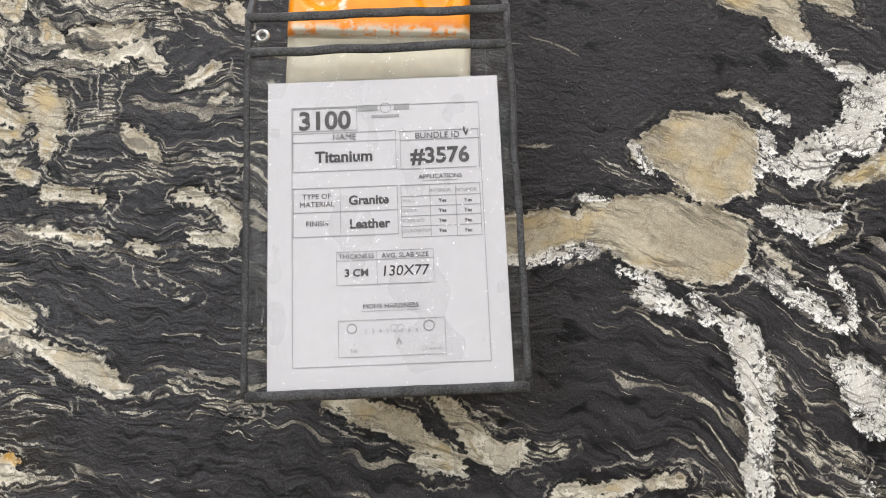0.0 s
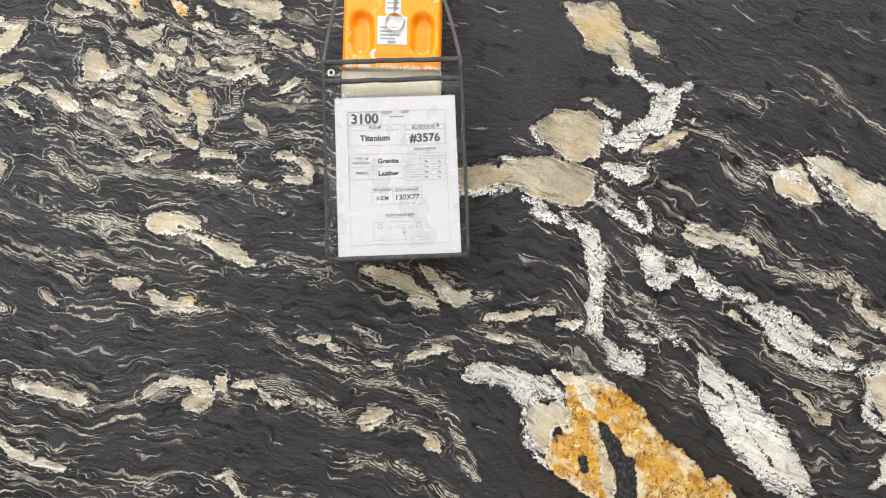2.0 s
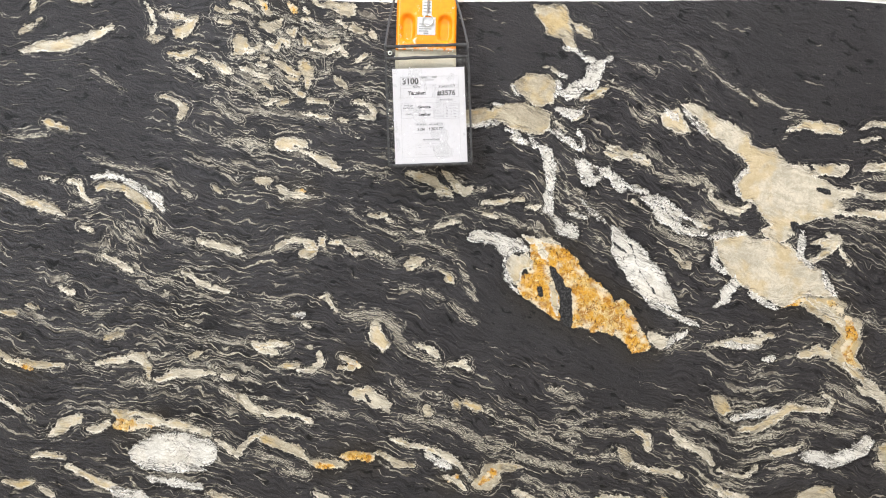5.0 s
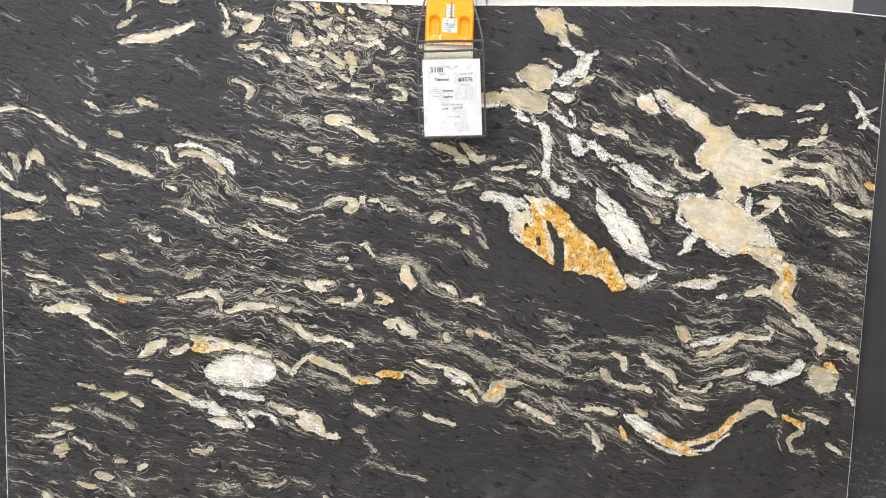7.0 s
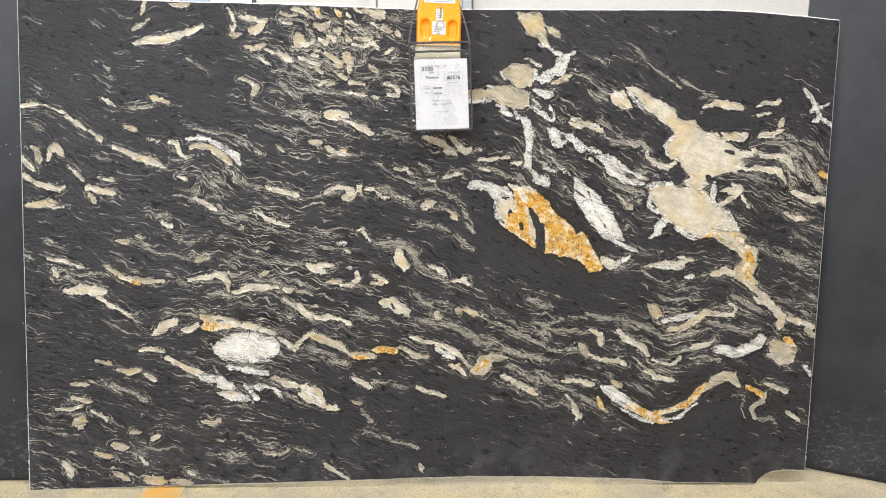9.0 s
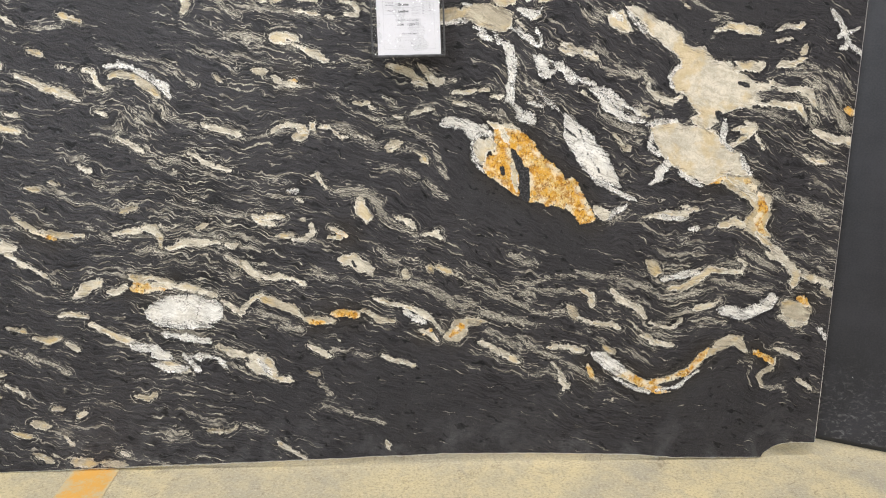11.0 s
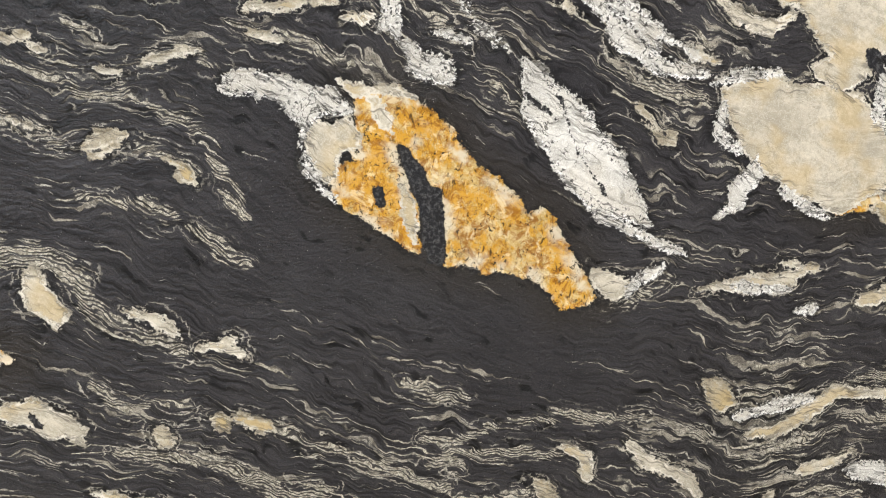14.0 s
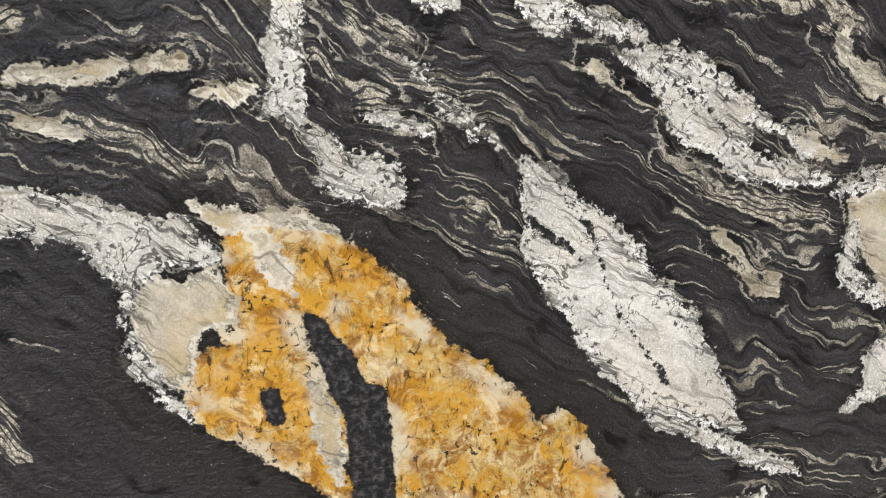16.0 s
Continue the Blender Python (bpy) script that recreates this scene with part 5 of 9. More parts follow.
vein(THREAD, (0.617, 1.716, 0.0003), (0.620, 1.715, 0.0023), (0.667, 1.698, 0.0031), (0.671, 1.696, 0.0005))
vein(CREAM, (1.085, 1.535, 0.0012), (1.095, 1.538, 0.0077), (1.134, 1.550, 0.0124), (1.189, 1.549, 0.0139), (1.237, 1.539, 0.0108), (1.251, 1.537, 0.0016))
vein(THREAD, (1.079, 1.511, 0.0005), (1.081, 1.515, 0.0031), (1.095, 1.546, 0.0046), (1.125, 1.570, 0.0046), (1.141, 1.563, 0.0031), (1.145, 1.561, 0.0005))
vein(CREAM, (1.178, 1.428, 0.0012), (1.189, 1.425, 0.0078), (1.253, 1.409, 0.0124), (1.270, 1.404, 0.0019))
vein(CREAM, (-1.173, 1.717, 0.0020), (-1.154, 1.718, 0.0134), (-1.095, 1.723, 0.0164), (-1.036, 1.740, 0.0134), (-0.992, 1.760, 0.0104), (-0.948, 1.781, 0.0060), (-0.940, 1.784, 0.0009))
vein(CREAM, (-1.221, 1.699, 0.0009), (-1.213, 1.702, 0.0060), (-1.154, 1.718, 0.0134), (-1.136, 1.723, 0.0020))
vein(TAN, (-1.077, 1.861, 0.0013), (-1.065, 1.860, 0.0089), (-1.028, 1.857, 0.0119), (-0.999, 1.863, 0.0074), (-0.989, 1.864, 0.0011))
vein(CREAM, (-0.856, 1.858, 0.0007), (-0.852, 1.853, 0.0045), (-0.837, 1.831, 0.0060), (-0.823, 1.802, 0.0060), (-0.830, 1.773, 0.0075), (-0.832, 1.763, 0.0011))
vein(TAN, (-0.843, 1.755, 0.0013), (-0.830, 1.755, 0.0090), (-0.800, 1.756, 0.0060), (-0.792, 1.756, 0.0009))
vein(TAN, (-0.762, 1.758, 0.0018), (-0.749, 1.768, 0.0120), (-0.719, 1.791, 0.0135), (-0.704, 1.806, 0.0105), (-0.694, 1.817, 0.0016))
vein(CREAM, (-0.806, 1.827, 0.0007), (-0.801, 1.825, 0.0045), (-0.764, 1.812, 0.0060), (-0.712, 1.806, 0.0060), (-0.703, 1.805, 0.0009))
vein(TAN, (-0.788, 1.710, 0.0011), (-0.778, 1.708, 0.0075), (-0.748, 1.702, 0.0135), (-0.711, 1.718, 0.0075), (-0.702, 1.722, 0.0011))
vein(TAN, (-1.151, 1.499, 0.0011), (-1.141, 1.497, 0.0075), (-1.112, 1.490, 0.0090), (-1.082, 1.476, 0.0075), (-1.073, 1.471, 0.0011))
patch(CREAM, (-0.470, 1.463), (-0.440, 1.475), (-0.410, 1.473), (-0.372, 1.459), (-0.367, 1.444), (-0.387, 1.439), (-0.409, 1.446), (-0.379, 1.436), (-0.341, 1.429), (-0.303, 1.415), (-0.272, 1.393), (-0.264, 1.378), (-0.287, 1.378), (-0.325, 1.396), (-0.364, 1.421), (-0.409, 1.430), (-0.447, 1.434), (-0.470, 1.444))
vein(THREAD, (-0.270, 1.369, 0.0007), (-0.264, 1.371, 0.0046), (-0.227, 1.382, 0.0061), (-0.150, 1.374, 0.0046), (-0.144, 1.373, 0.0007))
patch(TAN, (-0.529, 1.348), (-0.506, 1.357), (-0.484, 1.353), (-0.471, 1.342), (-0.486, 1.328), (-0.514, 1.331))
vein(CREAM, (-0.459, 1.325, 0.0011), (-0.450, 1.320, 0.0076), (-0.423, 1.306, 0.0122), (-0.385, 1.299, 0.0107), (-0.370, 1.296, 0.0016))
vein(GOLD, (-0.414, 1.309, 0.0011), (-0.403, 1.309, 0.0076), (-0.385, 1.310, 0.0076), (-0.374, 1.310, 0.0011))
vein(THREAD, (-0.383, 1.300, 0.0007), (-0.377, 1.299, 0.0046), (-0.331, 1.290, 0.0046), (-0.325, 1.288, 0.0007))
vein(TAN, (-0.648, 1.321, 0.0009), (-0.642, 1.315, 0.0061), (-0.627, 1.300, 0.0061), (-0.620, 1.294, 0.0009))
vein(CREAM, (-1.086, 1.329, 0.0011), (-1.076, 1.326, 0.0075), (-1.046, 1.319, 0.0091), (-1.039, 1.282, 0.0060), (-1.016, 1.260, 0.0045), (-1.012, 1.255, 0.0007))
vein(WHITE, (-1.017, 1.333, 0.0009), (-1.009, 1.335, 0.0060), (-0.964, 1.349, 0.0076), (-0.912, 1.331, 0.0091), (-0.859, 1.302, 0.0106), (-0.814, 1.280, 0.0121), (-0.807, 1.250, 0.0076), (-0.804, 1.240, 0.0011))
vein(TAN, (-1.002, 1.303, 0.0009), (-0.994, 1.306, 0.0060), (-0.971, 1.314, 0.0106), (-0.919, 1.308, 0.0136), (-0.882, 1.286, 0.0136), (-0.844, 1.249, 0.0121), (-0.832, 1.237, 0.0018))
vein(CREAM, (-1.164, 1.333, 0.0007), (-1.157, 1.332, 0.0045), (-1.120, 1.325, 0.0060), (-1.112, 1.324, 0.0009))
vein(THREAD, (-1.075, 1.250, 0.0007), (-1.069, 1.251, 0.0045), (-1.024, 1.260, 0.0045), (-1.018, 1.261, 0.0007))
vein(TAN, (-1.169, 1.262, 0.0014), (-1.158, 1.256, 0.0091), (-1.128, 1.242, 0.0106), (-1.102, 1.230, 0.0061), (-1.094, 1.227, 0.0009))
vein(THREAD, (-1.011, 1.651, 0.0004), (-1.007, 1.649, 0.0030), (-0.963, 1.621, 0.0045), (-0.926, 1.600, 0.0030), (-0.923, 1.598, 0.0004))
vein(THREAD, (-0.646, 1.574, 0.0005), (-0.643, 1.571, 0.0030), (-0.606, 1.535, 0.0045), (-0.576, 1.521, 0.0030), (-0.572, 1.519, 0.0005))
vein(THREAD, (-0.698, 1.504, 0.0003), (-0.695, 1.502, 0.0023), (-0.620, 1.459, 0.0038), (-0.545, 1.439, 0.0023), (-0.542, 1.438, 0.0003))
vein(THREAD, (-0.594, 1.460, 0.0005), (-0.590, 1.460, 0.0030), (-0.530, 1.454, 0.0038), (-0.485, 1.440, 0.0030), (-0.481, 1.439, 0.0005))
vein(THREAD, (-0.668, 1.391, 0.0003), (-0.665, 1.390, 0.0023), (-0.589, 1.362, 0.0030), (-0.585, 1.360, 0.0005))
vein(THREAD, (-0.396, 1.383, 0.0003), (-0.393, 1.382, 0.0023), (-0.340, 1.369, 0.0030), (-0.336, 1.368, 0.0005))
vein(THREAD, (-1.026, 1.396, 0.0003), (-1.023, 1.395, 0.0023), (-0.919, 1.368, 0.0038), (-0.830, 1.363, 0.0038), (-0.770, 1.334, 0.0038), (-0.717, 1.290, 0.0023), (-0.714, 1.288, 0.0003))
vein(THREAD, (-0.263, 1.502, 0.0005), (-0.259, 1.500, 0.0030), (-0.221, 1.478, 0.0046), (-0.215, 1.475, 0.0007))
patch(TAN, (0.238, 1.648), (0.257, 1.661), (0.281, 1.677), (0.312, 1.682), (0.348, 1.681), (0.371, 1.663), (0.371, 1.635), (0.367, 1.596), (0.336, 1.591), (0.312, 1.587), (0.289, 1.602), (0.273, 1.613), (0.254, 1.621), (0.240, 1.632))
patch(TAN, (0.086, 1.562), (0.133, 1.567), (0.156, 1.576), (0.183, 1.568), (0.203, 1.588), (0.242, 1.589), (0.273, 1.594), (0.305, 1.586), (0.336, 1.579), (0.360, 1.568), (0.363, 1.533), (0.352, 1.513), (0.328, 1.502), (0.305, 1.504), (0.274, 1.511), (0.242, 1.522), (0.207, 1.537), (0.188, 1.537), (0.157, 1.529), (0.133, 1.524), (0.094, 1.526))
vein(WHITE, (0.087, 1.521, 0.0008), (0.094, 1.521, 0.0054), (0.133, 1.523, 0.0062), (0.157, 1.527, 0.0062), (0.195, 1.533, 0.0047), (0.202, 1.534, 0.0007))
vein(WHITE, (0.191, 1.591, 0.0005), (0.195, 1.590, 0.0031), (0.211, 1.588, 0.0039), (0.216, 1.588, 0.0006))
vein(WHITE, (0.240, 1.647, 0.0004), (0.242, 1.644, 0.0023), (0.253, 1.625, 0.0039), (0.265, 1.613, 0.0031), (0.268, 1.610, 0.0005))
patch(WHITE, (0.371, 1.643), (0.399, 1.636), (0.415, 1.652), (0.423, 1.644), (0.431, 1.656), (0.447, 1.661), (0.462, 1.645), (0.454, 1.629), (0.438, 1.613), (0.407, 1.608), (0.391, 1.620), (0.375, 1.624))
patch(WHITE, (0.459, 1.705), (0.479, 1.713), (0.510, 1.722), (0.527, 1.739), (0.543, 1.743), (0.542, 1.731), (0.522, 1.714), (0.510, 1.694), (0.506, 1.662), (0.494, 1.642), (0.470, 1.637), (0.454, 1.653), (0.462, 1.677))
vein(WHITE, (0.373, 1.668, 0.0006), (0.375, 1.663, 0.0039), (0.383, 1.643, 0.0055), (0.371, 1.619, 0.0039), (0.369, 1.615, 0.0006))
vein(TAN, (0.446, 1.602, 0.0009), (0.454, 1.605, 0.0063), (0.478, 1.614, 0.0094), (0.502, 1.630, 0.0094), (0.526, 1.643, 0.0063), (0.533, 1.647, 0.0009))
vein(CREAM, (0.547, 1.671, 0.0007), (0.542, 1.667, 0.0047), (0.534, 1.661, 0.0039), (0.529, 1.658, 0.0006))
vein(TAN, (0.430, 1.550, 0.0009), (0.438, 1.554, 0.0062), (0.458, 1.562, 0.0055), (0.465, 1.565, 0.0008))
patch(WHITE, (0.375, 1.580), (0.407, 1.581), (0.446, 1.582), (0.466, 1.590), (0.454, 1.570), (0.438, 1.558), (0.422, 1.546), (0.407, 1.557), (0.387, 1.565))
vein(TAN, (0.332, 1.706, 0.0008), (0.340, 1.706, 0.0055), (0.348, 1.706, 0.0055), (0.356, 1.707, 0.0008))
vein(CREAM, (0.355, 1.702, 0.0006), (0.360, 1.699, 0.0039), (0.379, 1.683, 0.0055), (0.385, 1.678, 0.0008))
vein(WHITE, (0.378, 1.685, 0.0006), (0.383, 1.683, 0.0039), (0.403, 1.676, 0.0031), (0.407, 1.674, 0.0005))
vein(WHITE, (0.459, 1.740, 0.0005), (0.463, 1.737, 0.0032), (0.479, 1.725, 0.0039), (0.483, 1.722, 0.0006))
vein(WHITE, (0.222, 1.520, 0.0006), (0.227, 1.518, 0.0039), (0.258, 1.507, 0.0054), (0.270, 1.488, 0.0070), (0.285, 1.477, 0.0054), (0.292, 1.472, 0.0008))
vein(WHITE, (0.300, 1.496, 0.0009), (0.305, 1.489, 0.0062), (0.317, 1.469, 0.0070), (0.322, 1.461, 0.0010))
vein(WHITE, (0.324, 1.469, 0.0009), (0.332, 1.466, 0.0062), (0.352, 1.458, 0.0070), (0.344, 1.431, 0.0070), (0.359, 1.416, 0.0070), (0.375, 1.397, 0.0070), (0.381, 1.389, 0.0010))
vein(WHITE, (0.368, 1.438, 0.0008), (0.371, 1.432, 0.0054), (0.379, 1.416, 0.0046), (0.382, 1.411, 0.0007))
vein(WHITE, (0.351, 1.520, 0.0006), (0.356, 1.517, 0.0039), (0.391, 1.494, 0.0047), (0.422, 1.475, 0.0047), (0.453, 1.456, 0.0047), (0.459, 1.453, 0.0007))
vein(WHITE, (0.443, 1.515, 0.0005), (0.446, 1.511, 0.0031), (0.461, 1.488, 0.0054), (0.465, 1.464, 0.0054), (0.466, 1.457, 0.0008))
vein(CREAM, (0.373, 1.547, 0.0004), (0.375, 1.545, 0.0023), (0.395, 1.526, 0.0047), (0.407, 1.510, 0.0031), (0.409, 1.507, 0.0005))
vein(WHITE, (0.461, 1.422, 0.0009), (0.469, 1.418, 0.0062), (0.484, 1.411, 0.0078), (0.494, 1.406, 0.0012))
vein(THREAD, (0.482, 1.483, 0.0004), (0.485, 1.480, 0.0023), (0.504, 1.461, 0.0031), (0.507, 1.458, 0.0005))
vein(CREAM, (0.536, 1.481, 0.0005), (0.540, 1.479, 0.0031), (0.559, 1.470, 0.0047), (0.565, 1.467, 0.0007))
vein(CREAM, (0.543, 1.444, 0.0005), (0.547, 1.443, 0.0031), (0.578, 1.435, 0.0047), (0.602, 1.444, 0.0047), (0.608, 1.446, 0.0007))
vein(CREAM, (0.586, 1.450, 0.0009), (0.594, 1.451, 0.0062), (0.610, 1.453, 0.0047), (0.616, 1.454, 0.0007))
vein(WHITE, (0.617, 1.447, 0.0009), (0.626, 1.444, 0.0062), (0.645, 1.437, 0.0054), (0.652, 1.434, 0.0008))
vein(TAN, (-1.624, 1.290, 0.0013), (-1.613, 1.285, 0.0088), (-1.592, 1.275, 0.0131), (-1.586, 1.242, 0.0110), (-1.584, 1.227, 0.0016))
vein(TAN, (-1.552, 1.234, 0.0010), (-1.550, 1.243, 0.0066), (-1.543, 1.276, 0.0110), (-1.517, 1.292, 0.0153), (-1.500, 1.267, 0.0110), (-1.492, 1.254, 0.0016))
vein(CREAM, (-1.655, 1.249, 0.0013), (-1.647, 1.240, 0.0088), (-1.626, 1.219, 0.0110), (-1.605, 1.198, 0.0066), (-1.598, 1.191, 0.0010))
vein(CREAM, (-1.597, 1.146, 0.0010), (-1.589, 1.144, 0.0066), (-1.552, 1.134, 0.0110), (-1.509, 1.124, 0.0110), (-1.487, 1.136, 0.0066), (-1.479, 1.140, 0.0010))
vein(CREAM, (-1.656, 1.184, 0.0010), (-1.648, 1.179, 0.0066), (-1.616, 1.158, 0.0088), (-1.584, 1.137, 0.0066), (-1.577, 1.132, 0.0010))
vein(TAN, (-1.645, 1.061, 0.0017), (-1.629, 1.061, 0.0110), (-1.586, 1.062, 0.0155), (-1.538, 1.068, 0.0133), (-1.520, 1.070, 0.0020))
vein(CREAM, (-1.532, 1.049, 0.0007), (-1.526, 1.051, 0.0044), (-1.495, 1.058, 0.0066), (-1.486, 1.060, 0.0010))
vein(CREAM, (-1.480, 1.414, 0.0010), (-1.472, 1.409, 0.0066), (-1.429, 1.382, 0.0088), (-1.408, 1.368, 0.0044), (-1.403, 1.364, 0.0007))
vein(CREAM, (-1.412, 1.370, 0.0005), (-1.408, 1.368, 0.0033), (-1.376, 1.347, 0.0055), (-1.344, 1.326, 0.0044), (-1.339, 1.323, 0.0007))
vein(CREAM, (-1.299, 1.303, 0.0010), (-1.291, 1.299, 0.0066), (-1.248, 1.279, 0.0088), (-1.194, 1.259, 0.0110), (-1.139, 1.239, 0.0088), (-1.096, 1.224, 0.0044), (-1.090, 1.223, 0.0007))
vein(TAN, (-1.258, 1.384, 0.0013), (-1.247, 1.379, 0.0088), (-1.214, 1.367, 0.0088), (-1.203, 1.363, 0.0013))
vein(CREAM, (-1.469, 1.218, 0.0007), (-1.464, 1.213, 0.0044), (-1.443, 1.192, 0.0066), (-1.422, 1.164, 0.0044), (-1.418, 1.159, 0.0007))
vein(CREAM, (-1.413, 1.136, 0.0013), (-1.401, 1.134, 0.0088), (-1.358, 1.124, 0.0111), (-1.304, 1.115, 0.0089), (-1.291, 1.112, 0.0013))
vein(TAN, (-1.398, 1.115, 0.0013), (-1.390, 1.105, 0.0088), (-1.373, 1.084, 0.0111), (-1.364, 1.072, 0.0017))
vein(CREAM, (-1.341, 1.174, 0.0007), (-1.335, 1.173, 0.0044), (-1.307, 1.167, 0.0088), (-1.295, 1.165, 0.0013))
vein(CREAM, (-1.047, 1.190, 0.0007), (-1.041, 1.189, 0.0044), (-1.020, 1.183, 0.0067), (-1.011, 1.180, 0.0010))
vein(THREAD, (-0.858, 1.252, 0.0010), (-0.855, 1.243, 0.0067), (-0.844, 1.210, 0.0089), (-0.811, 1.182, 0.0089), (-0.756, 1.162, 0.0067), (-0.690, 1.148, 0.0045), (-0.684, 1.147, 0.0007))
vein(THREAD, (-1.088, 1.327, 0.0005), (-1.085, 1.324, 0.0033), (-1.052, 1.292, 0.0055), (-1.030, 1.259, 0.0066), (-0.987, 1.272, 0.0044), (-0.981, 1.274, 0.0007))
vein(CREAM, (-0.699, 1.155, 0.0010), (-0.690, 1.153, 0.0067), (-0.645, 1.143, 0.0112), (-0.579, 1.129, 0.0112), (-0.563, 1.126, 0.0017))
vein(CREAM, (-0.461, 1.128, 0.0007), (-0.456, 1.133, 0.0045), (-0.434, 1.156, 0.0067), (-0.390, 1.164, 0.0067), (-0.345, 1.147, 0.0067), (-0.336, 1.144, 0.0010))
vein(TAN, (-0.391, 1.122, 0.0013), (-0.378, 1.124, 0.0090), (-0.345, 1.129, 0.0090), (-0.332, 1.131, 0.0013))
vein(CREAM, (-0.327, 1.167, 0.0010), (-0.323, 1.159, 0.0067), (-0.311, 1.137, 0.0045), (-0.308, 1.131, 0.0007))
vein(THREAD, (-0.296, 1.172, 0.0007), (-0.290, 1.171, 0.0045), (-0.222, 1.155, 0.0090), (-0.154, 1.130, 0.0090), (-0.120, 1.113, 0.0045), (-0.114, 1.110, 0.0007))
vein(TAN, (-0.075, 1.095, 0.0014), (-0.063, 1.099, 0.0090), (-0.030, 1.111, 0.0113), (-0.015, 1.117, 0.0017))
vein(CREAM, (-0.750, 1.059, 0.0007), (-0.744, 1.057, 0.0045), (-0.722, 1.051, 0.0067), (-0.700, 1.029, 0.0090), (-0.655, 1.015, 0.0090), (-0.599, 1.001, 0.0067), (-0.590, 0.998, 0.0010))
vein(CREAM, (-0.981, 1.105, 0.0007), (-0.976, 1.102, 0.0044), (-0.943, 1.085, 0.0089), (-0.899, 1.060, 0.0067), (-0.891, 1.055, 0.0010))
vein(THREAD, (-0.952, 1.180, 0.0007), (-0.954, 1.174, 0.0044), (-0.965, 1.129, 0.0056), (-0.987, 1.095, 0.0044), (-0.990, 1.090, 0.0007))
vein(THREAD, (-0.923, 1.201, 0.0005), (-0.921, 1.197, 0.0033), (-0.899, 1.142, 0.0044), (-0.877, 1.098, 0.0033), (-0.875, 1.094, 0.0005))
vein(CREAM, (-1.114, 1.005, 0.0007), (-1.108, 1.002, 0.0045), (-1.075, 0.988, 0.0089), (-1.064, 0.983, 0.0013))
vein(THREAD, (-1.071, 0.937, 0.0007), (-1.064, 0.936, 0.0045), (-0.998, 0.927, 0.0067), (-0.932, 0.940, 0.0045), (-0.926, 0.941, 0.0007))
vein(THREAD, (-0.828, 1.033, 0.0007), (-0.822, 1.033, 0.0045), (-0.777, 1.027, 0.0056), (-0.770, 1.026, 0.0008))
vein(TAN, (-1.293, 0.925, 0.0010), (-1.284, 0.924, 0.0067), (-1.258, 0.920, 0.0089), (-1.245, 0.918, 0.0013))
vein(TAN, (-1.216, 0.945, 0.0010), (-1.207, 0.944, 0.0067), (-1.185, 0.940, 0.0067), (-1.176, 0.938, 0.0010))
vein(TAN, (-0.977, 0.845, 0.0013), (-0.965, 0.849, 0.0090), (-0.932, 0.861, 0.0067), (-0.923, 0.864, 0.0010))
vein(THREAD, (-1.660, 0.868, 0.0007), (-1.655, 0.865, 0.0044), (-1.623, 0.843, 0.0044), (-1.618, 0.840, 0.0007))
vein(CREAM, (-1.564, 0.846, 0.0007), (-1.558, 0.845, 0.0044), (-1.514, 0.842, 0.0067), (-1.460, 0.825, 0.0067), (-1.417, 0.815, 0.0045), (-1.411, 0.814, 0.0007))
vein(CREAM, (-1.541, 0.809, 0.0010), (-1.537, 0.801, 0.0067), (-1.527, 0.778, 0.0089), (-1.521, 0.767, 0.0013))
vein(THREAD, (-1.532, 0.802, 0.0007), (-1.526, 0.801, 0.0045), (-1.439, 0.781, 0.0067), (-1.351, 0.794, 0.0045), (-1.345, 0.795, 0.0007))
vein(TAN, (-1.337, 0.822, 0.0010), (-1.329, 0.817, 0.0067), (-1.296, 0.795, 0.0112), (-1.264, 0.774, 0.0112), (-1.251, 0.765, 0.0017))
vein(TAN, (-1.254, 0.777, 0.0013), (-1.242, 0.774, 0.0090), (-1.176, 0.760, 0.0090), (-1.109, 0.766, 0.0067), (-1.100, 0.767, 0.0010))
vein(GOLD, (-1.281, 0.775, 0.0007), (-1.275, 0.773, 0.0045), (-1.209, 0.752, 0.0067), (-1.200, 0.749, 0.0010))
vein(CREAM, (-1.499, 0.714, 0.0017), (-1.484, 0.716, 0.0112), (-1.429, 0.724, 0.0201), (-1.374, 0.719, 0.0179), (-1.341, 0.715, 0.0090), (-1.329, 0.714, 0.0013))
vein(CREAM, (-1.372, 0.697, 0.0010), (-1.364, 0.692, 0.0067), (-1.309, 0.659, 0.0067), (-1.254, 0.631, 0.0067), (-1.210, 0.593, 0.0045), (-1.205, 0.589, 0.0007))
vein(CREAM, (-1.157, 0.539, 0.0017), (-1.144, 0.548, 0.0113), (-1.110, 0.572, 0.0203), (-1.066, 0.596, 0.0158), (-1.046, 0.606, 0.0024))
vein(CREAM, (-1.042, 0.562, 0.0010), (-1.032, 0.562, 0.0068), (-0.999, 0.563, 0.0091), (-0.972, 0.586, 0.0068), (-0.965, 0.593, 0.0010))
vein(TAN, (-0.965, 0.628, 0.0014), (-0.954, 0.621, 0.0090), (-0.921, 0.599, 0.0158), (-0.876, 0.577, 0.0136), (-0.859, 0.569, 0.0020))
vein(GOLD, (-0.948, 0.589, 0.0017), (-0.932, 0.587, 0.0113), (-0.898, 0.583, 0.0113), (-0.883, 0.582, 0.0017))
vein(CREAM, (-0.889, 0.594, 0.0014), (-0.876, 0.593, 0.0091), (-0.797, 0.586, 0.0091), (-0.730, 0.573, 0.0091), (-0.662, 0.559, 0.0091), (-0.650, 0.556, 0.0014))
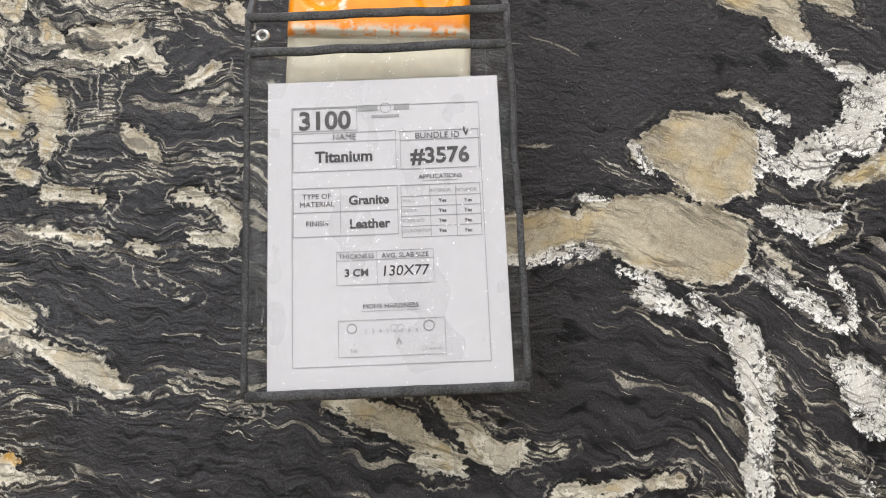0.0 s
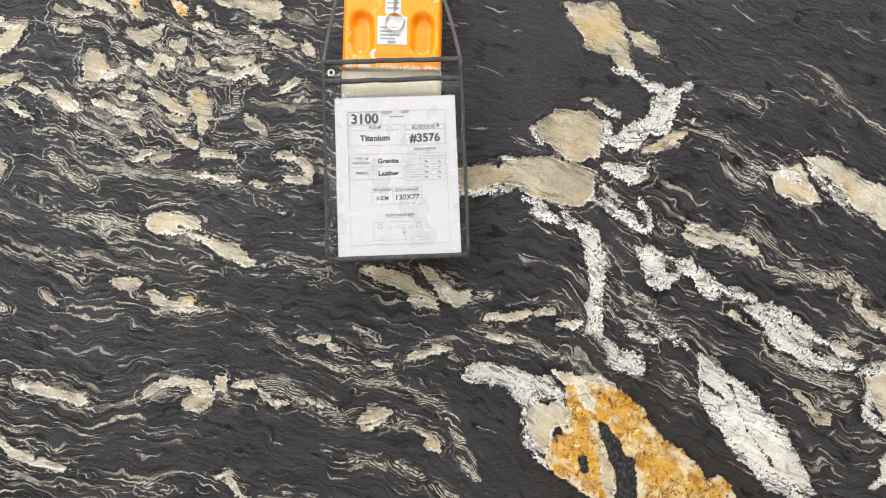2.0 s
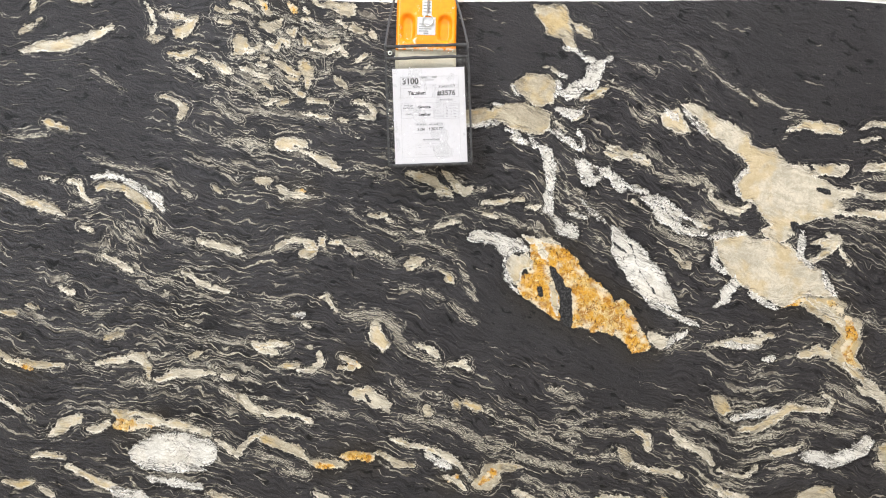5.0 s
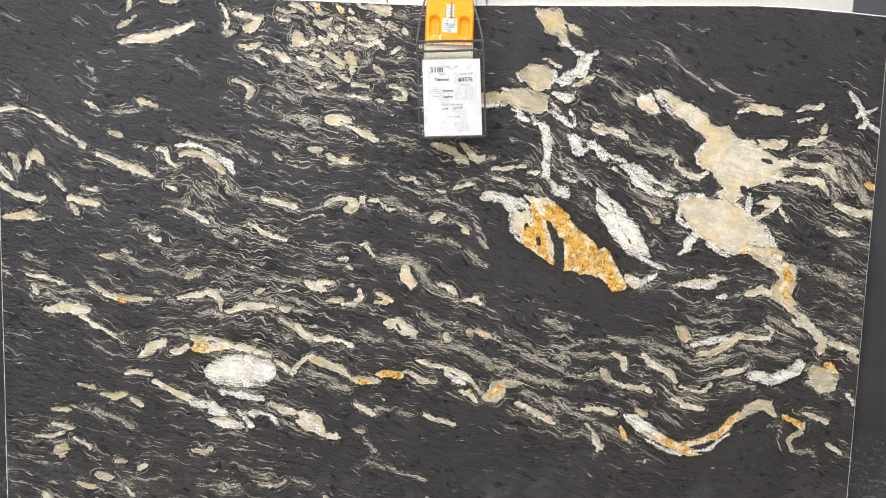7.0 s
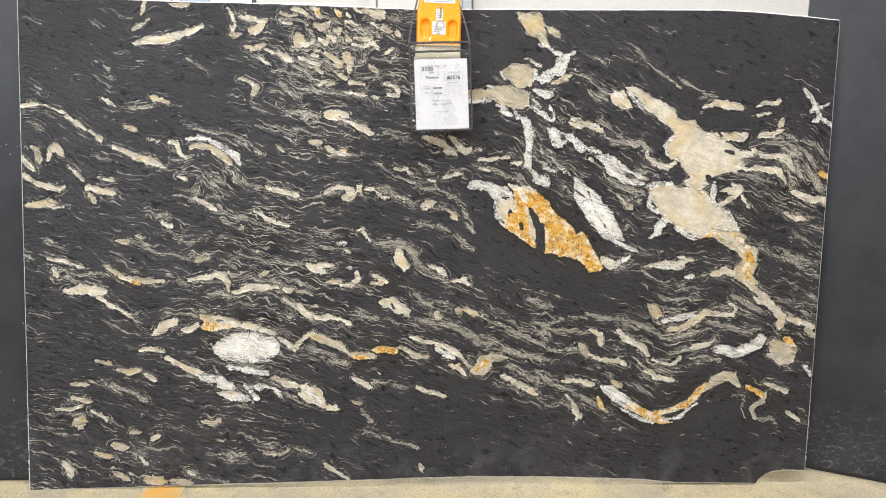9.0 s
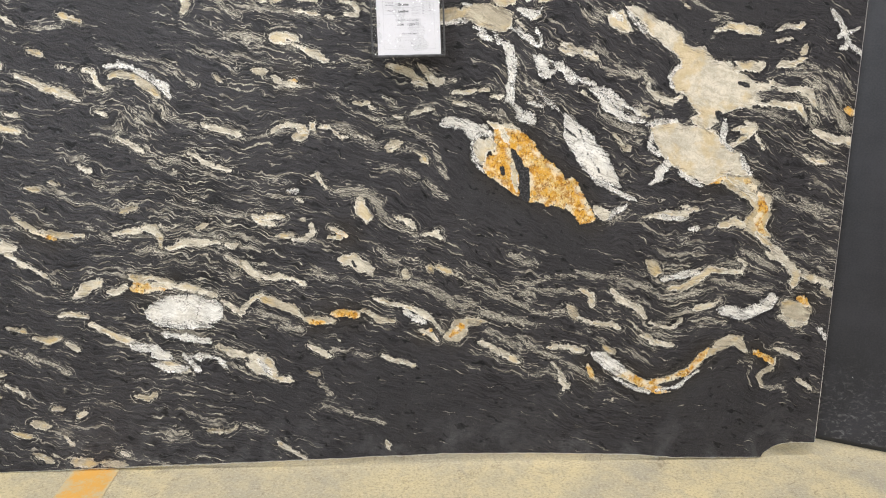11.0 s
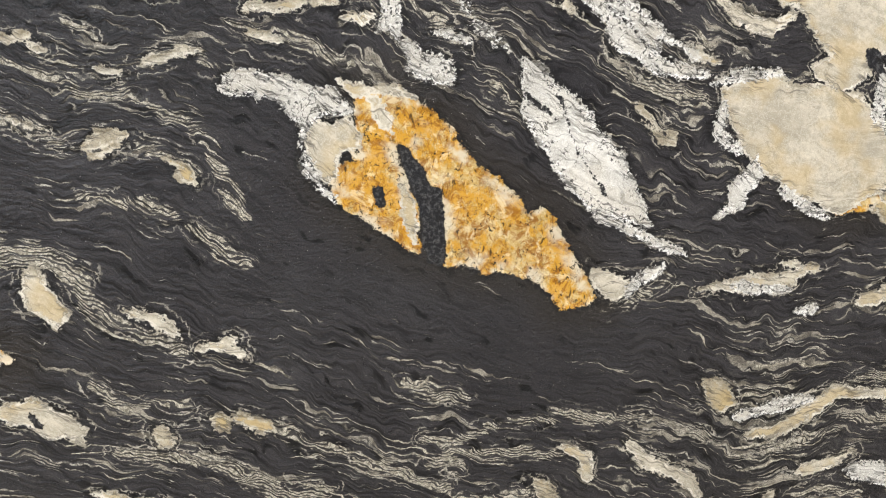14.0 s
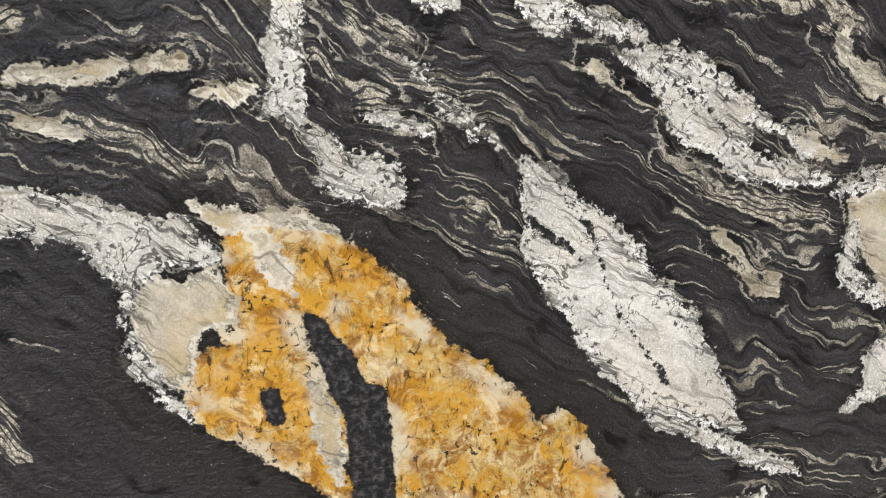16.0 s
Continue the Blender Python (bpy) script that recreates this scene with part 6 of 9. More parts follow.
vein(CREAM, (-1.008, 0.766, 0.0010), (-0.998, 0.769, 0.0067), (-0.954, 0.781, 0.0090), (-0.887, 0.794, 0.0113), (-0.854, 0.772, 0.0090), (-0.843, 0.765, 0.0014))
vein(CREAM, (-0.830, 0.726, 0.0010), (-0.820, 0.727, 0.0068), (-0.753, 0.740, 0.0090), (-0.686, 0.749, 0.0090), (-0.653, 0.743, 0.0068), (-0.643, 0.741, 0.0010))
vein(CREAM, (-0.647, 0.745, 0.0007), (-0.641, 0.743, 0.0045), (-0.608, 0.732, 0.0068), (-0.585, 0.744, 0.0045), (-0.580, 0.747, 0.0007))
vein(CREAM, (-0.569, 0.683, 0.0010), (-0.562, 0.676, 0.0068), (-0.528, 0.642, 0.0114), (-0.482, 0.625, 0.0068), (-0.473, 0.621, 0.0010))
vein(THREAD, (-1.093, 0.792, 0.0007), (-1.087, 0.789, 0.0045), (-1.043, 0.768, 0.0067), (-1.010, 0.746, 0.0045), (-1.004, 0.742, 0.0007))
vein(CREAM, (-0.529, 0.837, 0.0010), (-0.519, 0.837, 0.0068), (-0.440, 0.839, 0.0068), (-0.431, 0.840, 0.0010))
vein(CREAM, (-1.206, 0.477, 0.0007), (-1.200, 0.478, 0.0045), (-1.155, 0.484, 0.0091), (-1.111, 0.475, 0.0068), (-1.101, 0.474, 0.0010))
vein(CREAM, (-1.108, 0.454, 0.0010), (-1.100, 0.450, 0.0068), (-1.055, 0.428, 0.0091), (-0.999, 0.396, 0.0114), (-0.954, 0.379, 0.0114), (-0.887, 0.356, 0.0114), (-0.871, 0.351, 0.0017))
vein(WHITE, (-0.956, 0.361, 0.0014), (-0.943, 0.360, 0.0091), (-0.875, 0.357, 0.0137), (-0.853, 0.334, 0.0114), (-0.842, 0.322, 0.0017))
vein(WHITE, (-0.887, 0.302, 0.0014), (-0.875, 0.298, 0.0091), (-0.830, 0.282, 0.0114), (-0.773, 0.288, 0.0115), (-0.757, 0.290, 0.0017))
vein(WHITE, (-0.851, 0.418, 0.0010), (-0.842, 0.416, 0.0068), (-0.751, 0.394, 0.0091), (-0.695, 0.383, 0.0091), (-0.682, 0.381, 0.0014))
vein(WHITE, (-0.871, 0.451, 0.0007), (-0.864, 0.450, 0.0046), (-0.774, 0.440, 0.0091), (-0.684, 0.442, 0.0068), (-0.674, 0.442, 0.0010))
vein(WHITE, (-0.780, 0.343, 0.0010), (-0.774, 0.335, 0.0069), (-0.728, 0.277, 0.0092), (-0.720, 0.267, 0.0014))
vein(WHITE, (-0.712, 0.338, 0.0007), (-0.706, 0.336, 0.0046), (-0.637, 0.314, 0.0069), (-0.628, 0.311, 0.0010))
vein(CREAM, (-0.650, 0.366, 0.0014), (-0.638, 0.361, 0.0092), (-0.581, 0.339, 0.0138), (-0.563, 0.332, 0.0021))
vein(CREAM, (-0.556, 0.298, 0.0024), (-0.534, 0.292, 0.0161), (-0.489, 0.281, 0.0230), (-0.465, 0.258, 0.0138), (-0.452, 0.244, 0.0021))
vein(WHITE, (-0.520, 0.327, 0.0014), (-0.512, 0.316, 0.0092), (-0.477, 0.270, 0.0092), (-0.469, 0.259, 0.0014))
vein(CREAM, (-0.447, 0.250, 0.0017), (-0.431, 0.247, 0.0115), (-0.408, 0.242, 0.0115), (-0.392, 0.239, 0.0017))
vein(TAN, (-1.302, 0.398, 0.0014), (-1.290, 0.395, 0.0091), (-1.245, 0.385, 0.0113), (-1.212, 0.392, 0.0091), (-1.199, 0.395, 0.0014))
vein(TAN, (-1.384, 0.430, 0.0007), (-1.378, 0.428, 0.0045), (-1.323, 0.418, 0.0091), (-1.310, 0.416, 0.0014))
vein(TAN, (-1.478, 0.335, 0.0010), (-1.468, 0.334, 0.0068), (-1.424, 0.330, 0.0091), (-1.411, 0.329, 0.0014))
vein(CREAM, (-1.186, 0.380, 0.0010), (-1.178, 0.374, 0.0068), (-1.145, 0.352, 0.0068), (-1.137, 0.346, 0.0010))
vein(TAN, (-1.477, 0.162, 0.0020), (-1.460, 0.171, 0.0137), (-1.437, 0.183, 0.0159), (-1.445, 0.155, 0.0114), (-1.449, 0.139, 0.0017))
vein(TAN, (-1.482, 0.278, 0.0014), (-1.469, 0.276, 0.0091), (-1.414, 0.265, 0.0114), (-1.398, 0.262, 0.0017))
vein(CREAM, (-1.547, 0.223, 0.0010), (-1.537, 0.224, 0.0068), (-1.470, 0.225, 0.0068), (-1.437, 0.242, 0.0068), (-1.428, 0.246, 0.0010))
vein(THREAD, (-1.318, 0.340, 0.0007), (-1.313, 0.337, 0.0045), (-1.246, 0.303, 0.0068), (-1.179, 0.269, 0.0068), (-1.171, 0.265, 0.0010))
vein(THREAD, (-1.361, 0.351, 0.0005), (-1.357, 0.348, 0.0034), (-1.280, 0.291, 0.0057), (-1.273, 0.286, 0.0009))
vein(CREAM, (-1.400, 0.224, 0.0010), (-1.392, 0.219, 0.0068), (-1.337, 0.185, 0.0068), (-1.329, 0.180, 0.0010))
vein(TAN, (-0.956, 0.182, 0.0014), (-0.943, 0.179, 0.0092), (-0.909, 0.173, 0.0115), (-0.886, 0.185, 0.0092), (-0.875, 0.191, 0.0014))
vein(TAN, (-1.249, 0.127, 0.0014), (-1.237, 0.128, 0.0091), (-1.214, 0.128, 0.0092), (-1.201, 0.128, 0.0014))
vein(TAN, (-1.327, 0.075, 0.0024), (-1.305, 0.072, 0.0160), (-1.271, 0.068, 0.0160), (-1.249, 0.065, 0.0024))
vein(CREAM, (-1.164, 0.098, 0.0014), (-1.153, 0.105, 0.0092), (-1.135, 0.117, 0.0092), (-1.125, 0.124, 0.0014))
vein(TAN, (-1.396, 0.047, 0.0014), (-1.384, 0.043, 0.0092), (-1.328, 0.025, 0.0092), (-1.315, 0.021, 0.0014))
vein(CREAM, (-1.516, 0.007, 0.0017), (-1.508, -0.006, 0.0114), (-1.492, -0.030, 0.0183), (-1.486, -0.053, 0.0092), (-1.483, -0.066, 0.0014))
vein(TAN, (-1.193, -0.071, 0.0024), (-1.170, -0.073, 0.0161), (-1.125, -0.078, 0.0184), (-1.099, -0.080, 0.0028))
vein(TAN, (-1.088, -0.078, 0.0021), (-1.068, -0.079, 0.0138), (-1.011, -0.083, 0.0115), (-0.995, -0.085, 0.0017))
vein(CREAM, (-1.020, -0.031, 0.0010), (-1.011, -0.035, 0.0069), (-0.989, -0.047, 0.0069), (-0.980, -0.052, 0.0010))
vein(TAN, (-1.317, -0.041, 0.0014), (-1.306, -0.046, 0.0092), (-1.261, -0.070, 0.0092), (-1.250, -0.076, 0.0014))
vein(CREAM, (-1.210, 0.029, 0.0010), (-1.204, 0.022, 0.0069), (-1.186, -0.002, 0.0092), (-1.178, -0.012, 0.0014))
vein(TAN, (-0.702, 0.046, 0.0010), (-0.692, 0.045, 0.0069), (-0.635, 0.041, 0.0069), (-0.600, 0.059, 0.0046), (-0.595, 0.061, 0.0007))
vein(CREAM, (-0.446, 0.001, 0.0010), (-0.438, -0.004, 0.0070), (-0.403, -0.028, 0.0093), (-0.356, -0.058, 0.0070), (-0.348, -0.064, 0.0010))
vein(THREAD, (-0.297, 0.242, 0.0007), (-0.293, 0.237, 0.0046), (-0.257, 0.190, 0.0093), (-0.249, 0.180, 0.0014))
vein(THREAD, (-0.285, 0.144, 0.0007), (-0.279, 0.142, 0.0046), (-0.174, 0.113, 0.0046), (-0.168, 0.111, 0.0007))
vein(TAN, (-0.337, 0.275, 0.0010), (-0.328, 0.272, 0.0069), (-0.305, 0.265, 0.0069), (-0.296, 0.263, 0.0010))
vein(CREAM, (-0.047, 0.003, 0.0011), (-0.043, -0.006, 0.0070), (-0.036, -0.023, 0.0094), (-0.030, -0.035, 0.0014))
vein(CREAM, (-0.062, 0.332, 0.0010), (-0.053, 0.329, 0.0069), (-0.006, 0.313, 0.0093), (0.006, 0.309, 0.0014))
vein(THREAD, (-0.179, 0.109, 0.0005), (-0.174, 0.108, 0.0035), (-0.057, 0.073, 0.0047), (-0.051, 0.072, 0.0007))
vein(THREAD, (-0.571, 0.068, 0.0005), (-0.566, 0.066, 0.0035), (-0.497, 0.043, 0.0046), (-0.491, 0.041, 0.0007))
vein(THREAD, (-0.835, 0.025, 0.0007), (-0.829, 0.027, 0.0046), (-0.772, 0.039, 0.0046), (-0.766, 0.041, 0.0007))
vein(WHITE, (1.507, 1.625, 0.0007), (1.512, 1.621, 0.0045), (1.542, 1.593, 0.0091), (1.564, 1.555, 0.0114), (1.547, 1.532, 0.0068), (1.541, 1.524, 0.0010))
vein(WHITE, (1.558, 1.563, 0.0010), (1.564, 1.555, 0.0068), (1.590, 1.522, 0.0068), (1.580, 1.495, 0.0068), (1.557, 1.492, 0.0046), (1.551, 1.491, 0.0007))
vein(WHITE, (1.578, 1.542, 0.0007), (1.583, 1.545, 0.0046), (1.621, 1.564, 0.0046), (1.627, 1.567, 0.0007))
vein(WHITE, (1.595, 1.511, 0.0010), (1.603, 1.505, 0.0068), (1.636, 1.479, 0.0091), (1.646, 1.471, 0.0014))
vein(CREAM, (1.104, 1.537, 0.0010), (1.113, 1.540, 0.0068), (1.146, 1.552, 0.0113), (1.193, 1.543, 0.0113), (1.252, 1.533, 0.0068), (1.261, 1.532, 0.0010))
vein(CREAM, (1.311, 1.544, 0.0010), (1.320, 1.547, 0.0068), (1.365, 1.564, 0.0091), (1.411, 1.568, 0.0091), (1.424, 1.569, 0.0014))
vein(THREAD, (1.070, 1.570, 0.0007), (1.076, 1.572, 0.0045), (1.121, 1.591, 0.0068), (1.145, 1.574, 0.0045), (1.150, 1.571, 0.0007))
vein(CREAM, (1.344, 1.421, 0.0010), (1.353, 1.424, 0.0068), (1.387, 1.437, 0.0114), (1.421, 1.449, 0.0091), (1.433, 1.453, 0.0014))
vein(TAN, (1.411, 1.458, 0.0017), (1.419, 1.472, 0.0114), (1.429, 1.490, 0.0091), (1.435, 1.501, 0.0014))
vein(CREAM, (1.169, 1.433, 0.0010), (1.178, 1.430, 0.0068), (1.225, 1.416, 0.0137), (1.272, 1.417, 0.0091), (1.284, 1.418, 0.0014))
vein(CREAM, (1.316, 1.512, 0.0007), (1.323, 1.513, 0.0045), (1.368, 1.522, 0.0045), (1.375, 1.523, 0.0007))
vein(THREAD, (1.292, 1.375, 0.0007), (1.298, 1.377, 0.0046), (1.366, 1.402, 0.0068), (1.425, 1.393, 0.0069), (1.487, 1.349, 0.0069), (1.517, 1.270, 0.0069), (1.520, 1.261, 0.0010))
vein(THREAD, (1.271, 1.342, 0.0007), (1.277, 1.343, 0.0046), (1.358, 1.352, 0.0069), (1.418, 1.336, 0.0092), (1.468, 1.292, 0.0092), (1.497, 1.224, 0.0069), (1.501, 1.215, 0.0010))
vein(CREAM, (1.378, 1.276, 0.0010), (1.387, 1.278, 0.0069), (1.426, 1.286, 0.0092), (1.452, 1.257, 0.0069), (1.461, 1.234, 0.0046), (1.463, 1.228, 0.0007))
vein(THREAD, (1.454, 1.396, 0.0007), (1.460, 1.394, 0.0046), (1.532, 1.373, 0.0069), (1.572, 1.318, 0.0092), (1.615, 1.227, 0.0092), (1.620, 1.216, 0.0014))
vein(THREAD, (1.499, 1.420, 0.0007), (1.505, 1.418, 0.0046), (1.577, 1.398, 0.0069), (1.628, 1.342, 0.0069), (1.635, 1.335, 0.0010))
vein(THREAD, (1.544, 1.326, 0.0010), (1.548, 1.317, 0.0069), (1.576, 1.261, 0.0092), (1.604, 1.216, 0.0092), (1.610, 1.205, 0.0014))
vein(GOLD, (1.600, 1.277, 0.0017), (1.615, 1.273, 0.0115), (1.635, 1.269, 0.0115), (1.650, 1.266, 0.0017))
vein(CREAM, (1.524, 1.185, 0.0014), (1.536, 1.179, 0.0092), (1.573, 1.162, 0.0115), (1.609, 1.158, 0.0069), (1.618, 1.157, 0.0010))
vein(CREAM, (1.592, 1.175, 0.0017), (1.608, 1.170, 0.0115), (1.639, 1.159, 0.0162), (1.661, 1.152, 0.0024))
vein(THREAD, (1.253, 1.263, 0.0007), (1.260, 1.263, 0.0046), (1.342, 1.254, 0.0069), (1.402, 1.233, 0.0046), (1.408, 1.230, 0.0007))
vein(THREAD, (1.478, 1.100, 0.0007), (1.484, 1.097, 0.0046), (1.520, 1.079, 0.0092), (1.556, 1.083, 0.0046), (1.562, 1.083, 0.0007))
vein(THREAD, (1.465, 0.927, 0.0010), (1.474, 0.922, 0.0070), (1.511, 0.900, 0.0046), (1.517, 0.897, 0.0007))
vein(THREAD, (1.371, 0.969, 0.0005), (1.376, 0.966, 0.0035), (1.450, 0.922, 0.0046), (1.456, 0.918, 0.0007))
vein(THREAD, (1.516, 0.925, 0.0005), (1.521, 0.924, 0.0035), (1.619, 0.891, 0.0047), (1.625, 0.889, 0.0007))
vein(TAN, (1.185, 1.190, 0.0010), (1.195, 1.192, 0.0069), (1.252, 1.205, 0.0115), (1.268, 1.209, 0.0017))
vein(CREAM, (-0.445, 1.154, 0.0011), (-0.436, 1.156, 0.0070), (-0.407, 1.164, 0.0080), (-0.379, 1.158, 0.0071), (-0.362, 1.139, 0.0061), (-0.333, 1.139, 0.0041), (-0.327, 1.140, 0.0006))
vein(CREAM, (-0.335, 1.136, 0.0009), (-0.332, 1.144, 0.0061), (-0.322, 1.169, 0.0071), (-0.319, 1.179, 0.0011))
vein(TAN, (-0.392, 1.120, 0.0011), (-0.383, 1.118, 0.0071), (-0.364, 1.114, 0.0082), (-0.344, 1.119, 0.0041), (-0.339, 1.121, 0.0006))
vein(CREAM, (-0.301, 1.161, 0.0005), (-0.297, 1.160, 0.0031), (-0.268, 1.158, 0.0061), (-0.250, 1.147, 0.0041), (-0.245, 1.144, 0.0006))
vein(CREAM, (-0.251, 1.139, 0.0006), (-0.245, 1.137, 0.0041), (-0.227, 1.127, 0.0062), (-0.202, 1.123, 0.0052), (-0.195, 1.122, 0.0008))
vein(THREAD, (-0.250, 1.178, 0.0003), (-0.247, 1.177, 0.0020), (-0.215, 1.158, 0.0051), (-0.176, 1.144, 0.0052), (-0.147, 1.124, 0.0062), (-0.140, 1.119, 0.0009))
vein(CREAM, (-0.167, 1.137, 0.0006), (-0.162, 1.134, 0.0041), (-0.142, 1.124, 0.0052), (-0.136, 1.121, 0.0008))
vein(THREAD, (-0.151, 1.127, 0.0005), (-0.147, 1.124, 0.0031), (-0.118, 1.105, 0.0031), (-0.093, 1.095, 0.0021), (-0.091, 1.094, 0.0003))
vein(TAN, (-0.078, 1.092, 0.0006), (-0.073, 1.095, 0.0042), (-0.047, 1.111, 0.0084), (-0.016, 1.112, 0.0063), (-0.007, 1.112, 0.0009))
vein(TAN, (-0.062, 1.084, 0.0005), (-0.058, 1.085, 0.0032), (-0.027, 1.096, 0.0042), (-0.021, 1.098, 0.0006))
vein(THREAD, (-0.005, 1.104, 0.0005), (-0.001, 1.102, 0.0032), (0.035, 1.087, 0.0053), (0.055, 1.067, 0.0053), (0.061, 1.061, 0.0008))
vein(TAN, (0.043, 1.077, 0.0010), (0.050, 1.072, 0.0064), (0.071, 1.056, 0.0086), (0.081, 1.046, 0.0043), (0.086, 1.042, 0.0006))
vein(THREAD, (-0.016, 1.180, 0.0003), (-0.014, 1.179, 0.0021), (0.026, 1.155, 0.0042), (0.067, 1.130, 0.0042), (0.103, 1.099, 0.0043), (0.113, 1.062, 0.0043), (0.129, 1.020, 0.0043), (0.131, 1.014, 0.0007))
vein(THREAD, (0.055, 1.147, 0.0003), (0.057, 1.145, 0.0021), (0.098, 1.115, 0.0027), (0.124, 1.063, 0.0032), (0.126, 1.059, 0.0005))
vein(THREAD, (0.116, 1.045, 0.0005), (0.118, 1.041, 0.0032), (0.134, 1.009, 0.0054), (0.139, 0.987, 0.0033), (0.141, 0.983, 0.0005))
vein(THREAD, (-0.184, 1.214, 0.0003), (-0.182, 1.213, 0.0020), (-0.123, 1.200, 0.0031), (-0.065, 1.167, 0.0042), (-0.014, 1.169, 0.0031), (-0.010, 1.169, 0.0005))
vein(THREAD, (-0.267, 1.270, 0.0003), (-0.265, 1.268, 0.0020), (-0.233, 1.250, 0.0050), (-0.200, 1.227, 0.0061), (-0.177, 1.213, 0.0031), (-0.173, 1.211, 0.0005))
vein(TAN, (-0.181, 1.244, 0.0006), (-0.175, 1.243, 0.0041), (-0.156, 1.241, 0.0071), (-0.131, 1.245, 0.0041), (-0.125, 1.245, 0.0006))
vein(CREAM, (-0.131, 1.236, 0.0005), (-0.127, 1.235, 0.0031), (-0.112, 1.230, 0.0041), (-0.106, 1.229, 0.0006))
vein(CREAM, (-0.043, 1.206, 0.0011), (-0.033, 1.203, 0.0072), (-0.013, 1.199, 0.0062), (-0.005, 1.197, 0.0009))
vein(THREAD, (0.013, 1.214, 0.0005), (0.018, 1.215, 0.0031), (0.059, 1.227, 0.0052), (0.089, 1.233, 0.0042), (0.095, 1.234, 0.0006))
vein(THREAD, (0.086, 1.231, 0.0005), (0.089, 1.228, 0.0031), (0.104, 1.213, 0.0042), (0.109, 1.209, 0.0006))
vein(THREAD, (-0.084, 1.028, 0.0003), (-0.081, 1.027, 0.0021), (-0.050, 1.019, 0.0043), (-0.009, 1.017, 0.0043), (0.017, 0.996, 0.0043), (0.043, 0.980, 0.0022), (0.046, 0.979, 0.0003))
vein(THREAD, (0.081, 0.969, 0.0007), (0.085, 0.965, 0.0044), (0.101, 0.948, 0.0044), (0.117, 0.937, 0.0033), (0.121, 0.935, 0.0005))
vein(THREAD, (0.114, 0.940, 0.0005), (0.117, 0.937, 0.0033), (0.150, 0.915, 0.0033), (0.154, 0.912, 0.0005))
vein(CREAM, (-0.330, 0.991, 0.0005), (-0.326, 0.991, 0.0031), (-0.311, 0.994, 0.0052), (-0.297, 0.976, 0.0053), (-0.274, 0.950, 0.0053), (-0.269, 0.944, 0.0008))
vein(THREAD, (-0.310, 0.994, 0.0005), (-0.306, 0.992, 0.0031), (-0.273, 0.971, 0.0053), (-0.255, 0.934, 0.0053), (-0.220, 0.923, 0.0053), (-0.179, 0.929, 0.0043), (-0.173, 0.930, 0.0006))
vein(THREAD, (-0.273, 0.961, 0.0005), (-0.268, 0.960, 0.0032), (-0.238, 0.955, 0.0042), (-0.245, 0.934, 0.0043), (-0.247, 0.928, 0.0006))
vein(THREAD, (-0.172, 0.946, 0.0005), (-0.167, 0.945, 0.0032), (-0.116, 0.935, 0.0054), (-0.086, 0.913, 0.0054), (-0.082, 0.875, 0.0055), (-0.057, 0.835, 0.0055), (-0.053, 0.829, 0.0008))
vein(THREAD, (-0.120, 0.917, 0.0005), (-0.117, 0.913, 0.0032), (-0.093, 0.880, 0.0044), (-0.078, 0.841, 0.0044), (-0.076, 0.835, 0.0007))
vein(TAN, (-0.410, 0.928, 0.0011), (-0.400, 0.932, 0.0073), (-0.388, 0.938, 0.0073), (-0.379, 0.942, 0.0011))
vein(CREAM, (-0.377, 0.907, 0.0005), (-0.373, 0.906, 0.0032), (-0.358, 0.901, 0.0042), (-0.353, 0.899, 0.0006))
vein(THREAD, (0.159, 1.290, 0.0003), (0.162, 1.290, 0.0021), (0.203, 1.292, 0.0063), (0.234, 1.298, 0.0042), (0.240, 1.299, 0.0006))
vein(CREAM, (0.168, 1.256, 0.0005), (0.172, 1.256, 0.0031), (0.203, 1.250, 0.0052), (0.210, 1.248, 0.0008))
vein(THREAD, (0.200, 1.242, 0.0003), (0.203, 1.242, 0.0021), (0.267, 1.229, 0.0032), (0.352, 1.216, 0.0032), (0.357, 1.215, 0.0005))
vein(THREAD, (0.148, 1.270, 0.0003), (0.151, 1.270, 0.0021), (0.203, 1.267, 0.0031), (0.266, 1.244, 0.0032), (0.270, 1.242, 0.0005))
vein(CREAM, (0.290, 1.287, 0.0008), (0.297, 1.285, 0.0053), (0.324, 1.281, 0.0074), (0.334, 1.280, 0.0011))
vein(THREAD, (-0.078, 1.267, 0.0003), (-0.076, 1.266, 0.0020), (-0.042, 1.248, 0.0041), (-0.037, 1.245, 0.0006))
vein(THREAD, (-0.458, 0.970, 0.0003), (-0.455, 0.969, 0.0021), (-0.417, 0.959, 0.0031), (-0.413, 0.958, 0.0005))
vein(TAN, (1.190, 0.375, 0.0019), (1.207, 0.383, 0.0129), (1.239, 0.399, 0.0151), (1.267, 0.406, 0.0172), (1.294, 0.400, 0.0151), (1.309, 0.366, 0.0087), (1.314, 0.355, 0.0013))
vein(GOLD, (1.344, 0.363, 0.0013), (1.355, 0.357, 0.0087), (1.391, 0.339, 0.0109), (1.427, 0.317, 0.0109), (1.440, 0.309, 0.0016))
vein(TAN, (1.443, 0.331, 0.0016), (1.439, 0.317, 0.0109), (1.430, 0.289, 0.0109), (1.398, 0.276, 0.0087), (1.382, 0.253, 0.0065), (1.399, 0.221, 0.0088), (1.405, 0.210, 0.0013))
vein(THREAD, (1.390, 0.224, 0.0010), (1.399, 0.221, 0.0066), (1.439, 0.207, 0.0088), (1.468, 0.221, 0.0066), (1.498, 0.191, 0.0044), (1.503, 0.187, 0.0007))
